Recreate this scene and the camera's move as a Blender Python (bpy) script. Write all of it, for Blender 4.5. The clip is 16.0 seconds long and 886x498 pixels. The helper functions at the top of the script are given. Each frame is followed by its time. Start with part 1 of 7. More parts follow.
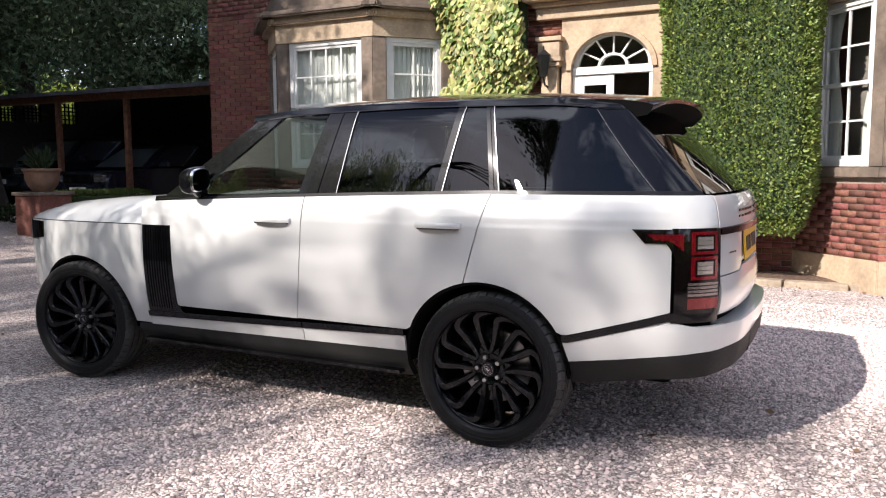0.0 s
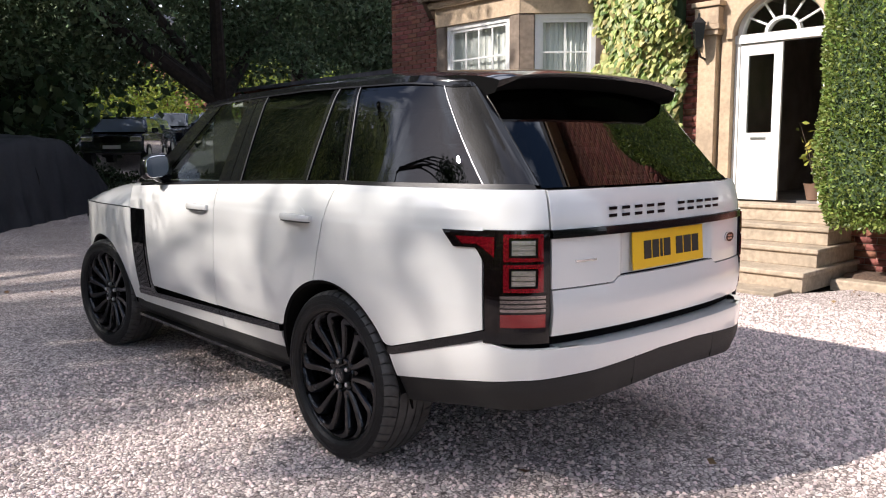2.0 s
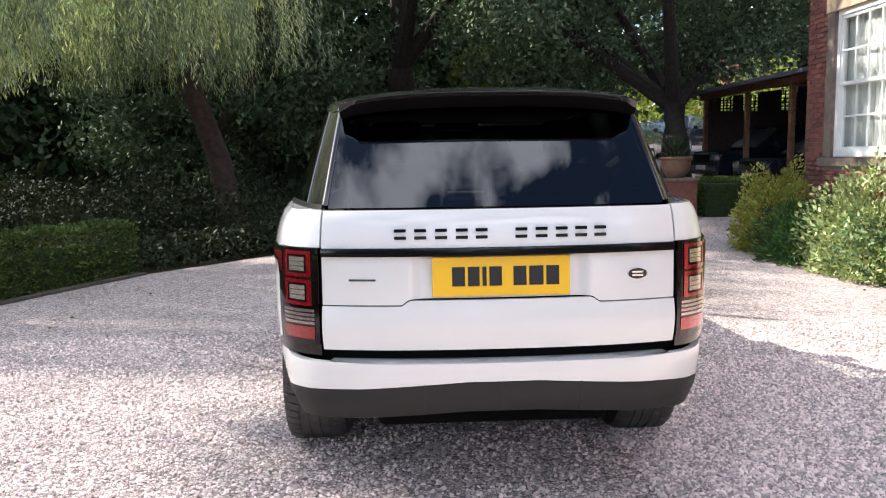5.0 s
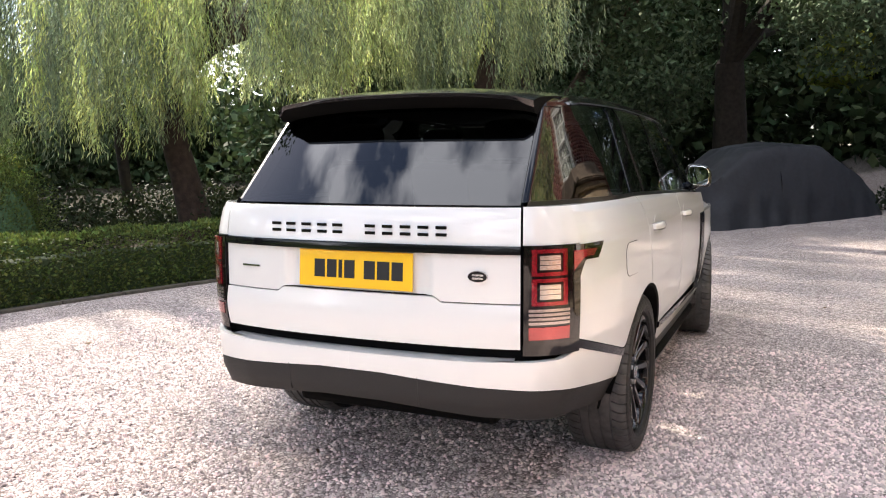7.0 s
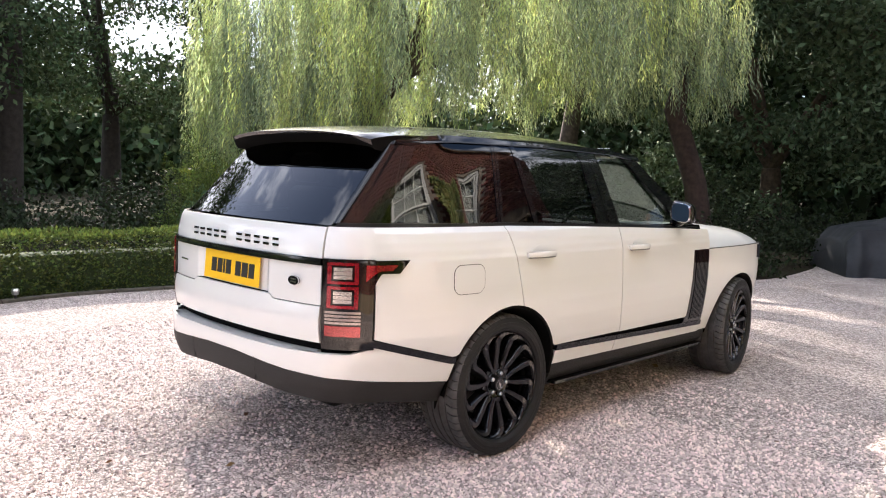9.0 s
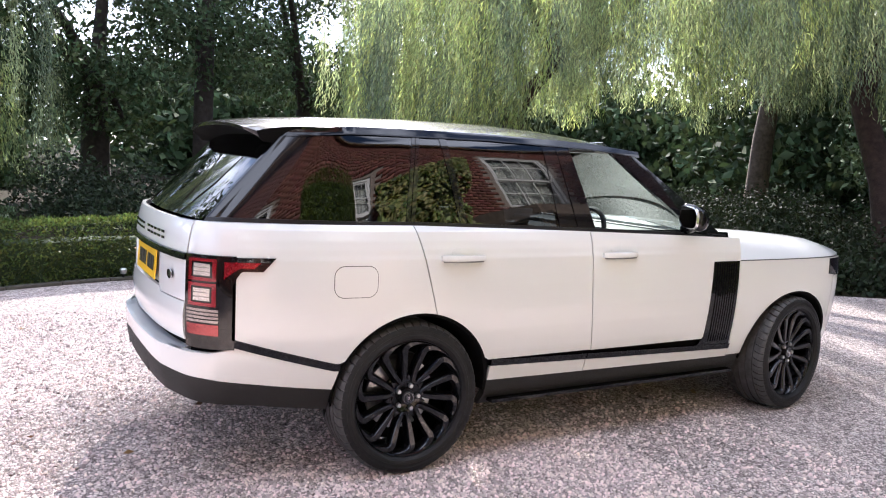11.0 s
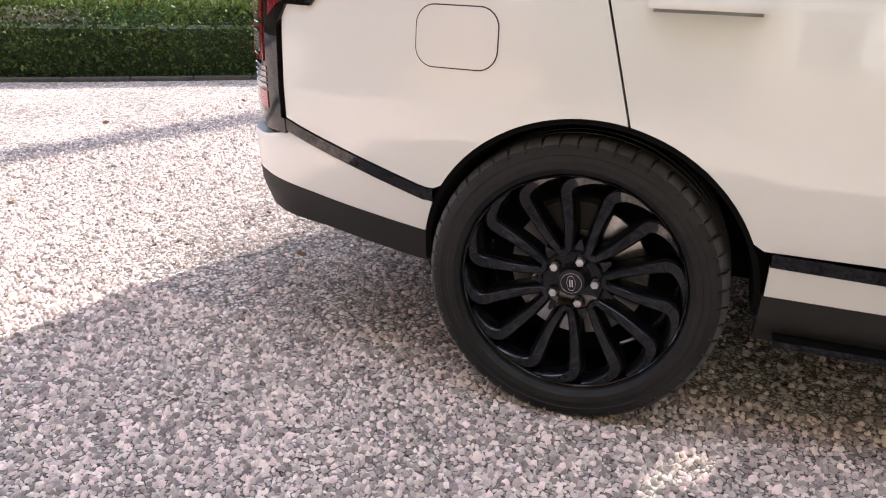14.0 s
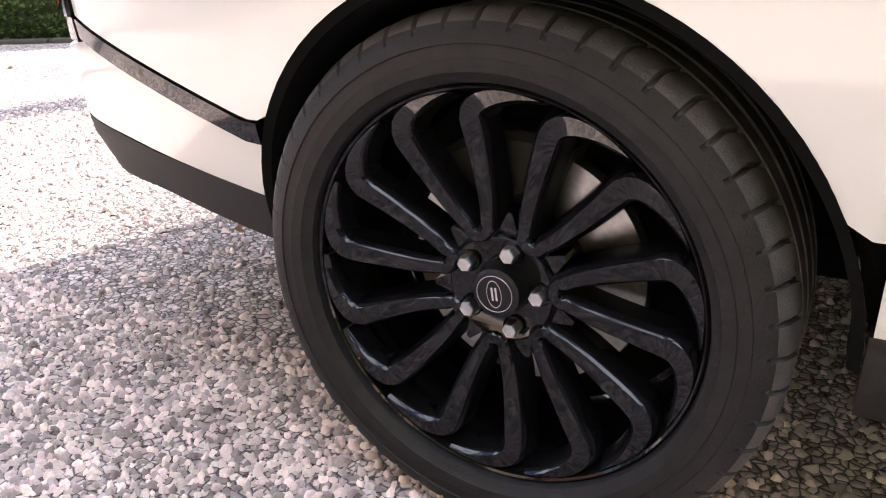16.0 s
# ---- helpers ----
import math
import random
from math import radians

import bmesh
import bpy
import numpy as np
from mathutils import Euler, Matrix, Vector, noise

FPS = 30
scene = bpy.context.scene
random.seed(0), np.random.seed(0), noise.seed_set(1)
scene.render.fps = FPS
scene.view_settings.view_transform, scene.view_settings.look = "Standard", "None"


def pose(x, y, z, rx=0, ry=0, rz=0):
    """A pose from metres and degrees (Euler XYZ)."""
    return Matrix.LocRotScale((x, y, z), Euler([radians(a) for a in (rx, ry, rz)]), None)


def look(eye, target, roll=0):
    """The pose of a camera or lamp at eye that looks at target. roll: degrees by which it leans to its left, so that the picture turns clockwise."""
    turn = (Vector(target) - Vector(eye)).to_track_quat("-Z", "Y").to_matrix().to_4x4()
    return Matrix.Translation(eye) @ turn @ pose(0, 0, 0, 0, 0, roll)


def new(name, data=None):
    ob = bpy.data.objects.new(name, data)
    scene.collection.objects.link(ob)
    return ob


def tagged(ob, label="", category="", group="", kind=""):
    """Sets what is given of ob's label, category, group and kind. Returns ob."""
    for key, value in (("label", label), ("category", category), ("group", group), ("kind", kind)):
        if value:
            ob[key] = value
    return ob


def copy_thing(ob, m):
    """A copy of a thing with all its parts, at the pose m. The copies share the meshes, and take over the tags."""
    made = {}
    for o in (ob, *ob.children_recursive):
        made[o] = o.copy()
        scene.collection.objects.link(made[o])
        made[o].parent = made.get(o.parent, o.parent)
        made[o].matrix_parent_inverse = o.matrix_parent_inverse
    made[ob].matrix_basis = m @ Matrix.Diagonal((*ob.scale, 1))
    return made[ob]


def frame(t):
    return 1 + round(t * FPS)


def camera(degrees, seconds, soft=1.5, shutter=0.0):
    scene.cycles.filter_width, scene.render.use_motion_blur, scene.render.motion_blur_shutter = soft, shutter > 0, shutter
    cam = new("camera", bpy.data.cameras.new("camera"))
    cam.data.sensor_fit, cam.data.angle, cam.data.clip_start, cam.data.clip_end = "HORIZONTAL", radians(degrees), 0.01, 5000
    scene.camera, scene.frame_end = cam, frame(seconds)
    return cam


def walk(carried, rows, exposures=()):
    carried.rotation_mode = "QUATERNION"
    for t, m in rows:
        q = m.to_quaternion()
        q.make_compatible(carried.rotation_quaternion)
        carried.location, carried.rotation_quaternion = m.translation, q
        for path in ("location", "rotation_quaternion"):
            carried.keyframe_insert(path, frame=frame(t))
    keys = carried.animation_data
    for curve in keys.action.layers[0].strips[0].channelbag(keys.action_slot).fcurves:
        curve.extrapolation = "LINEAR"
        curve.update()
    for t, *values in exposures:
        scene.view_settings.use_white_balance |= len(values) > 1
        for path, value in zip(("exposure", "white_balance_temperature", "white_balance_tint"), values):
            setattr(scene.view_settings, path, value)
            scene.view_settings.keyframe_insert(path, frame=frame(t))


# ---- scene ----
cam = camera(58.8, 16.0, soft=1.1)
EXPOSURES = [(0, 0.58, 5920, 17.5), (1, 0.58, 5920, 17), (2.5, 0.68, 5920, 16), (5, 1.42, 5920, 14.5), (7.5, 1.82, 6320, 14.5), (8, 1.92, 6170, 14.5), (8.5, 1.72, 6220, 14.5), (11, 1.74, 5670, 18), (12.5, 1.67, 5870, 14.5), (14, 1.54, 5870, 13.5), (15, 1.79, 5820, 13.5), (15.5, 1.94, 5870, 14), (16, 2.09, 5870, 15)]
PATH = [
    (0, (-4.414, -1.533, 1.385), (-2.642, -0.628, 1.176), -0.2),
    (0.5, (-4.032, -1.912, 1.409), (-2.344, -0.861, 1.191), -0.5),
    (1, (-3.71, -2.236, 1.417), (-2.123, -1.041, 1.188), -0.6),
    (1.5, (-3.283, -2.523, 1.417), (-1.815, -1.186, 1.176), -0.5),
    (2, (-2.909, -2.896, 1.401), (-1.579, -1.424, 1.15), -0.4),
    (2.5, (-2.527, -3.172, 1.412), (-1.361, -1.568, 1.154), -0.3),
    (3, (-2.066, -3.413, 1.448), (-1.089, -1.687, 1.189), -0.3),
    (3.5, (-1.659, -3.673, 1.452), (-0.89, -1.845, 1.196), -0.3),
    (4, (-1.206, -3.763, 1.436), (-0.653, -1.857, 1.187), -0.4),
    (4.5, (-0.778, -3.923, 1.428), (-0.453, -1.964, 1.184), -0.6),
    (5, (-0.358, -4.077, 1.452), (-0.268, -2.093, 1.218), -0.9),
    (5.2, (-0.16, -4.095, 1.424), (-0.167, -2.107, 1.198), -1.1),
    (7.3, (1.949, -3.793, 1.433), (1.007, -2.043, 1.209), 0.0),
    (7.5, (2.144, -3.769, 1.444), (1.134, -2.057, 1.221), 0.4),
    (8, (2.679, -3.593, 1.462), (1.523, -1.976, 1.245), 1.2),
    (8.5, (3.209, -3.433, 1.494), (1.932, -1.908, 1.286), 1.8),
    (8.7, (3.385, -3.366, 1.502), (2.061, -1.88, 1.302), 2.0),
    (10.8, (4.302, -1.947, 1.599), (2.606, -0.909, 1.383), 2.6),
    (11, (4.313, -1.788, 1.584), (2.59, -0.798, 1.356), 2.9),
    (11.5, (4.228, -1.384, 1.557), (2.44, -0.53, 1.285), 3.8),
    (12, (3.979, -0.97, 1.501), (2.124, -0.317, 1.138), 4.7),
    (12.5, (3.72, -0.651, 1.377), (1.804, -0.332, 0.901), 4.6),
    (13, (3.463, -0.32, 1.313), (1.552, -0.403, 0.729), 3.2),
    (13.5, (3.113, 0.028, 1.22), (1.258, -0.368, 0.588), 2.3),
    (14, (2.824, 0.304, 1.18), (1.057, -0.312, 0.477), 1.8),
    (14.5, (2.499, 0.432, 1.139), (0.818, -0.348, 0.385), 1.0),
    (15, (2.21, 0.498, 1.102), (0.593, -0.377, 0.316), 0.1),
    (15.5, (1.997, 0.514, 0.952), (0.405, -0.413, 0.173), -0.8),
    (16, (1.816, 0.436, 0.872), (0.225, -0.493, 0.096), -1.9),
]
walk(cam, [(t, look(eye, target, roll)) for t, eye, target, roll in PATH], exposures=EXPOSURES)

# ---- light ----
SUN_WAY = Vector((1.25, -0.52, -1.0))          # the way the sunlight goes
world = bpy.data.worlds.new("sky")
scene.world = world
world.use_nodes = True
wn = world.node_tree.nodes
sky = wn.new("ShaderNodeTexSky")
sky.sky_type = 'NISHITA'
sky.sun_disc = False
sky.sun_elevation = math.atan2(1.0, math.hypot(1.25, 0.52))
sky.sun_rotation = math.atan2(-1.25, 0.52)
sky.air_density, sky.dust_density, sky.ozone_density = 1.0, 0.8, 1.2
wn["Background"].inputs["Strength"].default_value = 0.072


def clouds_over_sky():
    """Broken white clouds over the blue."""
    links = world.node_tree.links
    co = wn.new("ShaderNodeTexCoord")
    mp = wn.new("ShaderNodeMapping")
    mp.inputs["Scale"].default_value = (1.6, 1.6, 3.6)
    ns = wn.new("ShaderNodeTexNoise")
    ns.inputs["Scale"].default_value, ns.inputs["Detail"].default_value, ns.inputs["Roughness"].default_value = 2.3, 8.0, 0.55
    ramp = wn.new("ShaderNodeValToRGB")
    ramp.color_ramp.elements[0].position, ramp.color_ramp.elements[1].position = 0.48, 0.58
    mix = wn.new("ShaderNodeMix")
    mix.data_type = 'RGBA'
    mix.inputs["B"].default_value = (18.0, 18.4, 19.0, 1)
    links.new(co.outputs["Generated"], mp.inputs["Vector"])
    links.new(mp.outputs["Vector"], ns.inputs["Vector"])
    links.new(ns.outputs["Fac"], ramp.inputs["Fac"])
    links.new(ramp.outputs["Color"], mix.inputs["Factor"])
    links.new(sky.outputs["Color"], mix.inputs["A"])
    links.new(mix.outputs["Result"], wn["Background"].inputs["Color"])


clouds_over_sky()
sun = new("sun", bpy.data.lights.new("sun", 'SUN'))
sun.data.energy, sun.data.angle, sun.data.color = 5.0, radians(0.6), (1.0, 0.895, 0.735)
sun.matrix_world = look((-25, 10.4, 20), Vector((-25, 10.4, 20)) + SUN_WAY)

# ---- materials ----
def material(name, base, rough=0.6, metal=0.0, spec=0.5, coat=0.0, spread=0.0, grain=0.0, grain_size=40.0, bump=0.0,
             bump_size=60.0, stain=0.0, stain_size=2.0, stain_colour=(0.1, 0.08, 0.06), island=0.0, each=0.0, back=0.0):
    """A node material: base colour with grain and stains at real size, relief, and a shift from piece to piece."""
    m = bpy.data.materials.new(name)
    m.use_nodes = True
    nt = m.node_tree
    b = nt.nodes["Principled BSDF"]
    b.inputs["Roughness"].default_value, b.inputs["Metallic"].default_value = rough, metal
    b.inputs["Specular IOR Level"].default_value = spec
    b.inputs["Coat Weight"].default_value = coat
    b.inputs["Coat Roughness"].default_value = 0.03
    b.inputs["Base Color"].default_value = (*base, 1)
    m.diffuse_color = (*base, 1)
    colour = None
    geo = nt.nodes.new("ShaderNodeNewGeometry")

    def noise_of(size, detail=4.0):
        n = nt.nodes.new("ShaderNodeTexNoise")
        n.inputs["Scale"].default_value, n.inputs["Detail"].default_value = size, detail
        nt.links.new(geo.outputs["Position"], n.inputs["Vector"])
        return n.outputs["Fac"]

    def mixed(fac, a, bcol, kind='MIX'):
        x = nt.nodes.new("ShaderNodeMix")
        x.data_type, x.blend_type = 'RGBA', kind
        for value, key in ((fac, "Factor"), (a, "A"), (bcol, "B")):
            if isinstance(value, (int, float)):
                x.inputs[key].default_value = value
            elif isinstance(value, tuple):
                x.inputs[key].default_value = (*value, 1)
            else:
                nt.links.new(value, x.inputs[key])
        return x.outputs["Result"]

    def ramp(fac, lo, hi):
        r = nt.nodes.new("ShaderNodeMapRange")
        nt.links.new(fac, r.inputs["Value"])
        r.inputs["From Min"].default_value, r.inputs["From Max"].default_value = lo, hi
        return r.outputs["Result"]

    if grain:
        dark = tuple(c * (1 - grain) for c in base)
        light = tuple(min(1, c * (1 + grain)) for c in base)
        colour = mixed(ramp(noise_of(grain_size), 0.3, 0.7), dark, light)
    if island or each:
        if each:
            info = nt.nodes.new("ShaderNodeObjectInfo")
            rnd, amount = info.outputs["Random"], each
        else:
            rnd, amount = geo.outputs["Random Per Island"], island
        h = nt.nodes.new("ShaderNodeHueSaturation")
        v = nt.nodes.new("ShaderNodeMapRange")
        v.inputs["To Min"].default_value, v.inputs["To Max"].default_value = 1 - amount, 1 + amount
        nt.links.new(rnd, v.inputs["Value"])
        nt.links.new(v.outputs["Result"], h.inputs["Value"])
        hue = nt.nodes.new("ShaderNodeMapRange")
        hue.inputs["To Min"].default_value, hue.inputs["To Max"].default_value = 0.5 - spread, 0.5 + spread
        mul = nt.nodes.new("ShaderNodeMath")
        mul.operation = 'MULTIPLY'
        mul.inputs[1].default_value = 7.31
        fr = nt.nodes.new("ShaderNodeMath")
        fr.operation = 'FRACT'
        nt.links.new(rnd, mul.inputs[0])
        nt.links.new(mul.outputs[0], fr.inputs[0])
        nt.links.new(fr.outputs[0], hue.inputs["Value"])
        nt.links.new(hue.outputs["Result"], h.inputs["Hue"])
        if colour is None:
            h.inputs["Color"].default_value = (*base, 1)
        else:
            nt.links.new(colour, h.inputs["Color"])
        colour = h.outputs["Color"]
    if stain:
        f = nt.nodes.new("ShaderNodeMath")
        f.operation = 'MULTIPLY'
        f.inputs[1].default_value = stain
        nt.links.new(ramp(noise_of(stain_size, 6.0), 0.45, 0.7), f.inputs[0])
        colour = mixed(f.outputs[0], colour if colour is not None else base, stain_colour)
    if colour is not None:
        nt.links.new(colour, b.inputs["Base Color"])
    if bump:
        bp = nt.nodes.new("ShaderNodeBump")
        bp.inputs["Strength"].default_value, bp.inputs["Distance"].default_value = bump, 0.01
        nt.links.new(noise_of(bump_size), bp.inputs["Height"])
        nt.links.new(bp.outputs["Normal"], b.inputs["Normal"])
    if back:
        out = nt.nodes["Material Output"]
        tr = nt.nodes.new("ShaderNodeBsdfTranslucent")
        mixs = nt.nodes.new("ShaderNodeMixShader")
        mixs.inputs[0].default_value = back
        if colour is not None:
            nt.links.new(mixed(1.0, colour, (1.0, 1.0, 0.76), 'MULTIPLY'), tr.inputs["Color"])
        else:
            tr.inputs["Color"].default_value = (*base, 1)
        nt.links.new(b.outputs[0], mixs.inputs[1])
        nt.links.new(tr.outputs[0], mixs.inputs[2])
        nt.links.new(mixs.outputs[0], out.inputs["Surface"])
    return m


def glass(name, tint, rough=0.0, ior=1.5):
    """Tinted glass: clear tint behind a Fresnel gloss."""
    m = bpy.data.materials.new(name)
    m.use_nodes = True
    nt = m.node_tree
    nt.nodes.remove(nt.nodes["Principled BSDF"])
    t, g = nt.nodes.new("ShaderNodeBsdfTransparent"), nt.nodes.new("ShaderNodeBsdfGlossy")
    w, mx = nt.nodes.new("ShaderNodeLayerWeight"), nt.nodes.new("ShaderNodeMixShader")
    p, f = nt.nodes.new("ShaderNodeMath"), nt.nodes.new("ShaderNodeMath")
    p.operation, f.operation = 'POWER', 'MULTIPLY_ADD'
    face_on = ((ior - 1) / (ior + 1)) ** 2
    w.inputs["Blend"].default_value, p.inputs[1].default_value = 0.5, 4.0
    f.inputs[1].default_value, f.inputs[2].default_value = 1 - face_on, face_on
    nt.links.new(w.outputs["Facing"], p.inputs[0])
    nt.links.new(p.outputs[0], f.inputs[0])
    t.inputs["Color"].default_value = (*tint, 1)
    g.inputs["Roughness"].default_value = rough
    nt.links.new(f.outputs[0], mx.inputs[0])
    nt.links.new(t.outputs[0], mx.inputs[1])
    nt.links.new(g.outputs[0], mx.inputs[2])
    nt.links.new(mx.outputs[0], nt.nodes["Material Output"].inputs["Surface"])
    m.diffuse_color = (*tint, 1)
    return m


PAINT = material("white_paint", (0.73, 0.735, 0.71), rough=0.28, coat=1.0, spec=0.5)
GLOSS_BLACK = material("gloss_black", (0.005, 0.005, 0.006), rough=0.13, coat=0.65, spec=0.1)
WHEEL_BLACK = material("wheel_black", (0.005, 0.005, 0.006), rough=0.3, coat=0.8, spec=0.06)
DISC_STEEL = material("disc_steel", (0.46, 0.455, 0.445), rough=0.33, metal=1.0, grain=0.15, grain_size=90)
PILLAR_BLACK = material("pillar_black", (0.004, 0.004, 0.005), rough=0.35, coat=1.0, spec=0.05)
SATIN_BLACK = material("satin_black", (0.007, 0.007, 0.008), rough=0.35, coat=0.2, spec=0.25)
PLASTIC = material("grey_plastic", (0.022, 0.0215, 0.021), rough=0.6, spec=0.3, grain=0.15, grain_size=300, bump=0.15, bump_size=900)
RUBBER = material("tyre_rubber", (0.0105, 0.0105, 0.011), rough=0.5, spec=0.3, grain=0.3, grain_size=30, stain=0.4, stain_size=9, stain_colour=(0.019, 0.018, 0.018), bump=0.2, bump_size=300)
# Paler than the sidewall: gravel dust, plus bounced light put into the colour.
TREAD = material("dusty_lit_tread", (0.055, 0.053, 0.051), rough=0.58, spec=0.5, grain=0.3, grain_size=40, stain=0.6, stain_size=14, stain_colour=(0.11, 0.107, 0.103), bump=0.2, bump_size=300)
STEEL_DULL = material("dull_trim", (0.20, 0.20, 0.21), rough=0.4, metal=1.0)
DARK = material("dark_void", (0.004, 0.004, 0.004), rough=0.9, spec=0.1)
CHROME = material("chrome", (0.75, 0.75, 0.76), rough=0.15, metal=1.0)
STEEL = material("brushed_steel", (0.62, 0.62, 0.61), rough=0.3, metal=1.0, grain=0.15, grain_size=90)
PRIVACY = glass("privacy_glass", (0.04, 0.045, 0.05), ior=1.7)
CLEAR = glass("clear_glass", (0.66, 0.72, 0.70), ior=1.4)
SCREEN_GLASS = glass("windscreen_glass", (0.58, 0.63, 0.61), ior=1.5)
PANE = glass("window_pane", (0.92, 0.94, 0.93), ior=1.28)
MIRROR = material("mirror_glass", (0.38, 0.41, 0.44), rough=0.02, metal=1.0)
RED_LENS = material("red_lens", (0.28, 0.005, 0.014), rough=0.22, metal=0.6, coat=1.0, grain=0.12, grain_size=160)
FOOT_LENS = material("pale_red_lens", (0.30, 0.035, 0.035), rough=0.25, metal=0.7, coat=1.0, grain=0.12, grain_size=160)
STRIPE_LENS = material("grey_lens", (0.34, 0.29, 0.275), rough=0.25, metal=0.85, coat=1.0, grain=0.12, grain_size=220)
CLEAR_LENS = material("clear_lens", (0.62, 0.57, 0.53), rough=0.25, metal=0.85, coat=1.0, grain=0.12, grain_size=220)
SMOKE_LENS = material("smoked_lens", (0.006, 0.004, 0.004), rough=0.06, coat=0.8, spec=0.1)
YELLOW = material("plate_yellow", (0.86, 0.52, 0.01), rough=0.35, coat=0.3)
INK = material("plate_black", (0.01, 0.01, 0.01), rough=0.5)
TRIM_INT = material("cabin_trim", (0.03, 0.03, 0.033), rough=0.6)
LEATHER = material("seat_leather", (0.05, 0.05, 0.052), rough=0.5, bump=0.1, bump_size=200)
IVORY = material("cabin_ivory", (0.55, 0.53, 0.48), rough=0.5)
BRICK = material("red_brick", (0.27, 0.10, 0.07), rough=0.85, grain=0.28, grain_size=35, each=0.28, spread=0.015, bump=0.5, bump_size=90, stain=0.3, stain_size=3.0, stain_colour=(0.12, 0.07, 0.06))
BRICK_FAR = material("red_brick_wall", (0.25, 0.095, 0.068), rough=0.85, grain=0.28, grain_size=35, island=0.3, spread=0.015, bump=0.5, bump_size=90, stain=0.35, stain_size=1.2, stain_colour=(0.10, 0.06, 0.055))
MORTAR = material("mortar", (0.36, 0.30, 0.25), rough=0.95, grain=0.2, grain_size=60, bump=0.4, bump_size=150)
STONE = material("sandstone", (0.52, 0.40, 0.27), rough=0.85, grain=0.14, grain_size=25, bump=0.35, bump_size=70, stain=0.55, stain_size=2.2, stain_colour=(0.20, 0.15, 0.11))
EDGE_STONE = material("mossy_edging", (0.075, 0.065, 0.05), rough=0.95, grain=0.3, grain_size=20, bump=0.5, bump_size=60, stain=0.4, stain_size=5, stain_colour=(0.05, 0.06, 0.03))
STONE_DARK = material("weathered_sandstone", (0.22, 0.172, 0.132), rough=0.9, grain=0.25, grain_size=14, bump=0.5, bump_size=60, stain=0.6, stain_size=3.5, stain_colour=(0.09, 0.075, 0.06))
STEP_STONE = material("step_stone", (0.42, 0.34, 0.25), rough=0.9, grain=0.2, grain_size=20, bump=0.4, bump_size=80, stain=0.5, stain_size=3, stain_colour=(0.17, 0.15, 0.11), each=0.12)
WHITE = material("white_joinery", (0.78, 0.78, 0.75), rough=0.45, grain=0.05, grain_size=12)
CURTAIN = material("net_curtain", (0.72, 0.72, 0.68), rough=0.9, grain=0.1, grain_size=30)
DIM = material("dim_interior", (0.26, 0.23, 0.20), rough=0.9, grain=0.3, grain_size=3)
LEAD = material("lead_roof", (0.16, 0.16, 0.165), rough=0.7, grain=0.2, grain_size=8)
SLATE = material("roof_slate", (0.10, 0.10, 0.115), rough=0.7, grain=0.25, grain_size=9, bump=0.4, bump_size=20)
IRON = material("black_iron", (0.015, 0.015, 0.016), rough=0.5)
TERRACOTTA = material("terracotta", (0.24, 0.135, 0.085), rough=0.8, grain=0.2, grain_size=12, stain=0.4, stain_size=4, stain_colour=(0.22, 0.16, 0.12))
TARP = material("car_cover", (0.024, 0.026, 0.031), rough=0.55, spec=0.3, grain=0.12, grain_size=14, bump=0.4, bump_size=8)
BARK = material("bark", (0.10, 0.075, 0.055), rough=0.95, grain=0.4, grain_size=9, bump=1.0, bump_size=30)
BARK_DARK = material("dark_bark", (0.03, 0.023, 0.018), rough=0.95, grain=0.4, grain_size=9, bump=1.0, bump_size=30)
BARK_RED = material("bark_red", (0.050, 0.031, 0.025), rough=0.95, grain=0.4, grain_size=9, bump=1.0, bump_size=30)
TIMBER_DARK = material("dark_boards", (0.05, 0.035, 0.03), rough=0.8, grain=0.3, grain_size=12, bump=0.5, bump_size=30)
TIMBER = material("pergola_timber", (0.20, 0.09, 0.05), rough=0.75, grain=0.35, grain_size=14)
# Willow leaf in mid, shaded and sunlit copies: light put into the colour.
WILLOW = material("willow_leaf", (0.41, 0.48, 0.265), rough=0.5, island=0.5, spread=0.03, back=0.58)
WILLOW_SHADED = material("willow_shaded_leaf", (0.20, 0.255, 0.17), rough=0.5, island=0.5, spread=0.03, back=0.45)
WILLOW_LIT = material("willow_lit_leaf", (0.52, 0.60, 0.25), rough=0.5, island=0.4, spread=0.03, back=0.6)
YEW = material("yew_leaf", (0.112, 0.160, 0.086), rough=0.75, spec=0.25, island=0.6, spread=0.03, back=0.06)
# Near-black leaf: the shade under the trees is put into its colour.
UNDERLEAF = material("shaded_ivy_leaf", (0.024, 0.035, 0.016), rough=0.7, spec=0.2, island=0.6, spread=0.035, back=0.1)
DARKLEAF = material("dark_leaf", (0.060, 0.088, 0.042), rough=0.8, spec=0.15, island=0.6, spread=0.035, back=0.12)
HEDGE = material("box_hedge_leaf", (0.085, 0.12, 0.03), rough=0.6, spec=0.25, island=0.6, spread=0.03, back=0.25)
DRY_LEAF = material("dry_leaf", (0.20, 0.12, 0.06), rough=0.8, island=0.4, spread=0.02)
TOPIARY = material("topiary_leaf", (0.20, 0.265, 0.06), rough=0.45, island=0.5, spread=0.03, back=0.25)
IVY = material("variegated_ivy_leaf", (0.47, 0.49, 0.17), rough=0.5, island=0.45, spread=0.05, back=0.3)
VARIEGATED = material("variegated_leaf", (0.30, 0.36, 0.15), rough=0.5, island=0.6, spread=0.03, back=0.25)
SHRUB = material("shrub_leaf", (0.14, 0.205, 0.045), rough=0.5, island=0.45, spread=0.03, back=0.3)
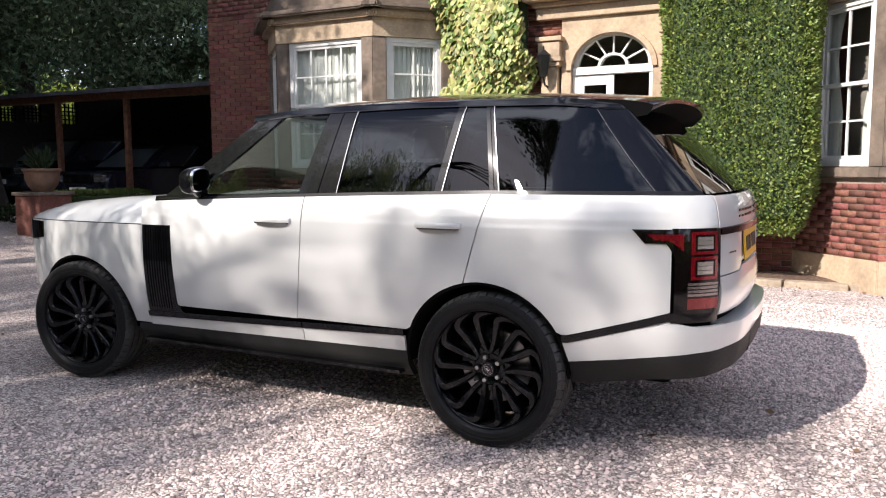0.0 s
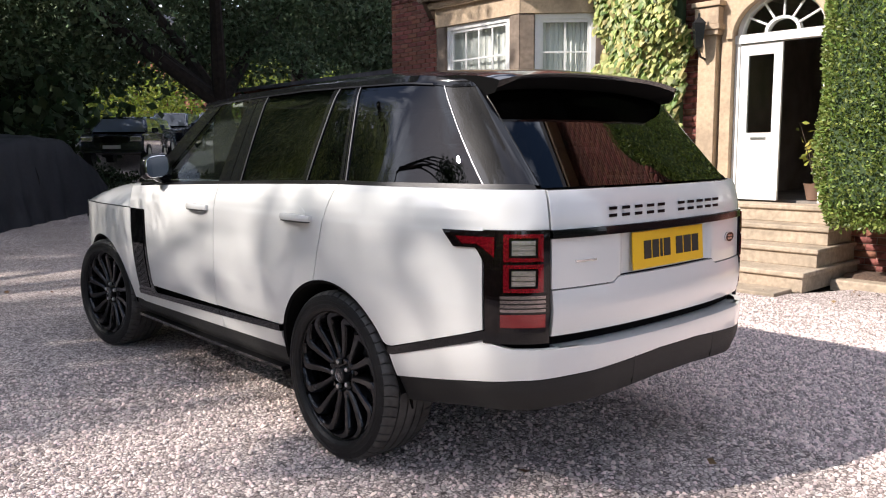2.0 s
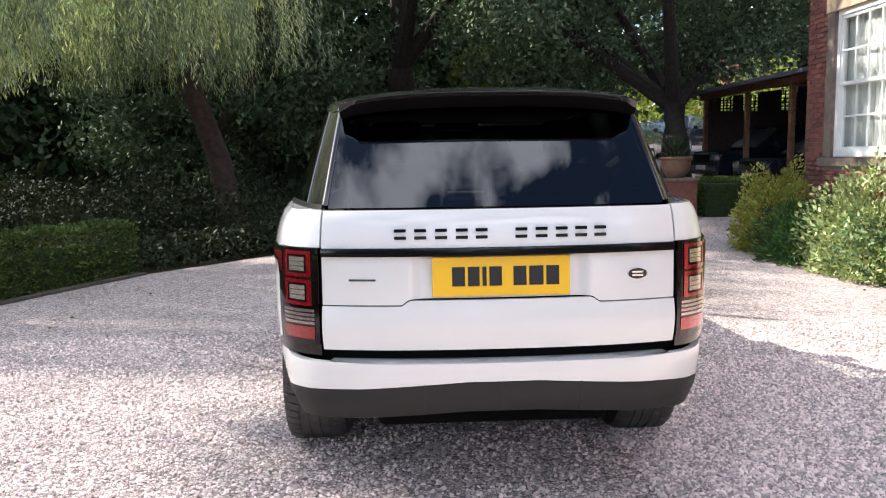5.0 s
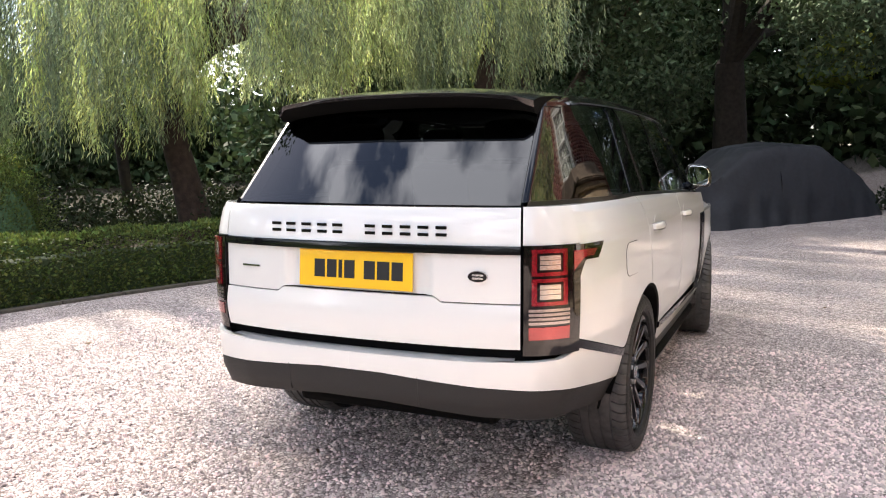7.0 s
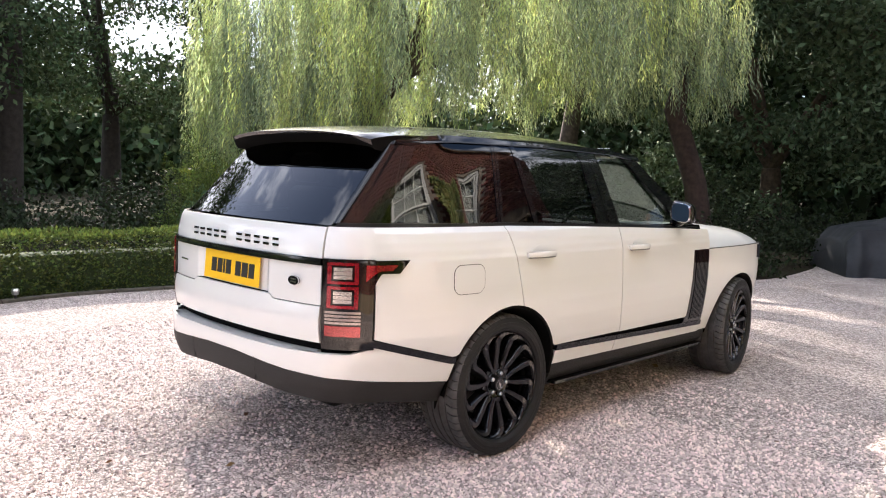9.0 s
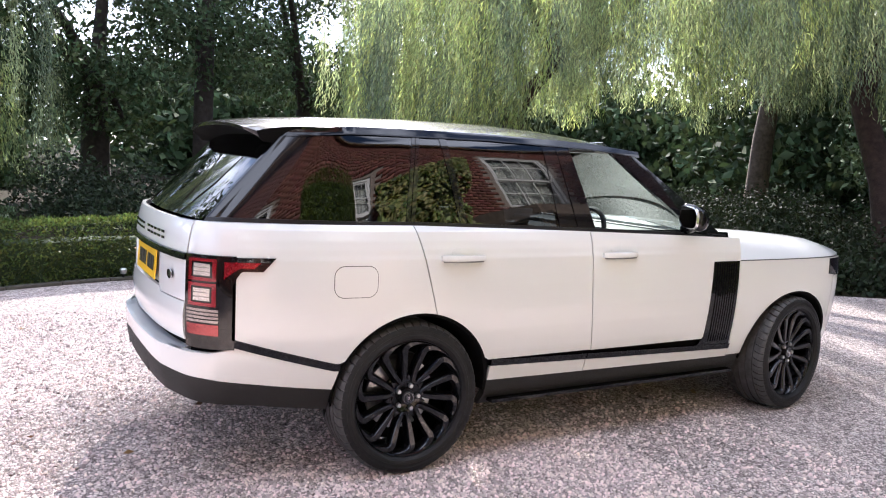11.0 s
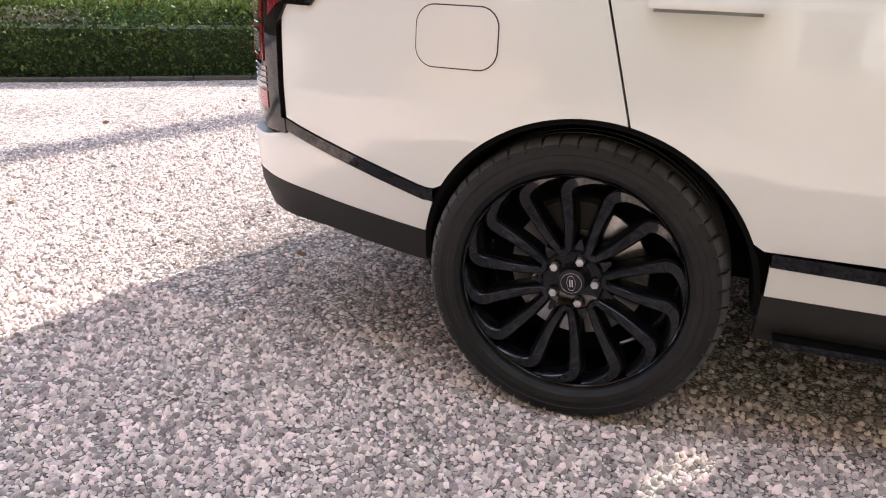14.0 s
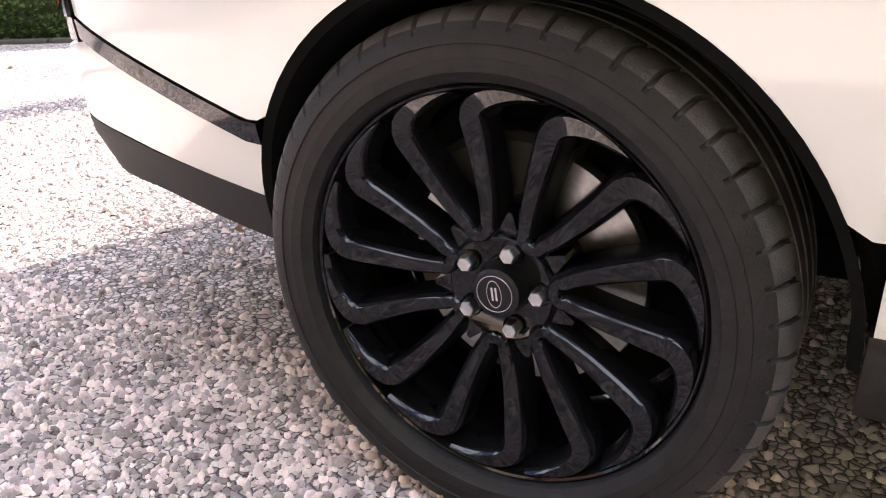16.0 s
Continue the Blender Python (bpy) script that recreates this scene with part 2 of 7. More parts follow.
GOLDLEAF = material("golden_leaf", (0.40, 0.40, 0.075), rough=0.5, island=0.4, spread=0.03, back=0.3)
FERN = material("fern_leaf", (0.05, 0.12, 0.025), rough=0.55, island=0.4, spread=0.02, back=0.3)
BRIGHTLEAF = material("sunlit_far_leaf", (0.22, 0.27, 0.04), rough=0.6, island=0.5, spread=0.03, back=0.4)
GRASS = material("lawn_grass", (0.040, 0.072, 0.005), rough=0.9, spec=0.08, grain=0.3, grain_size=1.2, bump=0.5, bump_size=60)
BED_SOIL = material("bed_soil", (0.13, 0.085, 0.06), rough=0.95, grain=0.4, grain_size=30, bump=0.9, bump_size=50, stain=0.3, stain_size=4, stain_colour=(0.06, 0.04, 0.03))
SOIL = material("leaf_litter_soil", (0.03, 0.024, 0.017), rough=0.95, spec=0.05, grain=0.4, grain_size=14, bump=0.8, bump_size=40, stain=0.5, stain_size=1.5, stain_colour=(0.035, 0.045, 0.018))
PETAL = material("rose_petal", (0.65, 0.12, 0.25), rough=0.5)
CAR_DARK = material("dark_car_paint", (0.012, 0.015, 0.028), rough=0.2, coat=1.0)
CAR_BLUE = material("slate_car_paint", (0.07, 0.10, 0.12), rough=0.25, coat=1.0)
SCREEN = material("windscreen_grey", (0.22, 0.25, 0.28), rough=0.08, coat=1.0)


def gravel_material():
    """Pink-grey limestone chippings: a cell to each stone, with relief and painted gap shade."""
    m = material("gravel", (0.48, 0.435, 0.40), rough=0.92)
    nt = m.node_tree
    b = nt.nodes["Principled BSDF"]
    geo = nt.nodes.new("ShaderNodeNewGeometry")
    v = nt.nodes.new("ShaderNodeTexVoronoi")
    v.inputs["Scale"].default_value = 54.0
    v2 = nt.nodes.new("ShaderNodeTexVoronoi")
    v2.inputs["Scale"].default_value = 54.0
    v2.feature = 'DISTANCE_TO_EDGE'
    n = nt.nodes.new("ShaderNodeTexNoise")
    n.inputs["Scale"].default_value, n.inputs["Detail"].default_value = 0.9, 5.0
    for x in (v, v2, n):
        nt.links.new(geo.outputs["Position"], x.inputs["Vector"])
    sep = nt.nodes.new("ShaderNodeSeparateColor")
    nt.links.new(v.outputs["Color"], sep.inputs[0])
    ramp = nt.nodes.new("ShaderNodeValToRGB")
    ramp.color_ramp.elements[0].position, ramp.color_ramp.elements[0].color = 0.0, (0.29, 0.24, 0.22, 1)
    ramp.color_ramp.elements[1].position, ramp.color_ramp.elements[1].color = 1.0, (0.86, 0.77, 0.70, 1)
    e = ramp.color_ramp.elements.new(0.5)
    e.color = (0.66, 0.555, 0.515, 1)
    nt.links.new(sep.outputs[0], ramp.inputs["Fac"])
    # Cell borders darkened in the colour, for the shade between stones.
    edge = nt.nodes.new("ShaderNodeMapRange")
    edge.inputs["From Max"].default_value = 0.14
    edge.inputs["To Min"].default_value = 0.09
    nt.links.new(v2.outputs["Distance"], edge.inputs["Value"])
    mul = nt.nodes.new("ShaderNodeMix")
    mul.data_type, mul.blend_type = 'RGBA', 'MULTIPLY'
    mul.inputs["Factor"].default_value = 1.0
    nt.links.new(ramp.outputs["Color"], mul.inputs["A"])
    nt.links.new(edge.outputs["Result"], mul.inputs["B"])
    wide = nt.nodes.new("ShaderNodeMapRange")
    wide.inputs["From Min"].default_value, wide.inputs["From Max"].default_value = 0.3, 0.7
    wide.inputs["To Min"].default_value, wide.inputs["To Max"].default_value = 0.82, 1.12
    nt.links.new(n.outputs["Fac"], wide.inputs["Value"])
    mul2 = nt.nodes.new("ShaderNodeMix")
    mul2.data_type, mul2.blend_type = 'RGBA', 'MULTIPLY'
    mul2.inputs["Factor"].default_value = 1.0
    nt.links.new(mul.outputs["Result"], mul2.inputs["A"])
    nt.links.new(wide.outputs["Result"], mul2.inputs["B"])
    nt.links.new(mul2.outputs["Result"], b.inputs["Base Color"])
    bp = nt.nodes.new("ShaderNodeBump")
    bp.inputs["Strength"].default_value, bp.inputs["Distance"].default_value = 0.9, 0.012
    nt.links.new(v2.outputs["Distance"], bp.inputs["Height"])
    nt.links.new(bp.outputs["Normal"], b.inputs["Normal"])
    b.inputs["Specular IOR Level"].default_value, b.inputs["Diffuse Roughness"].default_value = 0.12, 0.6
    return m


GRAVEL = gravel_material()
PEBBLE = material("gravel_stone", (0.66, 0.56, 0.52), rough=0.9, grain=0.12, grain_size=250, island=0.55, spread=0.025, spec=0.15)
PEBBLE.node_tree.nodes["Principled BSDF"].inputs["Diffuse Roughness"].default_value = 1.0

# ---- building tools ----
def mesh_of(bm, name, mat, smooth=False, keep=35):
    me = bpy.data.meshes.new(name)
    bm.normal_update()
    bm.to_mesh(me)
    bm.free()
    me.materials.append(mat)
    if smooth:
        me.shade_smooth()
        me.set_sharp_from_angle(angle=radians(keep))
    return me


def part(name, bm, mat, parent, label="", smooth=False, keep=35):
    """Links a bmesh as one mesh object under a thing or a part."""
    ob = new(name, mesh_of(bm, name, mat, smooth, keep))
    ob.parent = parent
    if label:
        ob["label"] = label
    return ob


def thing(name, label, category, at=(0, 0, 0), turn=0, group="", kind=""):
    """An Empty at the base of a thing."""
    ob = new(name)
    ob.empty_display_size = 0.1
    ob.matrix_world = pose(*at, 0, 0, turn)
    return tagged(ob, label, category, group, kind)


def setting(name, bm, mat, label="", category="", smooth=False):
    return tagged(new(name, mesh_of(bm, name, mat, smooth)), label, category, kind="structure")


def block(bm, x0, x1, y0, y1, z0, z1, bevel=0.0):
    """A box with softened edges."""
    made = bmesh.ops.create_cube(bm, size=1.0)["verts"]
    for v in made:
        v.co = Vector(((x0 + x1) / 2 + v.co.x * (x1 - x0), (y0 + y1) / 2 + v.co.y * (y1 - y0), (z0 + z1) / 2 + v.co.z * (z1 - z0)))
    if bevel:
        edges = {e for v in made for e in v.link_edges}
        bmesh.ops.bevel(bm, geom=list(edges), offset=bevel, segments=2, affect='EDGES', profile=0.5)
    return bm


def box(x0, x1, y0, y1, z0, z1, bevel=0.0):
    return block(bmesh.new(), x0, x1, y0, y1, z0, z1, bevel)


def prism(outline, depth, where=None):
    """A flat outline (2D) drawn out by depth; where maps (a, b, c) to the world."""
    bm = bmesh.new()
    f = where or (lambda a, b, c: (a, b, c))
    front = [bm.verts.new(f(a, b, 0.0)) for a, b in outline]
    back = [bm.verts.new(f(a, b, depth)) for a, b in outline]
    n = len(outline)
    bm.faces.new(front)
    bm.faces.new(back[::-1])
    for i in range(n):
        bm.faces.new((front[i], back[i], back[(i + 1) % n], front[(i + 1) % n]))
    bmesh.ops.recalc_face_normals(bm, faces=bm.faces)
    return bm


def lathe(profile, steps=48, axis='z', bm=None, centre=(0, 0, 0)):
    """Turns a profile of (radius, along) round an axis."""
    bm = bm or bmesh.new()
    rings = []
    for i in range(steps):
        a = 2 * math.pi * i / steps
        ring = []
        for r, h in profile:
            c, s = r * math.cos(a), r * math.sin(a)
            p = {'z': (c, s, h), 'x': (h, c, s), 'y': (s, h, c)}[axis]
            ring.append(bm.verts.new(Vector(p) + Vector(centre)))
        rings.append(ring)
    for i in range(steps):
        a, b = rings[i], rings[(i + 1) % steps]
        for j in range(len(profile) - 1):
            bm.faces.new((a[j], b[j], b[j + 1], a[j + 1]))
    return bm


def tube(points, radii, sides=8, bm=None, caps=True):
    """A round tube along points with a radius at each."""
    bm = bm or bmesh.new()
    points = [Vector(p) for p in points]
    rings = []
    for i, p in enumerate(points):
        way = (points[min(i + 1, len(points) - 1)] - points[max(i - 1, 0)]).normalized()
        side = way.cross(Vector((0, 0, 1)) if abs(way.z) < 0.9 else Vector((1, 0, 0))).normalized()
        up = side.cross(way)
        rings.append([bm.verts.new(p + radii[i] * (math.cos(2 * math.pi * k / sides) * side + math.sin(2 * math.pi * k / sides) * up)) for k in range(sides)])
    for a, b in zip(rings, rings[1:]):
        for k in range(sides):
            bm.faces.new((a[k], a[(k + 1) % sides], b[(k + 1) % sides], b[k]))
    if caps:
        bm.faces.new(rings[0][::-1])
        bm.faces.new(rings[-1])
    return bm


def big_mesh(name, verts, faces, mat, smooth=False):
    """A mesh from arrays: verts (n, 3) and faces (m, k)."""
    me = bpy.data.meshes.new(name)
    verts, faces = np.asarray(verts, dtype=np.float32), np.asarray(faces, dtype=np.int32)
    k = faces.shape[1]
    me.vertices.add(len(verts))
    me.vertices.foreach_set("co", verts.ravel())
    me.loops.add(faces.size)
    me.loops.foreach_set("vertex_index", faces.ravel())
    me.polygons.add(len(faces))
    me.polygons.foreach_set("loop_start", np.arange(0, faces.size, k, dtype=np.int32))
    me.update(calc_edges=True)
    me.materials.append(mat)
    if smooth:
        me.shade_smooth()
    return me


def leaves(name, at, way, size, mat, wide=0.45, jitter=0.6, seed=1):
    """One mesh of many folded leaves: at (n, 3), the way each one points, their lengths."""
    rng = np.random.default_rng(seed)
    at, way = np.asarray(at, float), np.asarray(way, float)
    n = len(at)
    size = np.broadcast_to(np.asarray(size, float), (n,))[:, None] * rng.uniform(0.7, 1.3, (n, 1))
    way = way / (np.linalg.norm(way, axis=1, keepdims=True) + 1e-9) + rng.normal(0, jitter, (n, 3))
    way /= np.linalg.norm(way, axis=1, keepdims=True) + 1e-9
    other = rng.normal(0, 1, (n, 3))
    side = np.cross(way, other)
    side /= np.linalg.norm(side, axis=1, keepdims=True) + 1e-9
    up = np.cross(side, way)
    p0, p1 = at, at + way * size
    mid = at + way * size * 0.5
    a = mid + side * size * wide * 0.5 + up * size * 0.08
    b = mid - side * size * wide * 0.5 + up * size * 0.08
    verts = np.stack([p0, a, p1, b], axis=1).reshape(-1, 3)
    i = np.arange(n)[:, None] * 4
    faces = np.concatenate([i + [0, 1, 2], i + [0, 2, 3]], axis=1).reshape(-1, 3)
    return big_mesh(name, verts, faces, mat)


def lobed_leaves(name, at, way, face, size, mat, seed):
    """One mesh of heart-shaped leaves: at (n, 3), the way each one hangs, the way its face looks, the length."""
    rng = np.random.default_rng(seed)
    n = len(at)
    way = way / np.linalg.norm(way, axis=1, keepdims=True) + rng.normal(0, 0.28, (n, 3))
    way /= np.linalg.norm(way, axis=1, keepdims=True)
    face = face + rng.normal(0, 0.35, (n, 3))
    side = np.cross(way, face)
    side /= np.linalg.norm(side, axis=1, keepdims=True) + 1e-9
    up = np.cross(side, way)
    ln = (size * rng.uniform(0.6, 1.25, (n, 1)))[:, :, None]
    shape = np.array([(0.06, 0.0, 0.0), (-0.10, 0.22, -0.03), (0.14, 0.45, -0.06), (0.52, 0.34, -0.04), (1.0, 0.0, -0.16), (0.52, -0.34, -0.04), (0.14, -0.45, -0.06), (-0.10, -0.22, -0.03), (0.48, 0.0, 0.05)])
    v = at[:, None, :] + ln * (shape[None, :, :1] * way[:, None] + shape[None, :, 1:2] * side[:, None] + shape[None, :, 2:] * up[:, None])
    fan = np.array([(8, i, (i + 1) % 8) for i in range(8)])
    return big_mesh(name, v.reshape(-1, 3), (np.arange(n)[:, None, None] * 9 + fan[None]).reshape(-1, 3), mat)


def in_boxes(rng, n, x0, x1, y0, y1, z0, z1):
    return np.stack([rng.uniform(x0, x1, n), rng.uniform(y0, y1, n), rng.uniform(z0, z1, n)], axis=1)


def ground_height(x, y):
    """The drive is level round the car and climbs towards the far parking place."""
    x, y = np.asarray(x, float), np.asarray(y, float)
    side = np.clip((x + 1.5) / 5.0, 0.12, 1)
    return np.clip((y - 8.5) * 0.060 - 0.024 * np.exp(-np.abs(y - 8.5)), 0, 2.4) * side



# ---- the white estate car ----
# Plan of the car's right half from the nose's middle to the tail's middle (x, y), with the rear axle at y = 0.
PLAN = [(0.0, 3.79), (0.35, 3.765), (0.62, 3.69), (0.80, 3.56), (0.90, 3.36), (0.945, 3.1), (0.968, 2.8), (0.978, 2.2), (0.985, 1.4), (0.987, 0.6),
        (0.985, 0.1), (0.972, -0.35), (0.928, -0.68), (0.868, -0.88), (0.79, -0.985), (0.68, -1.042), (0.40, -1.090), (0.0, -1.106)]


def fine_plan():
    pts = [Vector((x, y, 0)) for x, y in PLAN]
    pts = [Vector((-pts[1].x, pts[1].y, 0))] + pts + [Vector((-pts[-2].x, pts[-2].y, 0))]
    out = []
    for i in range(1, len(pts) - 2):
        a, b, c, d = pts[i - 1:i + 3]
        for k in range(16):
            t = k / 16
            out.append(0.5 * ((2 * b) + (c - a) * t + (2 * a - 5 * b + 4 * c - d) * t * t + (3 * b - a - 3 * c + d) * t ** 3))
    out.append(pts[-2])
    return np.array([(p.x, p.y) for p in out])


PLAN_XY = fine_plan()
PLAN_S = np.concatenate([[0], np.cumsum(np.hypot(*np.diff(PLAN_XY, axis=0).T))])
PLAN_U = np.interp(1.4, PLAN_XY[::-1, 1], PLAN_S[::-1])
PLAN_U = 1.4 + PLAN_U - PLAN_S                   # u equals y along the flank, and runs on round the corners
U_NOSE, U_TAIL = PLAN_U[0], PLAN_U[-1]
SECTION = [(0.25, -0.10), (0.33, -0.075), (0.42, -0.055), (0.50, -0.034), (0.60, -0.016), (0.72, -0.003), (0.82, 0.003), (0.95, 0.003), (1.06, -0.001), (1.093, -0.003), (1.113, -0.0085), (1.14, -0.013),
           (1.18, -0.025), (1.225, -0.044), (1.25, -0.066), (1.30, -0.11)]


TAIL_HALF = PLAN_XY[:, 1] < -0.5
TG = float(np.interp(0.698, PLAN_XY[TAIL_HALF][::-1, 0], PLAN_U[TAIL_HALF][::-1]))     # the tailgate's edge along the plan


def flank(u, z, out=0.0):
    """A point of the body's skin: u along the plan, z the height, out the distance beyond the skin."""
    sign = 1.0
    if u < U_TAIL:
        u, sign = 2 * U_TAIL - u, -1.0
    x = float(np.interp(-u, -PLAN_U, PLAN_XY[:, 0]))
    y = float(np.interp(-u, -PLAN_U, PLAN_XY[:, 1]))
    e = 0.02
    xa, ya = np.interp(-(u + e), -PLAN_U, PLAN_XY[:, 0]), np.interp(-(u + e), -PLAN_U, PLAN_XY[:, 1])
    xb, yb = np.interp(-(u - e), -PLAN_U, PLAN_XY[:, 0]), np.interp(-(u - e), -PLAN_U, PLAN_XY[:, 1])
    nx, ny = ya - yb, xb - xa
    ln = math.hypot(nx, ny) + 1e-9
    rear = min(1.0, max(0.0, (-0.75 - y) / 0.3))
    off = float(np.interp(z, [s[0] for s in SECTION], [s[1] for s in SECTION])) * (1 - 0.45 * rear) + out
    return Vector((sign * (x + nx / ln * off), y + ny / ln * off, z))


def patch(u0, u1, z0, z1, nu=24, nv=10, out=0.0, side=1, lip=0.018, depth=None, place=flank):
    """A panel of the skin between u0(v)..u1(v) and z0(u)..z1(u), with its edges turned in by lip."""
    f = [(lambda w: (w if callable(w) else (lambda q: w)))(w) for w in (u0, u1, z0, z1)]
    bm = bmesh.new()
    grid, inner = [], []
    for j in range(nv + 1):
        v = j / nv
        row = []
        ua, ub = f[0](v), f[1](v)
        for i in range(nu + 1):
            u = ua + (ub - ua) * i / nu
            za, zb = f[2](u), f[3](u)
            z = za + (zb - za) * v
            o = out(u, z) if callable(out) else out
            p = place(u, z, o)
            q = place(u, z, o - lip)
            row.append((bm.verts.new((p.x * side, p.y, p.z)), (q.x * side, q.y, q.z)))
        grid.append(row)
    for j in range(nv):
        for i in range(nu):
            bm.faces.new((grid[j][i][0], grid[j][i + 1][0], grid[j + 1][i + 1][0], grid[j + 1][i][0]))
    rim = [grid[0][i] for i in range(nu)] + [grid[j][nu] for j in range(nv)] + [grid[nv][i] for i in range(nu, 0, -1)] + [grid[j][0] for j in range(nv, 0, -1)]
    low = [bm.verts.new(b) for a, b in rim]
    n = len(rim)
    for i in range(n):
        k = (i + 1) % n
        bm.faces.new((rim[k][0], rim[i][0], low[i], low[k]))
    bmesh.ops.recalc_face_normals(bm, faces=bm.faces)
    c = bm.verts
    probe = grid[nv // 2][nu // 2][0]
    bm.normal_update()
    away = probe.co - Vector((0, 1.2, probe.co.z))
    if probe.normal.dot(away) < 0:
        bmesh.ops.reverse_faces(bm, faces=bm.faces)
    return bm


ARCHES = {0.0: (0.018, 0.438, 0.432), 2.922: (2.902, 0.470, 0.425)}       # centre, half length, height over the axle
ARCH_Z = 0.395


def arch(u, axle, floor):
    c, a, b = ARCHES[axle]
    d = (u - c) / a
    return max(floor, ARCH_Z + b * math.sqrt(1 - d * d)) if abs(d) < 1 else floor


BELT = lambda u: 1.252 - 0.022 * max(0.0, u) - 0.004 * max(0.0, u) ** 2
STRIP = lambda u: 0.545 - 0.028 * (u - 0.43) if u > 0 else 0.598 + 0.28 * max(0.0, -u - 0.41)
DOOR_J = lambda v: 1.085 + 0.05 * (1 - v) ** 1.5 - 0.03 * v * (1 - v)       # front door's rear edge, from sill to belt
REAR_J = lambda z: float(np.interp(z, [0.40, 0.8, 1.0, 1.25], [0.145, 0.118, 0.062, -0.008]))

car = thing("estate_car", "large white four-by-four with black roof and wheels, parked on gravel", "car")


def flank_panels(side):
    # front wing, below the bonnet's edge
    g = 0.0035
    part("front_wing", patch(2.30, 3.36, lambda u: arch(u, 2.922, 0.42), 1.037, 40, 10, 0, side), PAINT, car, smooth=True)
    part("bonnet_gap", patch(2.30, 3.42, 1.0365, 1.0425, 30, 1, -0.003, side, 0.01), INK, car)
    # doors
    fd = part("front_door", patch(lambda v: DOOR_J(v) + g, 2.295, 0.552, BELT, 26, 100, 0, side), PAINT, car, smooth=True)
    zr = lambda u: max(0.555, arch(u, 0.0, 0.555))
    bm = patch(lambda v: REAR_J(0.82 + 0.43 * v), lambda v: DOOR_J(v) - g, zr, BELT, 40, 100, 0, side)
    rd = part("rear_door", bm, PAINT, car, smooth=True)
    for door, u in ((fd, 1.28), (rd, 0.245)):
        h = patch(u - 0.125, u + 0.125, lambda q, u=u: 1.084 - 0.012 * abs(q - u), lambda q, u=u: 1.113 - 0.10 * abs(q - u) ** 1.5, 14, 5,
                  lambda q, z, u=u: 0.040 - 1.5 * (q - u) ** 2 - 14 * (z - 1.1) ** 2, side, 0.022)
        part("handle", h, PAINT, door, "white pull handle", smooth=True, keep=50)
        part("handle_line", patch(u - 0.112, u + 0.112, lambda q, u=u: 1.077 - 0.012 * abs(q - u), lambda q, u=u: 1.084 - 0.012 * abs(q - u), 12, 1, lambda q, z, u=u: 0.036 - 1.5 * (q - u) ** 2, side, 0.02), STEEL_DULL, door, smooth=True)
        cup = patch(u - 0.062, u + 0.062, lambda q, u=u: 1.055 + 5 * (q - u) ** 2, lambda q, u=u: 1.147 - 6 * (q - u) ** 2, 12, 6, 0.0015, side, 0.004)
        part("handle_recess", cup, PAINT, door, smooth=True)
    # lower door panels and strip
    for a, b in ((0.462, lambda v: 1.11 - g), (lambda v: 1.11 + g, 2.30)):
        ua = a if callable(a) else (lambda v, a=a: a)
        part("lower_panel", patch(ua, b, lambda u: 0.435 - 0.012 * (u - 0.43), lambda u: STRIP(u) - 0.028, 18, 4, -0.002, side), PAINT, car, smooth=True)
        part("rubbing_strip", patch(ua, b, lambda u: STRIP(u) - 0.026, lambda u: STRIP(u) + 0.008, 18, 3, 0.006, side), GLOSS_BLACK, car, smooth=True)
    part("sill", patch(0.458, 2.42, 0.285, lambda u: 0.433 - 0.012 * (u - 0.43), 20, 6, lambda u, z: -0.004 - 0.5 * max(0, 0.36 - z), side, 0.05), PLASTIC, car, smooth=True)
    part("side_step", patch(0.50, 2.36, 0.305, 0.325, 20, 2, 0.03, side, 0.08), GLOSS_BLACK, car)
    # air vent: an upright black gill with fins that turns into the strip
    part("vent", patch(lambda v: 2.055 - 0.02 * (1 - v), 2.285, 0.475, 1.04, 10, 16, 0.004, side), GLOSS_BLACK, car, smooth=True)
    part("vent_foot", patch(lambda v: 1.92 + 0.11 * v, 2.06, lambda u: STRIP(u) - 0.026, lambda u: 0.515 + 2.2 * max(0.0, u - 1.96) ** 1.5, 8, 4, 0.005, side), GLOSS_BLACK, car, smooth=True)
    for k in range(9):
        u = 2.085 + 0.021 * k
        part("vent_fin", patch(u, u + 0.011, 0.53, 1.028, 2, 12, 0.009, side, 0.012), GLOSS_BLACK, car)
    # rear quarter
    q1 = patch(-0.872, lambda v: REAR_J(0.82 + 0.43 * v) - 0.006, lambda u: max(STRIP(u) + 0.004, arch(u, 0.0, 0.0)), lambda u: BELT(u), 44, 100, 0, side)
    part("rear_quarter", q1, PAINT, car, smooth=True)
    part("quarter_shoulder", patch(lambda v: TG + g, -0.295, 1.2445, 1.256, 40, 3, 0.0, side, 0.004, place=shoulder), PAINT, car, smooth=True)
    part("rear_quarter_top", patch(lambda v: TG + g, -0.872, 1.108, BELT, 12, 5, 0, side), PAINT, car, smooth=True)
    part("quarter_strip", patch(-0.885, -0.384, lambda u: STRIP(u) - 0.034, lambda u: STRIP(u), 16, 3, 0.004, side), GLOSS_BLACK, car, smooth=True)
    # arch lips and liner
    for c in (0.0, 2.922):
        lip_bm, liner = bmesh.new(), bmesh.new()
        rows, back = [], []
        for k in range(37):
            a = math.radians(-2 + 184 * k / 36)
            mid, ra, rb = ARCHES[c]
            p, r, s = [flank(mid + (ra - d) * math.cos(a), max(ARCH_Z + (rb - d) * math.sin(a), 0.29), o) for d, o in ((0.0, 0.001), (0.014, -0.006), (0.018, -0.07))]
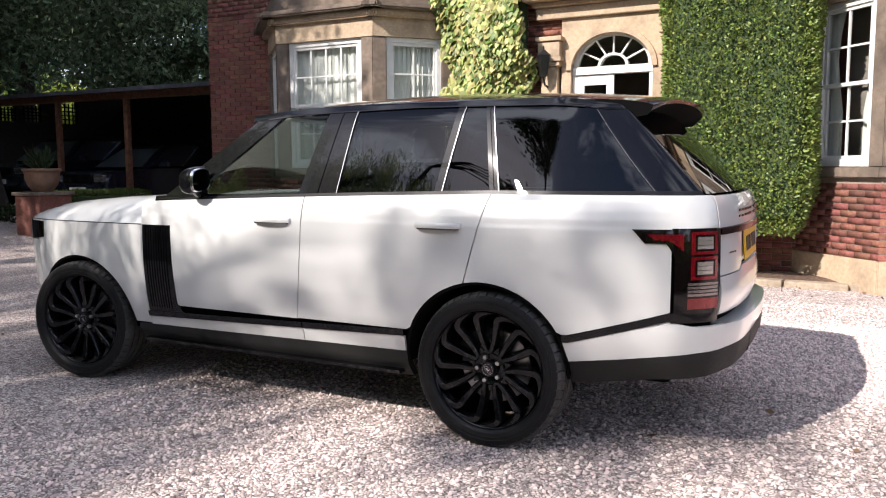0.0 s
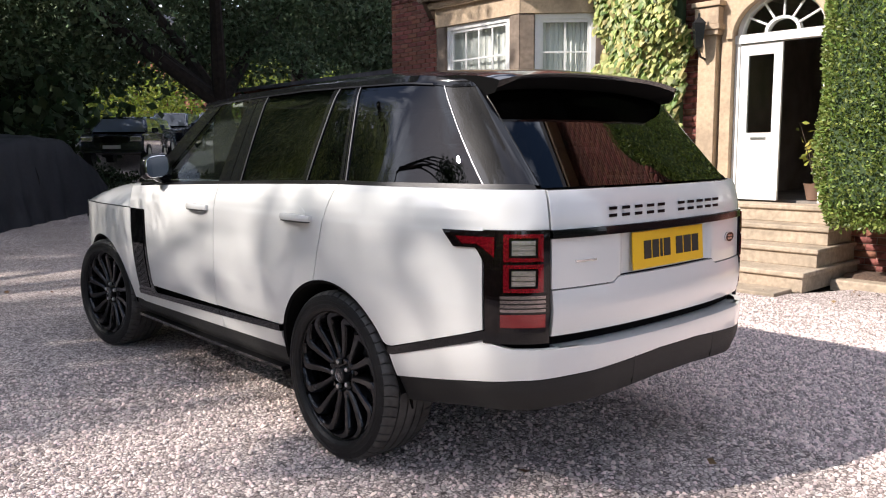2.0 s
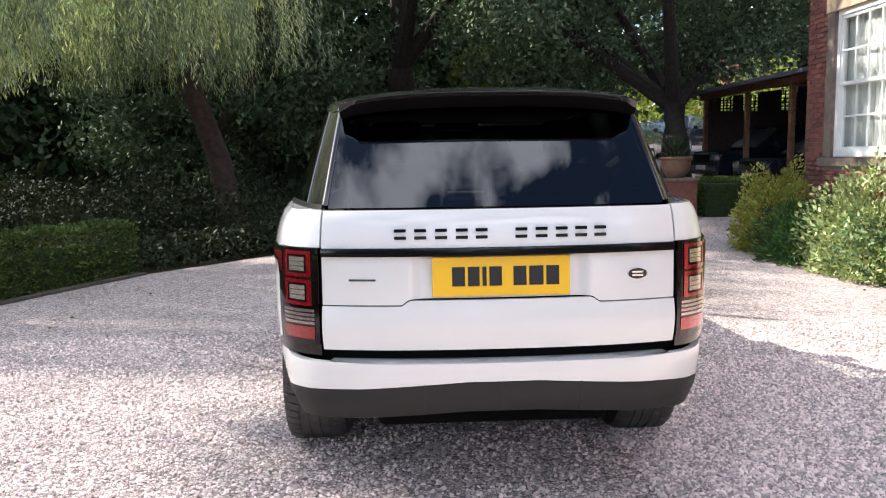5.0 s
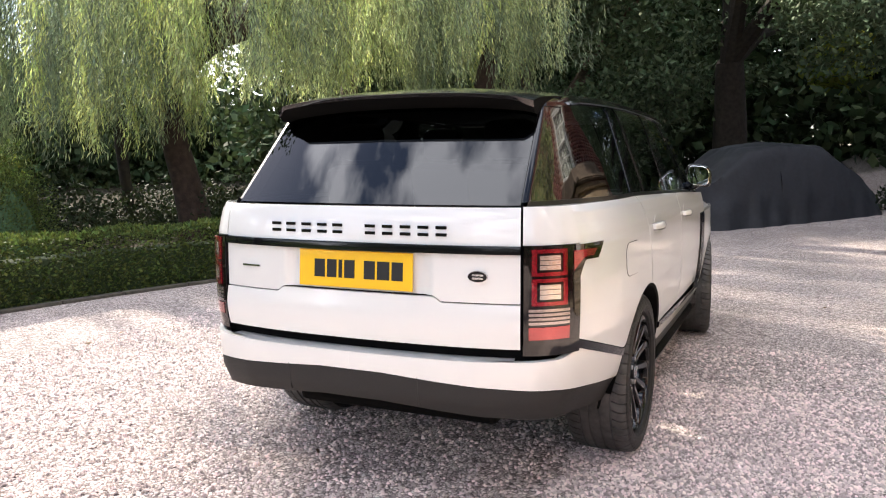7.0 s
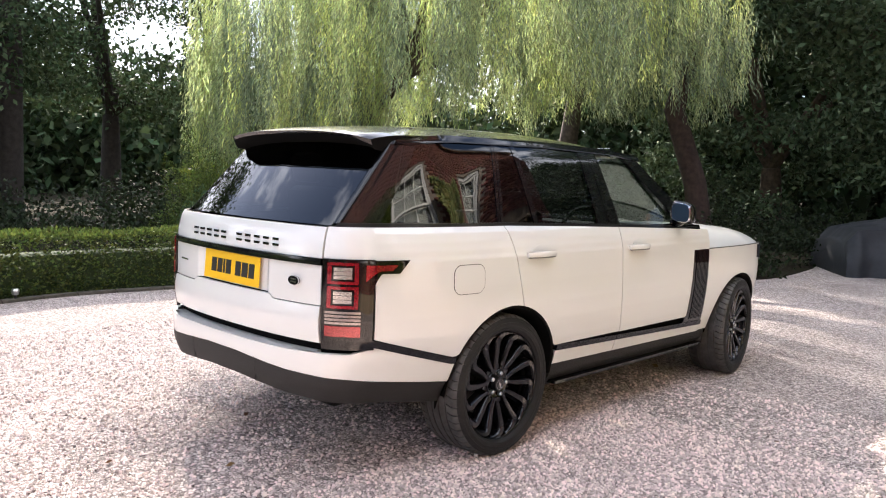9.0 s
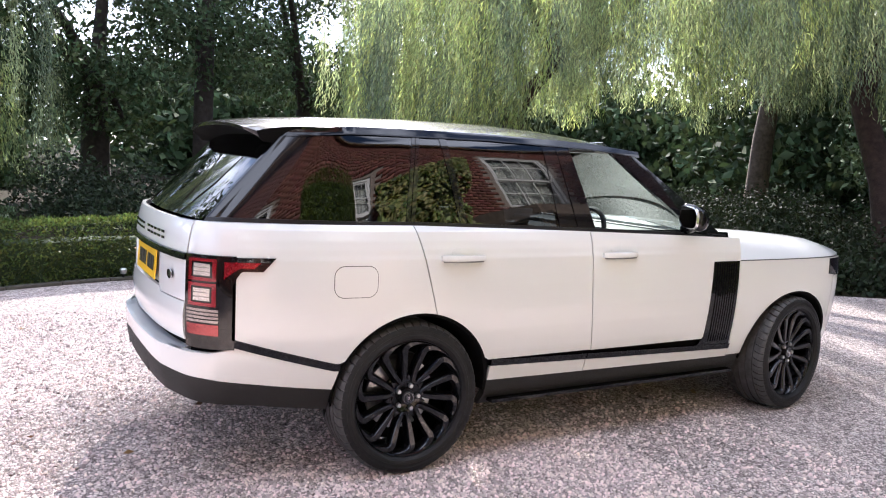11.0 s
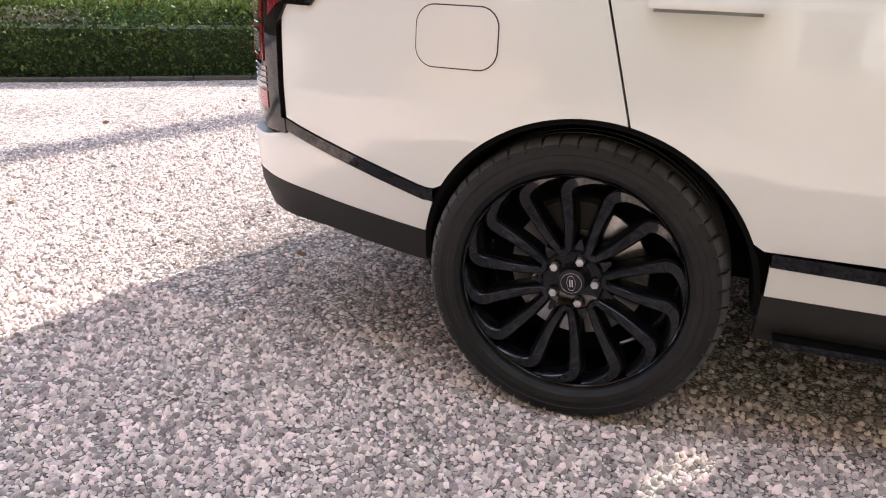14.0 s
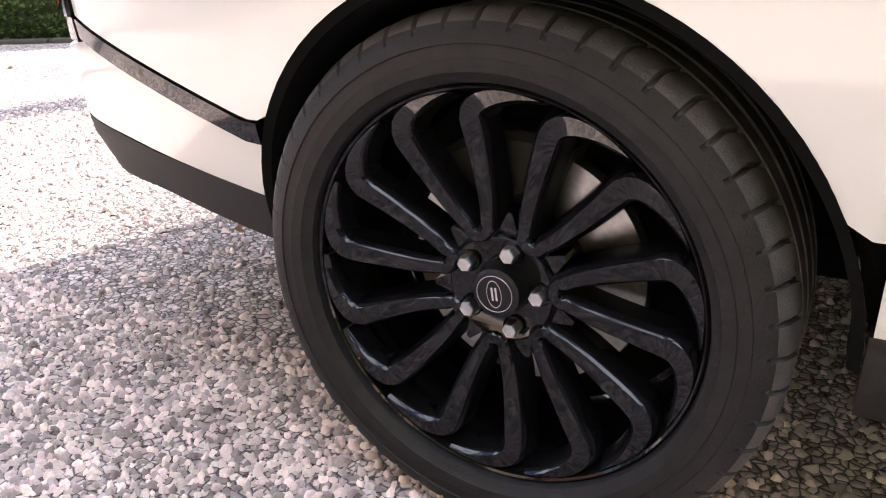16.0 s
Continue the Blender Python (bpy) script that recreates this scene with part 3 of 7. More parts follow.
            rows.append([lip_bm.verts.new((w.x * side, w.y, w.z)) for w in (p, r, s)])
            back.append([liner.verts.new((xx * side, w.y, w.z)) for xx, w in ((s.x, s), (0.50, s))])
        for a, b in zip(rows, rows[1:]):
            for j in range(2):
                lip_bm.faces.new((a[j], b[j], b[j + 1], a[j + 1]))
        for a, b in zip(back, back[1:]):
            liner.faces.new((a[0], b[0], b[1], a[1]))
        liner.faces.new([r[1] for r in back])
        part("arch_trim", lip_bm, DARK, car, smooth=True)
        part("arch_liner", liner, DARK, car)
    # bumper's white corner and dark skirt, from the arch round to the tail
    zb = lambda u: float(np.interp(-u, [0.40, 1.0, 1.7], [0.470, 0.545, 0.592]))
    swell = lambda u, z: 0.060 * min(1.0, max(0.0, (-u - 0.80) / 0.5)) ** 1.3
    part("bumper_corner", patch(lambda v: U_TAIL, lambda v: -0.416 + 0.028 * v, zb, lambda u: STRIP(u) - 0.034 if u > -0.86 else max(0.665, 0.690 - 0.2 * max(0.0, -u - 0.86)), 60, 6,
                                lambda u, z: swell(u, z) - 0.9 * max(0.0, z - 0.645) ** 1.5, side, 0.03), PAINT, car, smooth=True)
    part("bumper_skirt", patch(lambda v: U_TAIL, lambda v: -0.420 + 0.003 * v, lambda u: float(np.interp(-u, [0.38, 0.8, 1.7], [0.350, 0.405, 0.470])), lambda u: zb(u) - 0.004, 60, 6,
                               lambda u, z: swell(u, z) - 0.25 * max(0, 0.5 - z), side, 0.06), PLASTIC, car, smooth=True)
    part("lamp_base", patch(lambda v: TG + g, -0.875, 0.684, 0.728, 14, 3, 0.006, side), GLOSS_BLACK, car, smooth=True)
    if side > 0:
        fuel_flap()
    tail_lamp(side)
    mirror(side)




def fuel_flap():
    """A rounded filler flap on the right rear quarter, with its gap."""
    def shape(w, h, r, n=8):
        pts = []
        for cx, cz, a0 in ((w - r, h - r, 0), (-w + r, h - r, 90), (-w + r, -h + r, 180), (w - r, -h + r, 270)):
            for k in range(n + 1):
                a = math.radians(a0 + 90 * k / n)
                pts.append((cx + r * math.cos(a), cz + r * math.sin(a)))
        return pts
    for name, w, h, out, mat in (("fuel_gap", 0.1085, 0.0755, 0.0014, INK), ("fuel_flap", 0.1055, 0.0725, 0.0026, PAINT)):
        bm = bmesh.new()
        ring = shape(w, h, 0.05 if name == "fuel_gap" else 0.047)
        vs = [bm.verts.new(flank(-0.324 + a, 0.992 + b, out)) for a, b in ring]
        lo = [bm.verts.new(flank(-0.324 + a, 0.992 + b, -0.004)) for a, b in ring]
        mid = [bm.verts.new(flank(-0.324 + a * 0.5, 0.992 + b * 0.5, out)) for a, b in ring]
        n = len(ring)
        for i in range(n):
            k = (i + 1) % n
            bm.faces.new((vs[i], vs[k], mid[k], mid[i]))
            bm.faces.new((lo[i], lo[k], vs[k], vs[i]))
        bm.faces.new(mid)
        bmesh.ops.recalc_face_normals(bm, faces=bm.faces)
        part(name, bm, mat, car, smooth=True)


def tail_lamp(side):
    """A smoked wrap-round lamp with two red square rings, clear stripes and a red foot, and an arm along the flank."""
    lamp = part("tail_lamp", patch(lambda v: TG + 0.006, lambda v: -0.885, 0.728, 1.106, 16, 10, 0.010, side), SMOKE_LENS, car, "red and smoked tail lamp", smooth=True)
    part("lamp_arm", patch(lambda v: -0.886, lambda v: -0.70 - 0.055 * (1 - v), lambda u: 1.042 - 4.2 * max(0.0, -u - 0.845) ** 1.3, 1.104, 24, 5, 0.009, side), SMOKE_LENS, lamp, smooth=True)
    part("lamp_red_arm", patch(lambda v: -0.922, lambda v: -0.765 - 0.03 * (1 - v), lambda u: 1.056 - 1.5 * max(0.0, -u - 0.85) ** 1.3, lambda u: 1.083, 20, 4, 0.0125, side, 0.004), RED_LENS, lamp, "red reflector", smooth=True)
    a, b = TG + 0.035, -0.955
    for z0, z1 in ((0.993, 1.094), (0.880, 0.983)):
        m = 0.019
        for ua, ub, za, zb in ((a, b, z1 - m * 0.75, z1), (a, b, z0, z0 + m * 0.75), (a, a + m, z0 + m * 0.75, z1 - m * 0.75), (b - m, b, z0 + m * 0.75, z1 - m * 0.75)):
            part("red_ring", patch(ua, ub, za, zb, 6, 3, 0.0135, side, 0.006), RED_LENS, lamp, smooth=True)
        part("lens_recess", patch(a + m, b - m, z0 + m * 0.75, z1 - m * 0.75, 6, 4, 0.0118, side, 0.003), SMOKE_LENS, lamp, smooth=True)
        for i in range(3):
            h = (z1 - z0 - m * 1.5 - 0.016) / 3
            z = z0 + m * 0.75 + 0.008 + h * i
            part("clear_lens", patch(a + m + 0.010, b - m - 0.010, z + 0.0012, z + h - 0.0012, 6, 2, 0.0128, side, 0.004), CLEAR_LENS, lamp, "clear ribbed lens", smooth=True)
    for k in range(4):
        z = 0.806 + 0.0165 * k
        part("clear_stripe", patch(a - 0.01, b + 0.012, z, z + 0.011, 6, 2, 0.0125, side, 0.004), STRIPE_LENS, lamp)
    part("red_foot", patch(a - 0.01, b + 0.012, 0.748, 0.797, 6, 3, 0.0125, side, 0.004), FOOT_LENS, lamp, "pale red reflector", smooth=True)


def mirror(side):
    """A door mirror: a dark shell on a short arm, the glass facing back."""
    bm = bmesh.new()
    bmesh.ops.create_uvsphere(bm, u_segments=20, v_segments=14, radius=1.0)
    for v in bm.verts:
        x, y, z = v.co
        y = y if y > 0 else y * 0.28
        sq = lambda c: math.copysign(abs(c) ** 0.62, c)
        v.co = Vector((side * (0.992 + 0.084 * sq(x)), 1.815 + 0.10 * y, 1.312 + 0.076 * sq(z) - 0.02 * x))
    shell = part("door_mirror", bm, GLOSS_BLACK, car, "black door mirror with chrome edge", smooth=True, keep=60)
    part("mirror_arm", tube([(side * 0.90, 1.86, 1.232), (side * 0.96, 1.85, 1.245), (side * 1.0, 1.84, 1.27)], [0.035, 0.03, 0.03], 10), GLOSS_BLACK, shell, smooth=True)
    ring = [(0.068 * math.copysign(abs(math.cos(a)) ** 0.6, math.cos(a)), 0.062 * math.copysign(abs(math.sin(a)) ** 0.6, math.sin(a))) for a in [2 * math.pi * k / 28 for k in range(28)]]
    g = prism(ring, 0.006, lambda a, b, c: (side * (0.992 + a), 1.782 + c, 1.312 + b - 0.15 * a * 0.8))
    part("mirror_glass", g, MIRROR, shell, "mirror glass")
    rim = bmesh.new()
    vs = [[rim.verts.new((side * (0.992 + a * s), 1.784 + d, 1.312 + b * s - 0.12 * a)) for a, b in ring] for s, d in ((1.0, -0.006), (1.05, -0.004), (1.08, 0.012))]
    for p, q in zip(vs, vs[1:]):
        for k in range(len(ring)):
            rim.faces.new((p[k], p[(k + 1) % len(ring)], q[(k + 1) % len(ring)], q[k]))
    part("mirror_rim", rim, CHROME, shell, "chrome rim", smooth=True)
    part("mirror_sail", patch(1.87, 2.22, lambda u: BELT(u) - 0.004, lambda u: BELT(u) + 0.03 + 0.17 * max(0.0, 2.05 - u), 8, 3, 0.004, side, 0.02, place=cabin), GLOSS_BLACK, shell)


CABIN = [(1.15, -0.045), (1.20, -0.060), (1.25, -0.077), (1.35, -0.107), (1.45, -0.139), (1.58, -0.183), (1.67, -0.217), (1.72, -0.262), (1.76, -0.325)]


def cabin_side(u, z, out=0.0):
    """A point of the cabin's sides ahead of the rear pillar; it leans in towards the roof."""
    off = float(np.interp(z, [s[0] for s in CABIN], [s[1] for s in CABIN])) + out
    q = flank(u, 0.86, off)
    f = max(0.0, min(1.0, (0.4 - q.y) / 1.1))
    f = f * f * (3 - 2 * f)
    return Vector((q.x * (1 - 0.07 * f * max(0.0, z - 1.25) / 0.42), q.y, z))


U_PILLAR = -0.3
CORNER_LOW, CORNER_TOP = Vector((0.690, -0.972, 1.25)), Vector((0.642, -0.598, 1.66))     # the edge between side and tailgate glass


def glass_foot(u, v):
    """The foot of the rear side glass: nearly straight from the rear door to the corner."""
    body = cabin_side(u, 1.25)
    body = body + (CORNER_LOW - cabin_side(TG, 1.25)) * v ** 3
    head = cabin_side(U_PILLAR, 1.25)
    straight = head + (CORNER_LOW - head) * v
    return straight + (body - straight) * 0.3


def shoulder(u, z, out=0.0):
    """The narrow ledge between the quarter panel's top and the foot of the rear side glass."""
    t = (z - 1.244) / 0.012
    a = flank(u, 1.249, 0.0)
    v = (U_PILLAR - u) / (U_PILLAR - TG)
    b = glass_foot(u, max(0.0, min(1.0, v))) if u < U_PILLAR else cabin_side(u, 1.25)
    return Vector((a.x + (b.x - a.x) * t, a.y + (b.y - a.y) * t, 1.2485 + 0.002 * t + out))


def cabin(u, z, out=0.0):
    """A point of the cabin: its sides, the flat rear pillar and the bowed tailgate glass."""
    if u >= U_PILLAR:
        return cabin_side(u, z, out)
    f = (z - 1.25) / 0.41
    corner = CORNER_LOW + (CORNER_TOP - CORNER_LOW) * min(f, 1.05)
    if u < TG:
        w = (u - U_TAIL) / (TG - U_TAIL)
        bow = 0.062 - 0.012 * f
        return Vector((w * corner.x, corner.y - bow * (1 - w * w) - out * 0.8, z + out * 0.6))
    v = (U_PILLAR - u) / (U_PILLAR - TG)
    low = glass_foot(u, v)
    head = cabin_side(U_PILLAR, 1.66)
    top = head + (CORNER_TOP - head) * v + Vector((0.012 * math.sin(math.pi * v), 0, 0))
    line = low + (top - low) * min(f, 1.05)
    bend = cabin_side(U_PILLAR, z) - (cabin_side(U_PILLAR, 1.25) + (head - cabin_side(U_PILLAR, 1.25)) * f)
    n = (flank(u, 0.86, 1.0) - flank(u, 0.86, 0.0))
    p = line + bend * (1 - v) + n * out
    return Vector((p.x, p.y, z))


def cabin_parts(side):
    top = lambda u: roof_edge(max(u, -0.85)) - 0.030
    low = lambda u: BELT(u) + 0.016
    edge = lambda a, b: (lambda v: a + (b - a) * v)
    windows = (("front_window", edge(1.145, 1.03), edge(1.95, 1.345), CLEAR), ("rear_window", edge(0.305, 0.235), edge(0.895, 0.845), PRIVACY),
               ("quarter_light", edge(0.005, 0.085), edge(0.262, 0.195), PRIVACY), ("side_window", edge(-0.86, -0.76), edge(-0.045, 0.045), PRIVACY))
    for name, a, b, mat in windows:
        part(name, patch(a, b, low, top, 14, 10, -0.004, side, 0.004, place=cabin), mat, car, "dark privacy glass" if mat is PRIVACY else "clear side glass", smooth=True)
    for name, a, b in (("pillar", edge(1.95, 1.345), edge(2.16, 1.53)), ("pillar", edge(0.895, 0.845), edge(1.015, 0.93)), ("pillar", edge(1.022, 0.936), edge(1.145, 1.03)),
                       ("window_divider", edge(0.262, 0.195), edge(0.305, 0.235)), ("pillar", edge(-0.045, 0.045), edge(-0.022, 0.062)), ("pillar", edge(-0.018, 0.066), edge(0.005, 0.085)),
                       ("rear_pillar", lambda v: TG - 0.020, edge(-0.86, -0.76))):
        part(name, patch(a, b, low, top, 8 if name != "rear_pillar" else 22, 10, 0.0 if name != "rear_pillar" else -0.003, side, 0.03, place=cabin), PILLAR_BLACK, car, smooth=True)
    part("roof_rail", patch(TG - 0.02, 1.56, lambda u: top(u) + 0.001, lambda u: top(u) + 0.036, 60, 5, 0.002, side, 0.03, place=cabin), GLOSS_BLACK, car, smooth=True)
    part("belt_trim", patch(TG + 0.01, 2.2, lambda u: BELT(u) - 0.004, lambda u: BELT(u) + 0.017, 50, 2, 0.004, side, 0.02, place=cabin), SATIN_BLACK, car, smooth=True)
    # Sunlit glints put in as pale strips, on the left windows only.
    for a in (edge(0.262, 0.195), edge(0.895, 0.845), edge(-0.045, 0.045), edge(-0.86, -0.76)) if side < 0 else ():
        part("window_edge", patch(lambda v, a=a: a(v) - 0.003, lambda v, a=a: a(v) + 0.002, low, top, 1, 10, 0.003, side, 0.004, place=cabin), STEEL_DULL, car)
    part("window_line", patch(-0.62, 1.45, lambda u: top(u) - 0.002, lambda u: top(u) + 0.005, 40, 1, 0.004, side, 0.006, place=cabin), SATIN_BLACK, car)


def roof_edge(y):
    return float(np.interp(y, [-0.85, -0.6, -0.2, 0.5, 1.2, 1.6], [1.684, 1.700, 1.714, 1.722, 1.708, 1.672]))


def roof_z(x, y):
    c = float(np.interp(y, [-0.85, -0.6, -0.3, 0.2, 0.7, 1.1, 1.4, 1.6], [1.722, 1.750, 1.774, 1.797, 1.801, 1.789, 1.764, 1.735]))
    w = float(np.interp(y, [-0.85, -0.6, -0.2, 0.3, 1.0, 1.6], [0.625, 0.64, 0.68, 0.705, 0.70, 0.64]))
    e = min(1.0, abs(x) / w)
    return c - (c - roof_edge(y)) * e ** 2.7, w


def sheet(across, along, nx, ny, height, thick, mat, name, label="", smooth=True, parent=None):
    """A curved panel over (x, y) with its edge turned down."""
    bm = bmesh.new()
    grid = []
    for j in range(ny + 1):
        row = []
        for i in range(nx + 1):
            s, t = -1 + 2 * i / nx, j / ny
            x, y = across(s, t), along(s, t)
            row.append(bm.verts.new((x, y, height(x, y))))
        grid.append(row)
    for j in range(ny):
        for i in range(nx):
            bm.faces.new((grid[j][i], grid[j][i + 1], grid[j + 1][i + 1], grid[j + 1][i]))
    rim = [grid[0][i] for i in range(nx)] + [grid[j][nx] for j in range(ny)] + [grid[ny][i] for i in range(nx, 0, -1)] + [grid[j][0] for j in range(ny, 0, -1)]
    low = [bm.verts.new(v.co - Vector((0, 0, thick))) for v in rim]
    for i in range(len(rim)):
        k = (i + 1) % len(rim)
        bm.faces.new((rim[i], low[i], low[k], rim[k]))
    bm.faces.new(low[::-1]) if thick < 0.1 else None
    bmesh.ops.recalc_face_normals(bm, faces=bm.faces)
    return part(name, bm, mat, parent or car, label, smooth=smooth)


def roof_spoiler():
    """A thick lip that carries the roof on behind the glass, with drooping ends that meet the rear pillars."""
    bm, under = bmesh.new(), bmesh.new()
    rings, unders = [], []
    n = 44
    for i in range(n + 1):
        s = -1 + 2 * i / n
        e = abs(s)
        droop = max(0.0, (e - 0.90) / 0.10)
        droop = droop * droop * (3 - 2 * droop)
        yt = -0.795 + 0.045 * e ** 2.2 + 0.035 * droop
        lip = 0.016 + 0.012 * droop
        ring = []
        for k in range(9):
            y = -0.504 + (yt + 0.504) * (k / 8)
            w = 0.664 - 0.030 * (k / 8)
            x = s * w
            ring.append((x, y, roof_z(x, y)[0] - 0.010 * droop * (k / 8) - 0.012 * (k / 8) ** 4))
        xe, ye, ze = ring[-1]
        ring += [(xe, ye + 0.004, ze - lip * 0.4), (xe, ye + 0.012, ze - lip)]
        rings.append([bm.verts.new(p) for p in ring])
        below = [ring[-1], (xe * 0.995, ye + 0.15 * (-0.51 - ye), ze - lip - 0.008 - 0.012 * droop), (xe * 0.99, ye + 0.5 * (-0.51 - ye), ze - 0.052 - 0.004 * droop), (xe * 0.995, ye + 0.72 * (-0.51 - ye), ze - 0.066 - 0.004 * droop),
                 (xe * 1.03, -0.51, ze - 0.06 - 0.02 * droop)]
        unders.append([under.verts.new(p) for p in below])
    for made, rows in ((bm, rings), (under, unders)):
        for p, q in zip(rows, rows[1:]):
            for j in range(len(p) - 1):
                made.faces.new((p[j], q[j], q[j + 1], p[j + 1]))
    for row, low in ((rings[0], unders[0]), (rings[-1], unders[-1])):
        ends = [under.verts.new(v.co) for v in row[:-1]] + low
        under.faces.new(ends)
    bmesh.ops.recalc_face_normals(bm, faces=bm.faces)
    lip_part = part("roof_spoiler", bm, PILLAR_BLACK, car, "gloss black roof spoiler", smooth=True, keep=35)
    part("spoiler_underside", under, DARK, lip_part, "matt black underside", smooth=True, keep=35)


def roof_and_bonnet():
    rw = lambda y: roof_z(0, y)[1]
    seam = 0.02
    for name, a, b, curve in (("roof_panel", seam + 0.004, 1.52, 0.0), ("roof_panel", -0.50, seam - 0.004, 0.0)):
        al = lambda s, t, a=a, b=b: a + (b - a) * t - (0.10 * s * s if b > 1 else 0.0) * t
        sheet(lambda s, t, al=al: s * rw(al(s, t)), al, 20, 22, lambda x, y: roof_z(x, y)[0], 0.02, PILLAR_BLACK, name)
    roof_spoiler()
    hw = lambda y: float(np.interp(y, [2.0, 2.6, 3.1, 3.4, 3.6, 3.75], [0.952, 0.947, 0.926, 0.865, 0.76, 0.55]))

    def bonnet_z(x, y):
        c = float(np.interp(y, [2.0, 2.3, 2.8, 3.2, 3.5, 3.7, 3.8], [1.205, 1.196, 1.172, 1.142, 1.108, 1.07, 1.03]))
        e = min(1.0, abs(x) / hw(y))
        return c + 0.02 * math.exp(-((abs(x) - 0.62) / 0.16) ** 2) * (1 if y < 3.4 else 0.5) - (c - 1.041) * max(0.0, (e - 0.55) / 0.45) ** 3.2
    al = lambda s, t: 2.06 + 0.16 * (1 - s * s) * (1 - t) * 0.6 + 1.72 * t - 0.20 * abs(s) ** 3 * t
    sheet(lambda s, t: s * hw(al(s, t)), al, 40, 30, bonnet_z, 0.02, PAINT, "bonnet", "white clamshell bonnet")
    part("scuttle", box(-0.80, 0.80, 2.02, 2.22, 1.165, 1.196, 0.01), SATIN_BLACK, car)

    def screen(u, z, out=0.0):
        t = (z - 1.19) / 0.56
        w = 0.80 - 0.15 * t
        x = u * w
        return Vector((x, 2.20 - 0.76 * t - 0.14 * u * u * (1 - 0.4 * t) + out * 0.8, z + out * 0.6))
    part("windscreen", patch(-1, 1, 1.19, 1.73, 20, 10, 0, 1, 0.005, place=screen), SCREEN_GLASS, car, "clear windscreen", smooth=True)

    def tail_glass(u, z, out=0.0):
        return cabin(U_TAIL + (TG - 0.022 - U_TAIL) * u, z, out)
    part("tailgate_window", patch(-1, 1, 1.256, 1.672, 30, 12, -0.002, 1, 0.005, place=lambda u, z, o: tail_glass(u, z, o) if u >= 0 else Vector((-tail_glass(-u, z, o).x, tail_glass(-u, z, o).y, z))), PRIVACY, car, "dark tailgate glass", smooth=True)


def tailgate_parts():
    """The tailgate: a white upper skin with letters, a black strip, a number plate in its recess, and a lower skin."""
    lo, hi = 2 * U_TAIL - TG + 0.006, TG - 0.006
    mid = lambda u: abs(u - U_TAIL)

    def dent(u, z):
        a = max(0.0, min(1.0, (0.345 - mid(u)) / 0.035))
        b = max(0.0, min(1.0, (z - 0.895) / 0.01))
        return -0.022 * a * b * max(0.0, min(1.0, (1.2 - z) / 0.02))
    line = lambda u: 0.885 + 0.022 * max(0.0, min(1.0, (0.385 - mid(u)) / 0.03))
    gate = part("tailgate", patch(lo, hi, 1.105, 1.249, 40, 6, 0.002, 1, 0.02), PAINT, car, "white tailgate", smooth=True)
    part("tailgate_middle", patch(lo, hi, line, 1.072, 120, 10, dent, 1, 0.02), PAINT, gate, smooth=True)
    part("tailgate_foot", patch(lo, hi, 0.708, lambda u: line(u) - 0.005, 120, 8, lambda u, z: 0.003 + 0.012 * math.sin(math.pi * max(0, min(1, (z - 0.70) / 0.19))), 1, 0.02), PAINT, gate, smooth=True)
    part("tailgate_strip", patch(lo, hi, 1.0735, 1.1035, 40, 3, 0.012, 1, 0.03), GLOSS_BLACK, gate, "gloss black strip", smooth=True)
    plate = part("number_plate", box(-0.2665, 0.2665, -0.006, 0.0, -0.076, 0.076, 0.002), YELLOW, gate, "yellow rear number plate")
    plate.matrix_basis = pose(0, -1.094, 0.992, -4, 0, 0)
    x = -0.19
    for w in (0.05, 0.045, 0.016, 0.048, 0, 0.05, 0.055, 0.05):
        if w:
            bar = part("plate_mark", box(x, x + w, -0.0085, -0.006, -0.037, 0.037), INK, plate)
        x += (w + 0.011) if w else 0.034
    # raised black letters along the upper skin, kept as plain shapes
    for k, cx in enumerate([-0.386, -0.309, -0.2295, -0.15, -0.0745, 0.078, 0.156, 0.2345, 0.3105, 0.386]):
        raised_mark(k, cx, gate)
    # badges: an oval on the right and a small bar on the left
    bm = lathe([(0.0, -0.004), (0.9, -0.004), (1.0, 0.0), (1.0, 0.004)], 32, 'y')
    for v in bm.verts:
        v.co = Vector((v.co.x * 0.04, v.co.y, v.co.z * 0.022))
    oval = part("badge", bm, GLOSS_BLACK, gate, "dark oval badge", smooth=True)
    oval.matrix_basis = pose(0.535, -1.079, 0.988, 0, 0, 3)
    bm = lathe([(0.93, -0.006), (1.0, -0.006), (1.0, 0.0)], 32, 'y')
    for v in bm.verts:
        v.co = Vector((v.co.x * 0.04, v.co.y, v.co.z * 0.022))
    part("badge_rim", bm, CHROME, oval)
    for z in (0.006, -0.007):
        part("badge_bar", box(-0.022, 0.022, -0.0062, -0.004, z - 0.0035, z + 0.0035), CHROME, oval)
    part("name_badge", patch(2 * U_TAIL - TG + 0.115, 2 * U_TAIL - TG + 0.22, 0.979, 0.987, 4, 1, 0.005, 1, 0.005), CHROME, gate, "small chrome name badge")
    # bumper shelf and skirt details
    part("bumper_shelf", patch(2 * U_TAIL - TG + 0.03, TG - 0.03, 0.655, 0.665, 40, 2, 0.03, 1, 0.09), PAINT, car)
    for s in (-1, 1):
        part("skirt_seam", patch(U_TAIL + s * 0.30 - 0.002, U_TAIL + s * 0.30 + 0.002, 0.47, 0.585, 1, 4, 0.0612, 1, 0.006), INK, car)


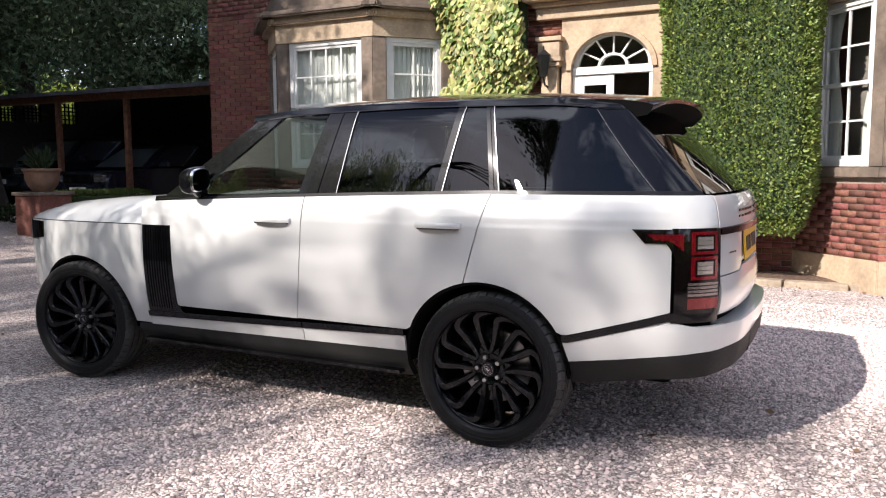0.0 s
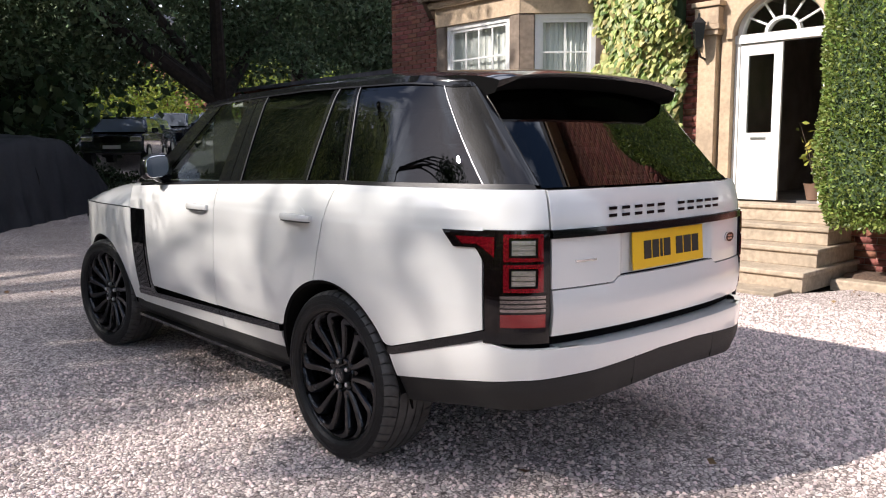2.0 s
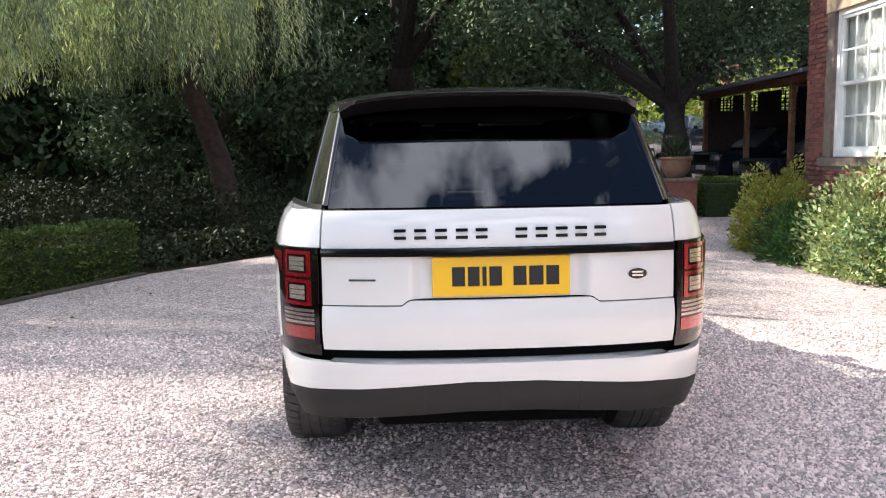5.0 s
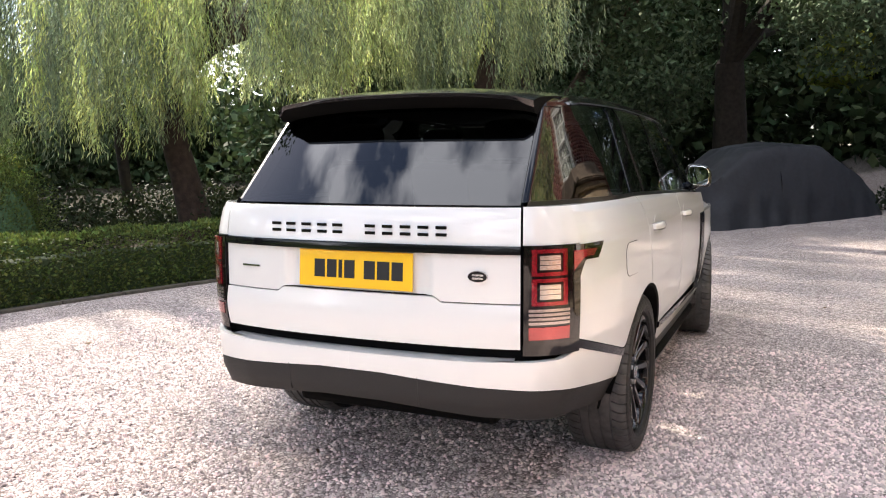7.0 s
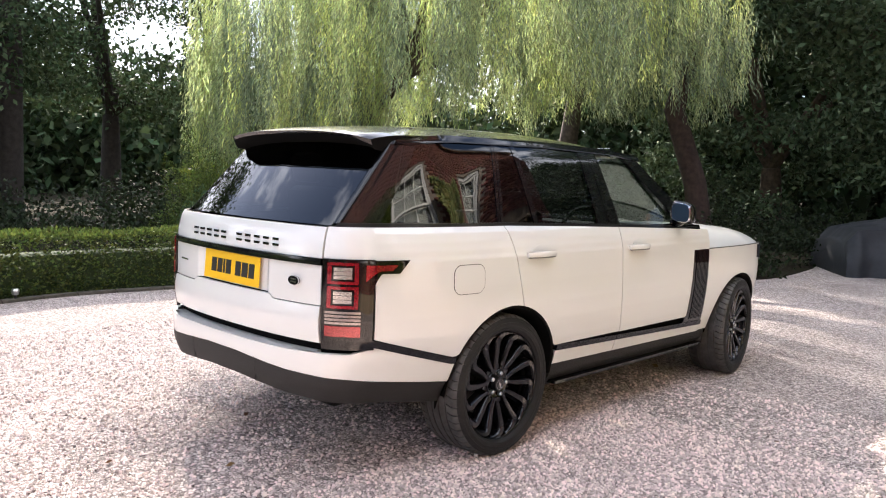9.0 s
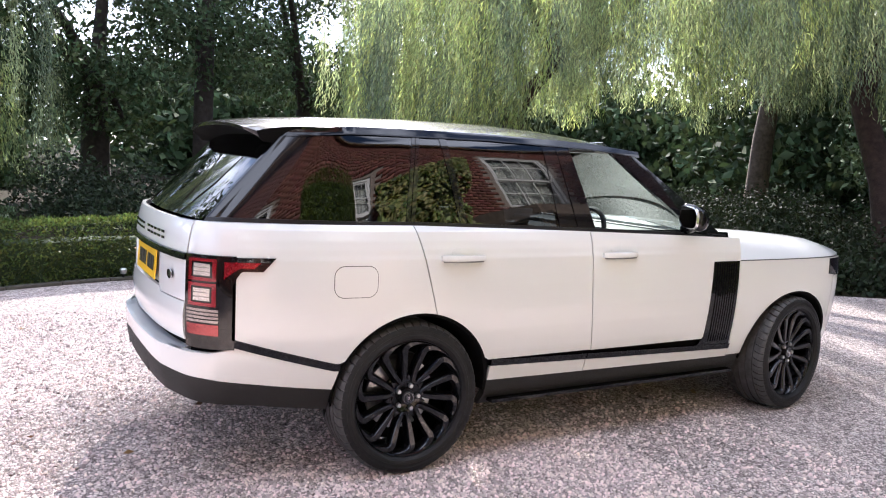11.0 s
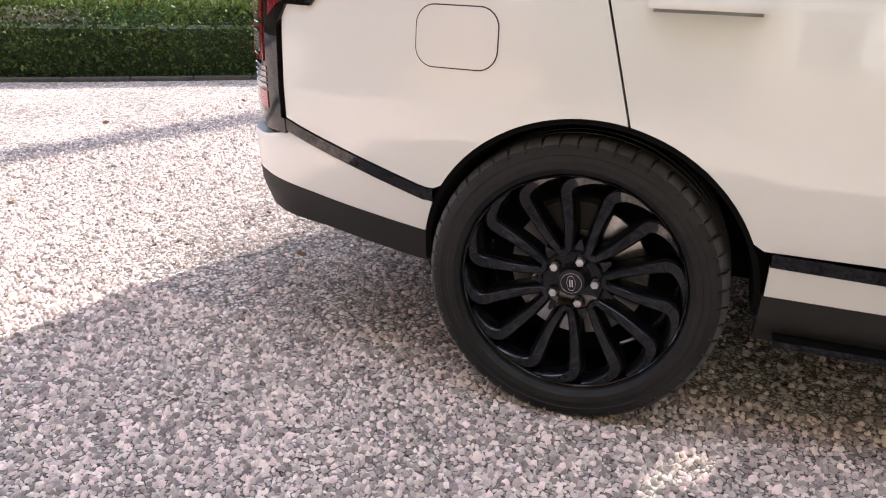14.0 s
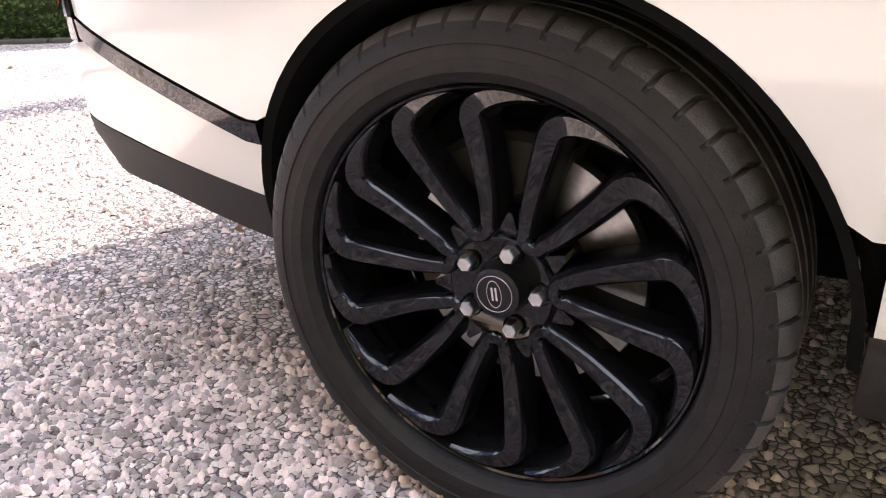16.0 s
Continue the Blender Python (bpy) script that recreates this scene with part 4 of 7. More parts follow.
def raised_mark(k, cx, parent):
    """One raised black block of the tailgate's name, drawn as a plain shape."""
    w = 0.046
    p = flank(U_TAIL + abs(cx), 1.16, 0.006)
    for z0 in (0.0, 0.028):
        ob = part("raised_mark", box(-w / 2, w / 2, -0.003, 0.003, z0, z0 + 0.0125, 0.001), GLOSS_BLACK, parent)
        ob.matrix_basis = pose(cx, p.y, 1.138, 0, 0, math.degrees(0.06 * cx))


def hull():
    """The dark inner body that shows in the gaps, the floor and the nose."""
    for side in (1, -1):
        z0 = lambda u: max(0.50 if u < -0.45 else 0.30, arch(u, 0.0, 0.30) + 0.01, arch(u, 2.922, 0.30) + 0.01)
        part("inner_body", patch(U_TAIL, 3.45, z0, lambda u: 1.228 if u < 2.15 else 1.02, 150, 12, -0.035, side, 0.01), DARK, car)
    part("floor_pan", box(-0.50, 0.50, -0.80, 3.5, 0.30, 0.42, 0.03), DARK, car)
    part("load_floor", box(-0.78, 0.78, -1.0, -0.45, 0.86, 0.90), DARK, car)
    # nose
    for side in (1, -1):
        part("nose_panel", patch(3.365, U_NOSE, lambda u: 0.42, lambda u: 0.80, 16, 6, 0, side), PAINT, car, smooth=True)
        part("headlamp", patch(3.28, 3.95, lambda u: 0.905 + 0.10 * max(0.0, 3.45 - u), 1.03, 14, 5, 0.006, side), SMOKE_LENS, car, "smoked headlamp", smooth=True)
        part("nose_side", patch(3.365, 3.95, 0.80, lambda u: 0.902, 12, 3, 0, side), PAINT, car, smooth=True)
        part("wing_top", patch(3.365, 3.50, 0.99, 1.037, 6, 2, -0.001, side), PAINT, car, smooth=True)
    for side in (1, -1):
        part("grille", patch(3.96, U_NOSE, 0.80, 1.03, 10, 5, -0.005, side), GLOSS_BLACK, car)


def build_wheel():
    """One wheel about the origin, axle along x, the face towards +x."""
    R, r0 = 0.389, 0.288
    w = bmesh.new()
    lathe([(0.294, 0.000), (0.2945, 0.011), (0.2915, 0.0135), (0.2885, 0.011), (0.2870, 0.000), (0.282, -0.015), (0.272, -0.04), (0.266, -0.09), (0.262, -0.20), (0.278, -0.24), (0.285, -0.25)], 96, 'x', w)
    wheel = part("wheel", w, WHEEL_BLACK, None, "gloss black multi-spoke alloy wheel", smooth=True, keep=40)
    # tyre with tread grooves and shoulder slots
    prof = [(0.284, -0.235), (0.30, -0.262), (0.335, -0.270), (0.368, -0.255), (0.381, -0.232), (0.386, -0.215)]
    tread = [-0.215, -0.185, -0.1845, -0.176, -0.1755, -0.145, -0.1445, -0.132, -0.1315, -0.095, -0.0945, -0.082, -0.0815, -0.045, -0.0445, -0.036, -0.0355, -0.010]
    deep = [0, 0, 1, 1, 0, 0, 1, 1, 0, 0, 1, 1, 0, 0, 1, 1, 0, 0]
    prof += [(R - 0.007 * d, h) for h, d in zip(tread, deep)][1:]
    n_shoulder = len(prof)
    prof += [(0.3865, 0.004), (0.3815, 0.016), (0.372, 0.0265), (0.362, 0.032), (0.347, 0.0352), (0.3455, 0.0335), (0.330, 0.0345), (0.3285, 0.0362), (0.312, 0.0335), (0.3105, 0.0315), (0.304, 0.0265), (0.2985, 0.022), (0.2955, 0.012), (0.295, 0.004)]
    slots, cut = 52, (0.0, 0.05, 0.13, 0.18, 0.36, 0.55, 0.72, 0.88)
    steps = slots * len(cut)
    ty = lathe(prof, steps, 'x')
    ty.verts.ensure_lookup_table()
    L = len(prof)
    for i in range(steps):
        slot, place = divmod(i, len(cut))
        for j in range(L):
            rr, h = prof[j]
            v = ty.verts[i * L + j]
            # the slots lean a little as they run over the shoulder
            turn = 2 * math.pi / slots * (cut[place] - place / len(cut) + 8.0 * max(-0.04, min(0.0, h)))
            cs, sn = math.cos(turn), math.sin(turn)
            y, z = v.co.y, v.co.z
            f = 1.0
            if place in (1, 2) and ((-0.036 < h < 0.03 and rr > 0.364) or (h < -0.186 and rr > 0.375)):
                f = (rr - (0.009 if h < 0.02 else 0.005)) / rr
            v.co.y, v.co.z = (y * cs - z * sn) * f, (y * sn + z * cs) * f
    tread_faces = [f for f in ty.faces if sum(math.hypot(v.co.y, v.co.z) for v in f.verts) / 4 > 0.366 and max(v.co.x for v in f.verts) < 0.028]
    strip = bmesh.new()
    copies = {}
    for f in tread_faces:
        strip.faces.new([copies.setdefault(v, strip.verts.new(v.co)) if v not in copies else copies[v] for v in f.verts])
    bmesh.ops.delete(ty, geom=tread_faces, context='FACES')
    tyre = part("tyre", ty, RUBBER, wheel, "black low-profile tyre", smooth=True, keep=28)
    loose = [v for v in strip.verts if not v.link_faces]
    bmesh.ops.delete(strip, geom=loose, context='VERTS')
    part("tread", strip, TREAD, tyre, "dusty grooved tread, bounced light in its colour", smooth=True, keep=28)
    # seven forks of two arms; each arm hooks round at its outer end and runs out along the rim
    arm_r = [0.098, 0.108, 0.120, 0.135, 0.150, 0.170, 0.190, 0.210, 0.230, 0.246, 0.257, 0.265, 0.271, 0.2755, 0.2790, 0.2815, 0.2835, 0.2850, 0.2862]
    arm_off = [8.8, 10.2, 11.3, 12.1, 12.6, 12.9, 13.0, 13.0, 12.9, 12.8]
    arm_hook = [0.0] * 10 + [0.8, 2.2, 4.2, 6.6, 9.4, 12.4, 15.6, 19.0, 22.4]
    arm_width = [0.0135, 0.0140, 0.0146, 0.0152, 0.0158, 0.0166, 0.0174, 0.0182, 0.0190, 0.0196, 0.0196, 0.0190, 0.0178, 0.0162, 0.0144, 0.0120, 0.0096, 0.0075, 0.0055]
    for k in range(7):
        bm = bmesh.new()
        path = []
        for sgn in (1, -1):
            arm = []
            for i, rad in enumerate(arm_r):
                ang = math.radians(sgn * arm_off[min(i, 9)] - arm_hook[i])
                arm.append((rad * math.cos(ang), rad * math.sin(ang), (rad - 0.098) / 0.188, arm_width[i]))
            path.append(arm)
        bend = [(0.094 - 0.0125 * math.cos(q), 0.0152 * math.sin(q), 0.0, 0.0125) for q in [math.radians(d) for d in (70, 45, 20, 0, -20, -45, -70)]]
        path = path[0][::-1] + bend + path[1]
        pts = [Vector((0, u, v)) for u, v, t, w in path]
        rings = []
        for i, (u, v, t, wd) in enumerate(path):
            way = (pts[min(i + 1, len(pts) - 1)] - pts[max(0, i - 1)]).normalized()
            side = Vector((0, -way.z, way.y))
            front = -0.017 + 0.028 * t ** 1.25
            dp = 0.050 - 0.010 * t
            rings.append([bm.verts.new(pts[i] + side * o + Vector((front + d, 0, 0)))
                          for o, d in ((-wd - 0.005, -dp), (-wd - 0.001, -0.014), (-wd + 0.0015, -0.0055), (-wd + 0.0062, 0.0), (wd - 0.0062, 0.0), (wd - 0.0015, -0.0055), (wd + 0.001, -0.014), (wd + 0.005, -dp))])
        for p, q in zip(rings, rings[1:]):
            for j in range(8):
                bm.faces.new((p[j], p[(j + 1) % 8], q[(j + 1) % 8], q[j]))
        bm.faces.new(rings[0][::-1])
        bm.faces.new(rings[-1])
        turn = Matrix.Rotation(2 * math.pi * k / 7, 4, 'X')
        bmesh.ops.transform(bm, matrix=turn, verts=bm.verts)
        bmesh.ops.recalc_face_normals(bm, faces=bm.faces)
        part("spoke", bm, WHEEL_BLACK, wheel, smooth=True, keep=30)
        web = prism([(0.080, -0.016), (0.112, -0.0035), (0.112, 0.0035), (0.080, 0.016)], 0.03, lambda a, b, c: (-0.030 - c, a, b))
        bmesh.ops.transform(web, matrix=Matrix.Rotation(2 * math.pi * (k + 0.5) / 7, 4, 'X'), verts=web.verts)
        part("hub_web", web, WHEEL_BLACK, wheel)
    part("hub", lathe([(0.0, -0.030), (0.035, -0.030), (0.062, -0.026), (0.078, -0.021), (0.084, -0.028), (0.086, -0.09)], 48, 'x'), GLOSS_BLACK, wheel, smooth=True, keep=40)
    cap = part("centre_cap", lathe([(0.0, -0.002), (0.032, -0.003), (0.036, -0.006), (0.038, -0.014), (0.041, -0.030)], 40, 'x'), SATIN_BLACK, wheel, "black centre cap", smooth=True)
    part("cap_ring", lathe([(0.0262, -0.0022), (0.0266, -0.0014), (0.0276, -0.0014), (0.0280, -0.0026)], 40, 'x'), CHROME, cap, "thin silver ring", smooth=True)
    oval = lathe([(0.93, -0.0020), (0.93, -0.0010), (1.0, -0.0010), (1.0, -0.0020)], 36, 'x')
    for v in oval.verts:
        v.co = Vector((v.co.x, v.co.y * 0.0115, v.co.z * 0.021))
    part("cap_oval", oval, CHROME, cap)
    for o in (-0.003, 0.003):
        part("cap_mark", box(-0.0022, -0.0012, o - 0.0016, o + 0.0016, -0.010, 0.010), CHROME, cap)
    for k in range(5):
        a = 2 * math.pi * k / 5 - 0.096
        y, z = 0.060 * math.cos(a), 0.060 * math.sin(a)
        part("bolt_well", lathe([(0.0165, -0.0215), (0.0135, -0.027), (0.0135, -0.034)], 20, 'x', None, (0, y, z)), DARK, wheel)
        nut = lathe([(0.0, -0.006), (0.0105, -0.006), (0.0122, -0.009), (0.0122, -0.034)], 6, 'x', None, (0, y, z))
        part("wheel_nut", nut, STEEL, wheel, "bright hexagonal wheel nut")
    disc = lathe([(0.06, -0.105), (0.185, -0.105), (0.187, -0.112), (0.187, -0.128), (0.07, -0.128)], 64, 'x')
    part("brake_disc", disc, DISC_STEEL, wheel, "worn steel brake disc", smooth=True)
    part("brake_bell", lathe([(0.0, -0.08), (0.095, -0.08), (0.10, -0.105)], 40, 'x'), DARK, wheel, smooth=True)
    cal = bmesh.new()
    rings = []
    for i in range(9):
        a = math.radians(60 + 60 * i / 8)
        rings.append([cal.verts.new((x, r * math.cos(a), r * math.sin(a))) for r, x in ((0.125, -0.078), (0.20, -0.078), (0.212, -0.09), (0.212, -0.15), (0.125, -0.15))])
    for p, q in zip(rings, rings[1:]):
        for j in range(5):
            cal.faces.new((p[j], q[j], q[(j + 1) % 5], p[(j + 1) % 5]))
    cal.faces.new(rings[0])
    cal.faces.new(rings[-1][::-1])
    bmesh.ops.recalc_face_normals(cal, faces=cal.faces)
    part("brake_caliper", cal, PLASTIC, wheel, smooth=True)
    part("wheel_back", lathe([(0.0, -0.16), (0.262, -0.18)], 32, 'x'), DARK, wheel)
    return wheel


def wheels():
    first = build_wheel()
    spots = [(0.934, 0.0, 1, 7.5, 0), (-0.938, 0.0, -1, 40, 0), (0.935, 2.922, 1, 70, 8), (-0.935, 2.922, -1, 25, 8)]
    for k, (x, y, s, spin, steer) in enumerate(spots):
        m = Matrix.Translation((x, y, 0.387)) @ pose(0, 0, 0, 0, 0, steer + (0 if s > 0 else 180)) @ pose(0, 0, 0, spin, 0, 0)
        if k == 0:
            first.matrix_basis = m
            first.parent = car
        else:
            copy_thing(first, m)


def cabin_inside():
    """Seats, dash, steering wheel on the right, mirror and head linings."""
    for x, y in ((0.38, 1.0), (-0.38, 1.0), (0.40, 0.05), (-0.40, 0.05)):
        seat = part("seat", box(x - 0.25, x + 0.25, y - 0.22, y + 0.30, 0.62 if y > 0.5 else 0.85, 0.86 if y > 0.5 else 0.98, 0.05), LEATHER, car, "dark leather seat", smooth=True)
        bk = box(-0.24, 0.24, -0.07, 0.07, 0.0, 0.60, 0.06)
        bmesh.ops.transform(bk, matrix=pose(x, y - 0.22, 0.82, 12, 0, 0), verts=bk.verts)
        part("seat_back", bk, LEATHER, seat, smooth=True)
        hd = box(-0.13, 0.13, -0.05, 0.05, 0.0, 0.19, 0.05)
        bmesh.ops.transform(hd, matrix=pose(x, y - 0.37, 1.43, 12, 0, 0), verts=hd.verts)
        part("headrest", hd, LEATHER, seat, smooth=True)
    part("dashboard", box(-0.80, 0.80, 1.62, 2.10, 0.80, 1.155, 0.08), TRIM_INT, car, "dark dashboard", smooth=True)
    part("dash_pad", box(-0.78, 0.78, 1.75, 2.12, 1.150, 1.185, 0.015), IVORY, car, "pale dash top", smooth=True)
    for x in (-0.865, 0.865):
        part("door_card", box(x - 0.025, x + 0.025, 0.2, 2.0, 0.88, 1.225, 0.02), IVORY if x < 0 else TRIM_INT, car, smooth=True)
    for x in (-0.38, 0.38):
        part("sun_visor", box(x - 0.22, x + 0.22, 1.36, 1.56, 1.665, 1.685, 0.008), IVORY, car, smooth=True)
    rim = bmesh.new()
    pts = [(0.38 + 0.185 * math.cos(a), 0.0, 0.185 * math.sin(a)) for a in [2 * math.pi * k / 28 for k in range(29)]]
    tube(pts, [0.016] * 29, 8, rim, caps=False)
    bmesh.ops.transform(rim, matrix=Matrix.Translation((0, 1.50, 1.14)) @ pose(0, 0, 0, -22, 0, 0), verts=rim.verts)
    wheel = part("steering_wheel", rim, TRIM_INT, car, "dark steering wheel", smooth=True)
    boss = bmesh.new()
    block(boss, 0.30, 0.46, -0.03, 0.03, -0.06, 0.05, 0.02)
    block(boss, 0.20, 0.56, -0.012, 0.012, -0.018, 0.018, 0.005)
    block(boss, 0.36, 0.40, 0.0, 0.25, -0.05, 0.0, 0.01)
    bmesh.ops.transform(boss, matrix=Matrix.Translation((0, 1.50, 1.14)) @ pose(0, 0, 0, -22, 0, 0), verts=boss.verts)
    part("wheel_boss", boss, TRIM_INT, wheel, smooth=True)
    part("rear_view_mirror", box(-0.12, 0.12, 1.52, 1.55, 1.57, 1.635, 0.012), TRIM_INT, car)
    part("head_lining", box(-0.60, 0.60, -0.6, 1.38, 1.68, 1.70), TRIM_INT, car)


for s in (1, -1):
    flank_panels(s)
    cabin_parts(s)
roof_and_bonnet()
tailgate_parts()
hull()
wheels()
cabin_inside()

# ---- ground ----
def ground_sheet():
    xs = np.concatenate([[-900, -300, -120], np.arange(-60, -12, 4), np.arange(-12, 12, 1.0), np.arange(12, 61, 4), [120, 300, 900]])
    ys = np.concatenate([[-900, -300, -120], np.arange(-60, -12, 4), np.arange(-12, 20, 1.0), np.arange(20, 61, 2), [120, 300, 900]])
    gx, gy = np.meshgrid(xs, ys)
    gz = ground_height(gx, gy) - 0.03
    verts = np.stack([gx, gy, gz], axis=2).reshape(-1, 3)
    nx, ny = len(xs), len(ys)
    i = (np.arange(ny - 1)[:, None] * nx + np.arange(nx - 1)[None, :]).ravel()[:, None]
    faces = np.concatenate([i, i + 1, i + 1 + nx, i + nx], axis=1)
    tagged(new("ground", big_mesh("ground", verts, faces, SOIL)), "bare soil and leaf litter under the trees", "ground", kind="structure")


HEDGE_LINE = [(-3.75, 6.1), (-4.55, 4.2), (-5.15, 2.2), (-5.42, 0.6), (-5.35, -0.5), (-4.85, -1.9), (-4.05, -3.5), (-3.2, -4.7), (-2.35, -6.0), (-1.7, -7.6), (-1.3, -9.5), (-1.1, -12.5)]


def smooth_line(pts, n=8):
    pts = [Vector((*p, 0)) for p in pts]
    pts = [2 * pts[0] - pts[1]] + pts + [2 * pts[-1] - pts[-2]]
    out = []
    for i in range(1, len(pts) - 2):
        a, b, c, d = pts[i - 1:i + 3]
        for k in range(n):
            t = k / n
            out.append(0.5 * ((2 * b) + (c - a) * t + (2 * a - 5 * b + 4 * c - d) * t * t + (3 * b - a - 3 * c + d) * t ** 3))
    return out + [pts[-2]]


HEDGE_PTS = smooth_line(HEDGE_LINE)


def drive():
    """The gravel drive between the hedge and the house, and on up to the parking place."""
    west = [(p.x, p.y) for p in HEDGE_PTS][::-1] + [(-2.6, 7.6), (-1.5, 9.4), (-1.6, 12), (-2.2, 16), (1.0, 24), (2.0, 44)]
    east = [(5.0, -12.5), (5.32, -2.4), (5.32, 0.2), (4.35, 0.5), (4.35, 2.3), (4.75, 2.7), (5.2, 4.2), (5.15, 6.0), (5.3, 8.3), (8.6, 10.0), (11, 16), (26, 30), (28, 44)]
    w = smooth_line(west, 3)
    e = smooth_line(east, 3)
    ys = np.arange(-12.5, 44.01, 0.5)
    wx = np.interp(ys, [p.y for p in w], [p.x for p in w])
    ex = np.interp(ys, [p.y for p in e], [p.x for p in e])
    cols = 30
    t = np.linspace(0, 1, cols)[None, :]
    gx = wx[:, None] * (1 - t) + ex[:, None] * t
    gy = np.repeat(ys[:, None], cols, axis=1)
    gz = ground_height(gx, gy) + 0.0
    verts = np.stack([gx, gy, gz], axis=2).reshape(-1, 3)
    i = (np.arange(len(ys) - 1)[:, None] * cols + np.arange(cols - 1)[None, :]).ravel()[:, None]
    faces = np.concatenate([i, i + 1, i + 1 + cols, i + cols], axis=1)
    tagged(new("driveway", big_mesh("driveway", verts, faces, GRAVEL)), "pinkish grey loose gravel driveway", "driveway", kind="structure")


def lawn():
    xs, ys = np.linspace(-60, -11, 20), np.linspace(-50, -3, 20)
    gx, gy = np.meshgrid(xs, ys)
    verts = np.stack([gx, gy, 0 * gx + 0.0], axis=2).reshape(-1, 3)
    i = (np.arange(19)[:, None] * 20 + np.arange(19)[None, :]).ravel()[:, None]
    faces = np.concatenate([i, i + 1, i + 21, i + 20], axis=1)
    tagged(new("lawn", big_mesh("lawn", verts, faces, GRASS)), "sunlit mown lawn beyond the hedge", "lawn", kind="structure")




def pebbles(name, n, x0, x1, y0, y1, size, seed, keep=None, pitch=0.0):
    """Loose chippings as one mesh: each a squashed, uneven eight-faced lump lying on the drive."""
    rng = np.random.default_rng(seed)
    at = np.stack([rng.uniform(x0, x1, n), rng.uniform(y0, y1, n)], axis=1)
    if pitch:
        gx, gy = np.meshgrid(np.arange(x0, x1, pitch), np.arange(y0, y1, pitch * 0.87))
        gx[1::2] += pitch / 2
        at = np.stack([gx.ravel(), gy.ravel()], axis=1)
        n = len(at)
        at = at + rng.normal(0, pitch * 0.17, (n, 2))
        at[:, 0] += 0.012 * np.sin(at[:, 1] * 9.1) + 0.008 * np.sin(at[:, 0] * 23 + at[:, 1] * 17)
        at[:, 1] += 0.012 * np.sin(at[:, 0] * 7.7) + 0.008 * np.sin(at[:, 1] * 21 - at[:, 0] * 15)
    if keep is not None:
        at = at[keep(at)]
    n = len(at)
    base = np.array([(1, 0, 0), (0.5, 0.87, 0), (-0.5, 0.87, 0), (-1, 0, 0), (-0.5, -0.87, 0), (0.5, -0.87, 0), (0.52, 0.3, 0.85), (-0.5, 0.4, 0.9), (0.0, -0.58, 0.8)])
    tri = np.array([(6, 7, 8), (0, 1, 6), (1, 2, 7), (1, 7, 6), (2, 3, 7), (3, 4, 8), (3, 8, 7), (4, 5, 8), (5, 0, 6), (5, 6, 8)])
    v = np.repeat(base[None], n, axis=0) * rng.uniform(0.75, 1.25, (n, 9, 1)) + rng.normal(0, 0.08, (n, 9, 3))
    s = size * rng.uniform(0.55, 1.25, (n, 1))
    v[:, :, 0] *= s * rng.uniform(0.8, 1.3, (n, 1))
    v[:, :, 1] *= s * rng.uniform(0.6, 0.95, (n, 1))
    v[:, :, 2] *= s * rng.uniform(0.7, 1.15, (n, 1))
    a = rng.uniform(0, 2 * np.pi, (n, 1))
    x, y = v[:, :, 0] * np.cos(a) - v[:, :, 1] * np.sin(a), v[:, :, 0] * np.sin(a) + v[:, :, 1] * np.cos(a)
    tilt = rng.normal(0, 0.22, (n, 1))
    z = v[:, :, 2] + x * tilt
    z = z - z.min(axis=1, keepdims=True) - 0.15 * s
    verts = np.stack([x + at[:, :1], y + at[:, 1:], z + ground_height(at[:, 0], at[:, 1])[:, None]], axis=2).reshape(-1, 3)
    faces = (np.arange(n)[:, None, None] * 9 + tri[None]).reshape(-1, 3)
    tagged(new(name, big_mesh(name, verts, faces, PEBBLE)), "loose pinkish grey gravel chippings on the drive", "gravel", kind="stuff")


ground_sheet()
drive()
lawn()

# ---- the brick house ----
WALL_X, BAY_X = 6.0, 5.12
brick_jobs = []                                  # (place, a0, a1, b0, b1, holes, near)


def face_map(x, y, dx, dy):
    """Maps (a, b, c) on a wall that starts at (x, y) and runs along (dx, dy); c goes out of the wall."""
    ln = math.hypot(dx, dy)
    dx, dy = dx / ln, dy / ln
    return lambda a, b, c=0.0: Vector((x + dx * a - dy * c, y + dy * a + dx * c, b))


def wall_block(f, a0, a1, b0, b1, c0, c1, bm=None, bevel=0.0):
    """A box on a wall map."""
    bm = bm or bmesh.new()
    vs = [bm.verts.new(f(a, b, c)) for c in (c0, c1) for b in (b0, b1) for a in (a0, a1)]
    made = [bm.faces.new([vs[i] for i in q]) for q in ((0, 1, 3, 2), (4, 6, 7, 5), (0, 4, 5, 1), (2, 3, 7, 6), (0, 2, 6, 4), (1, 5, 7, 3))]
    bmesh.ops.recalc_face_normals(bm, faces=made)
    if bevel:
        bmesh.ops.bevel(bm, geom=list({e for fc in made for e in fc.edges}), offset=bevel, segments=2, affect='EDGES')
    return bm


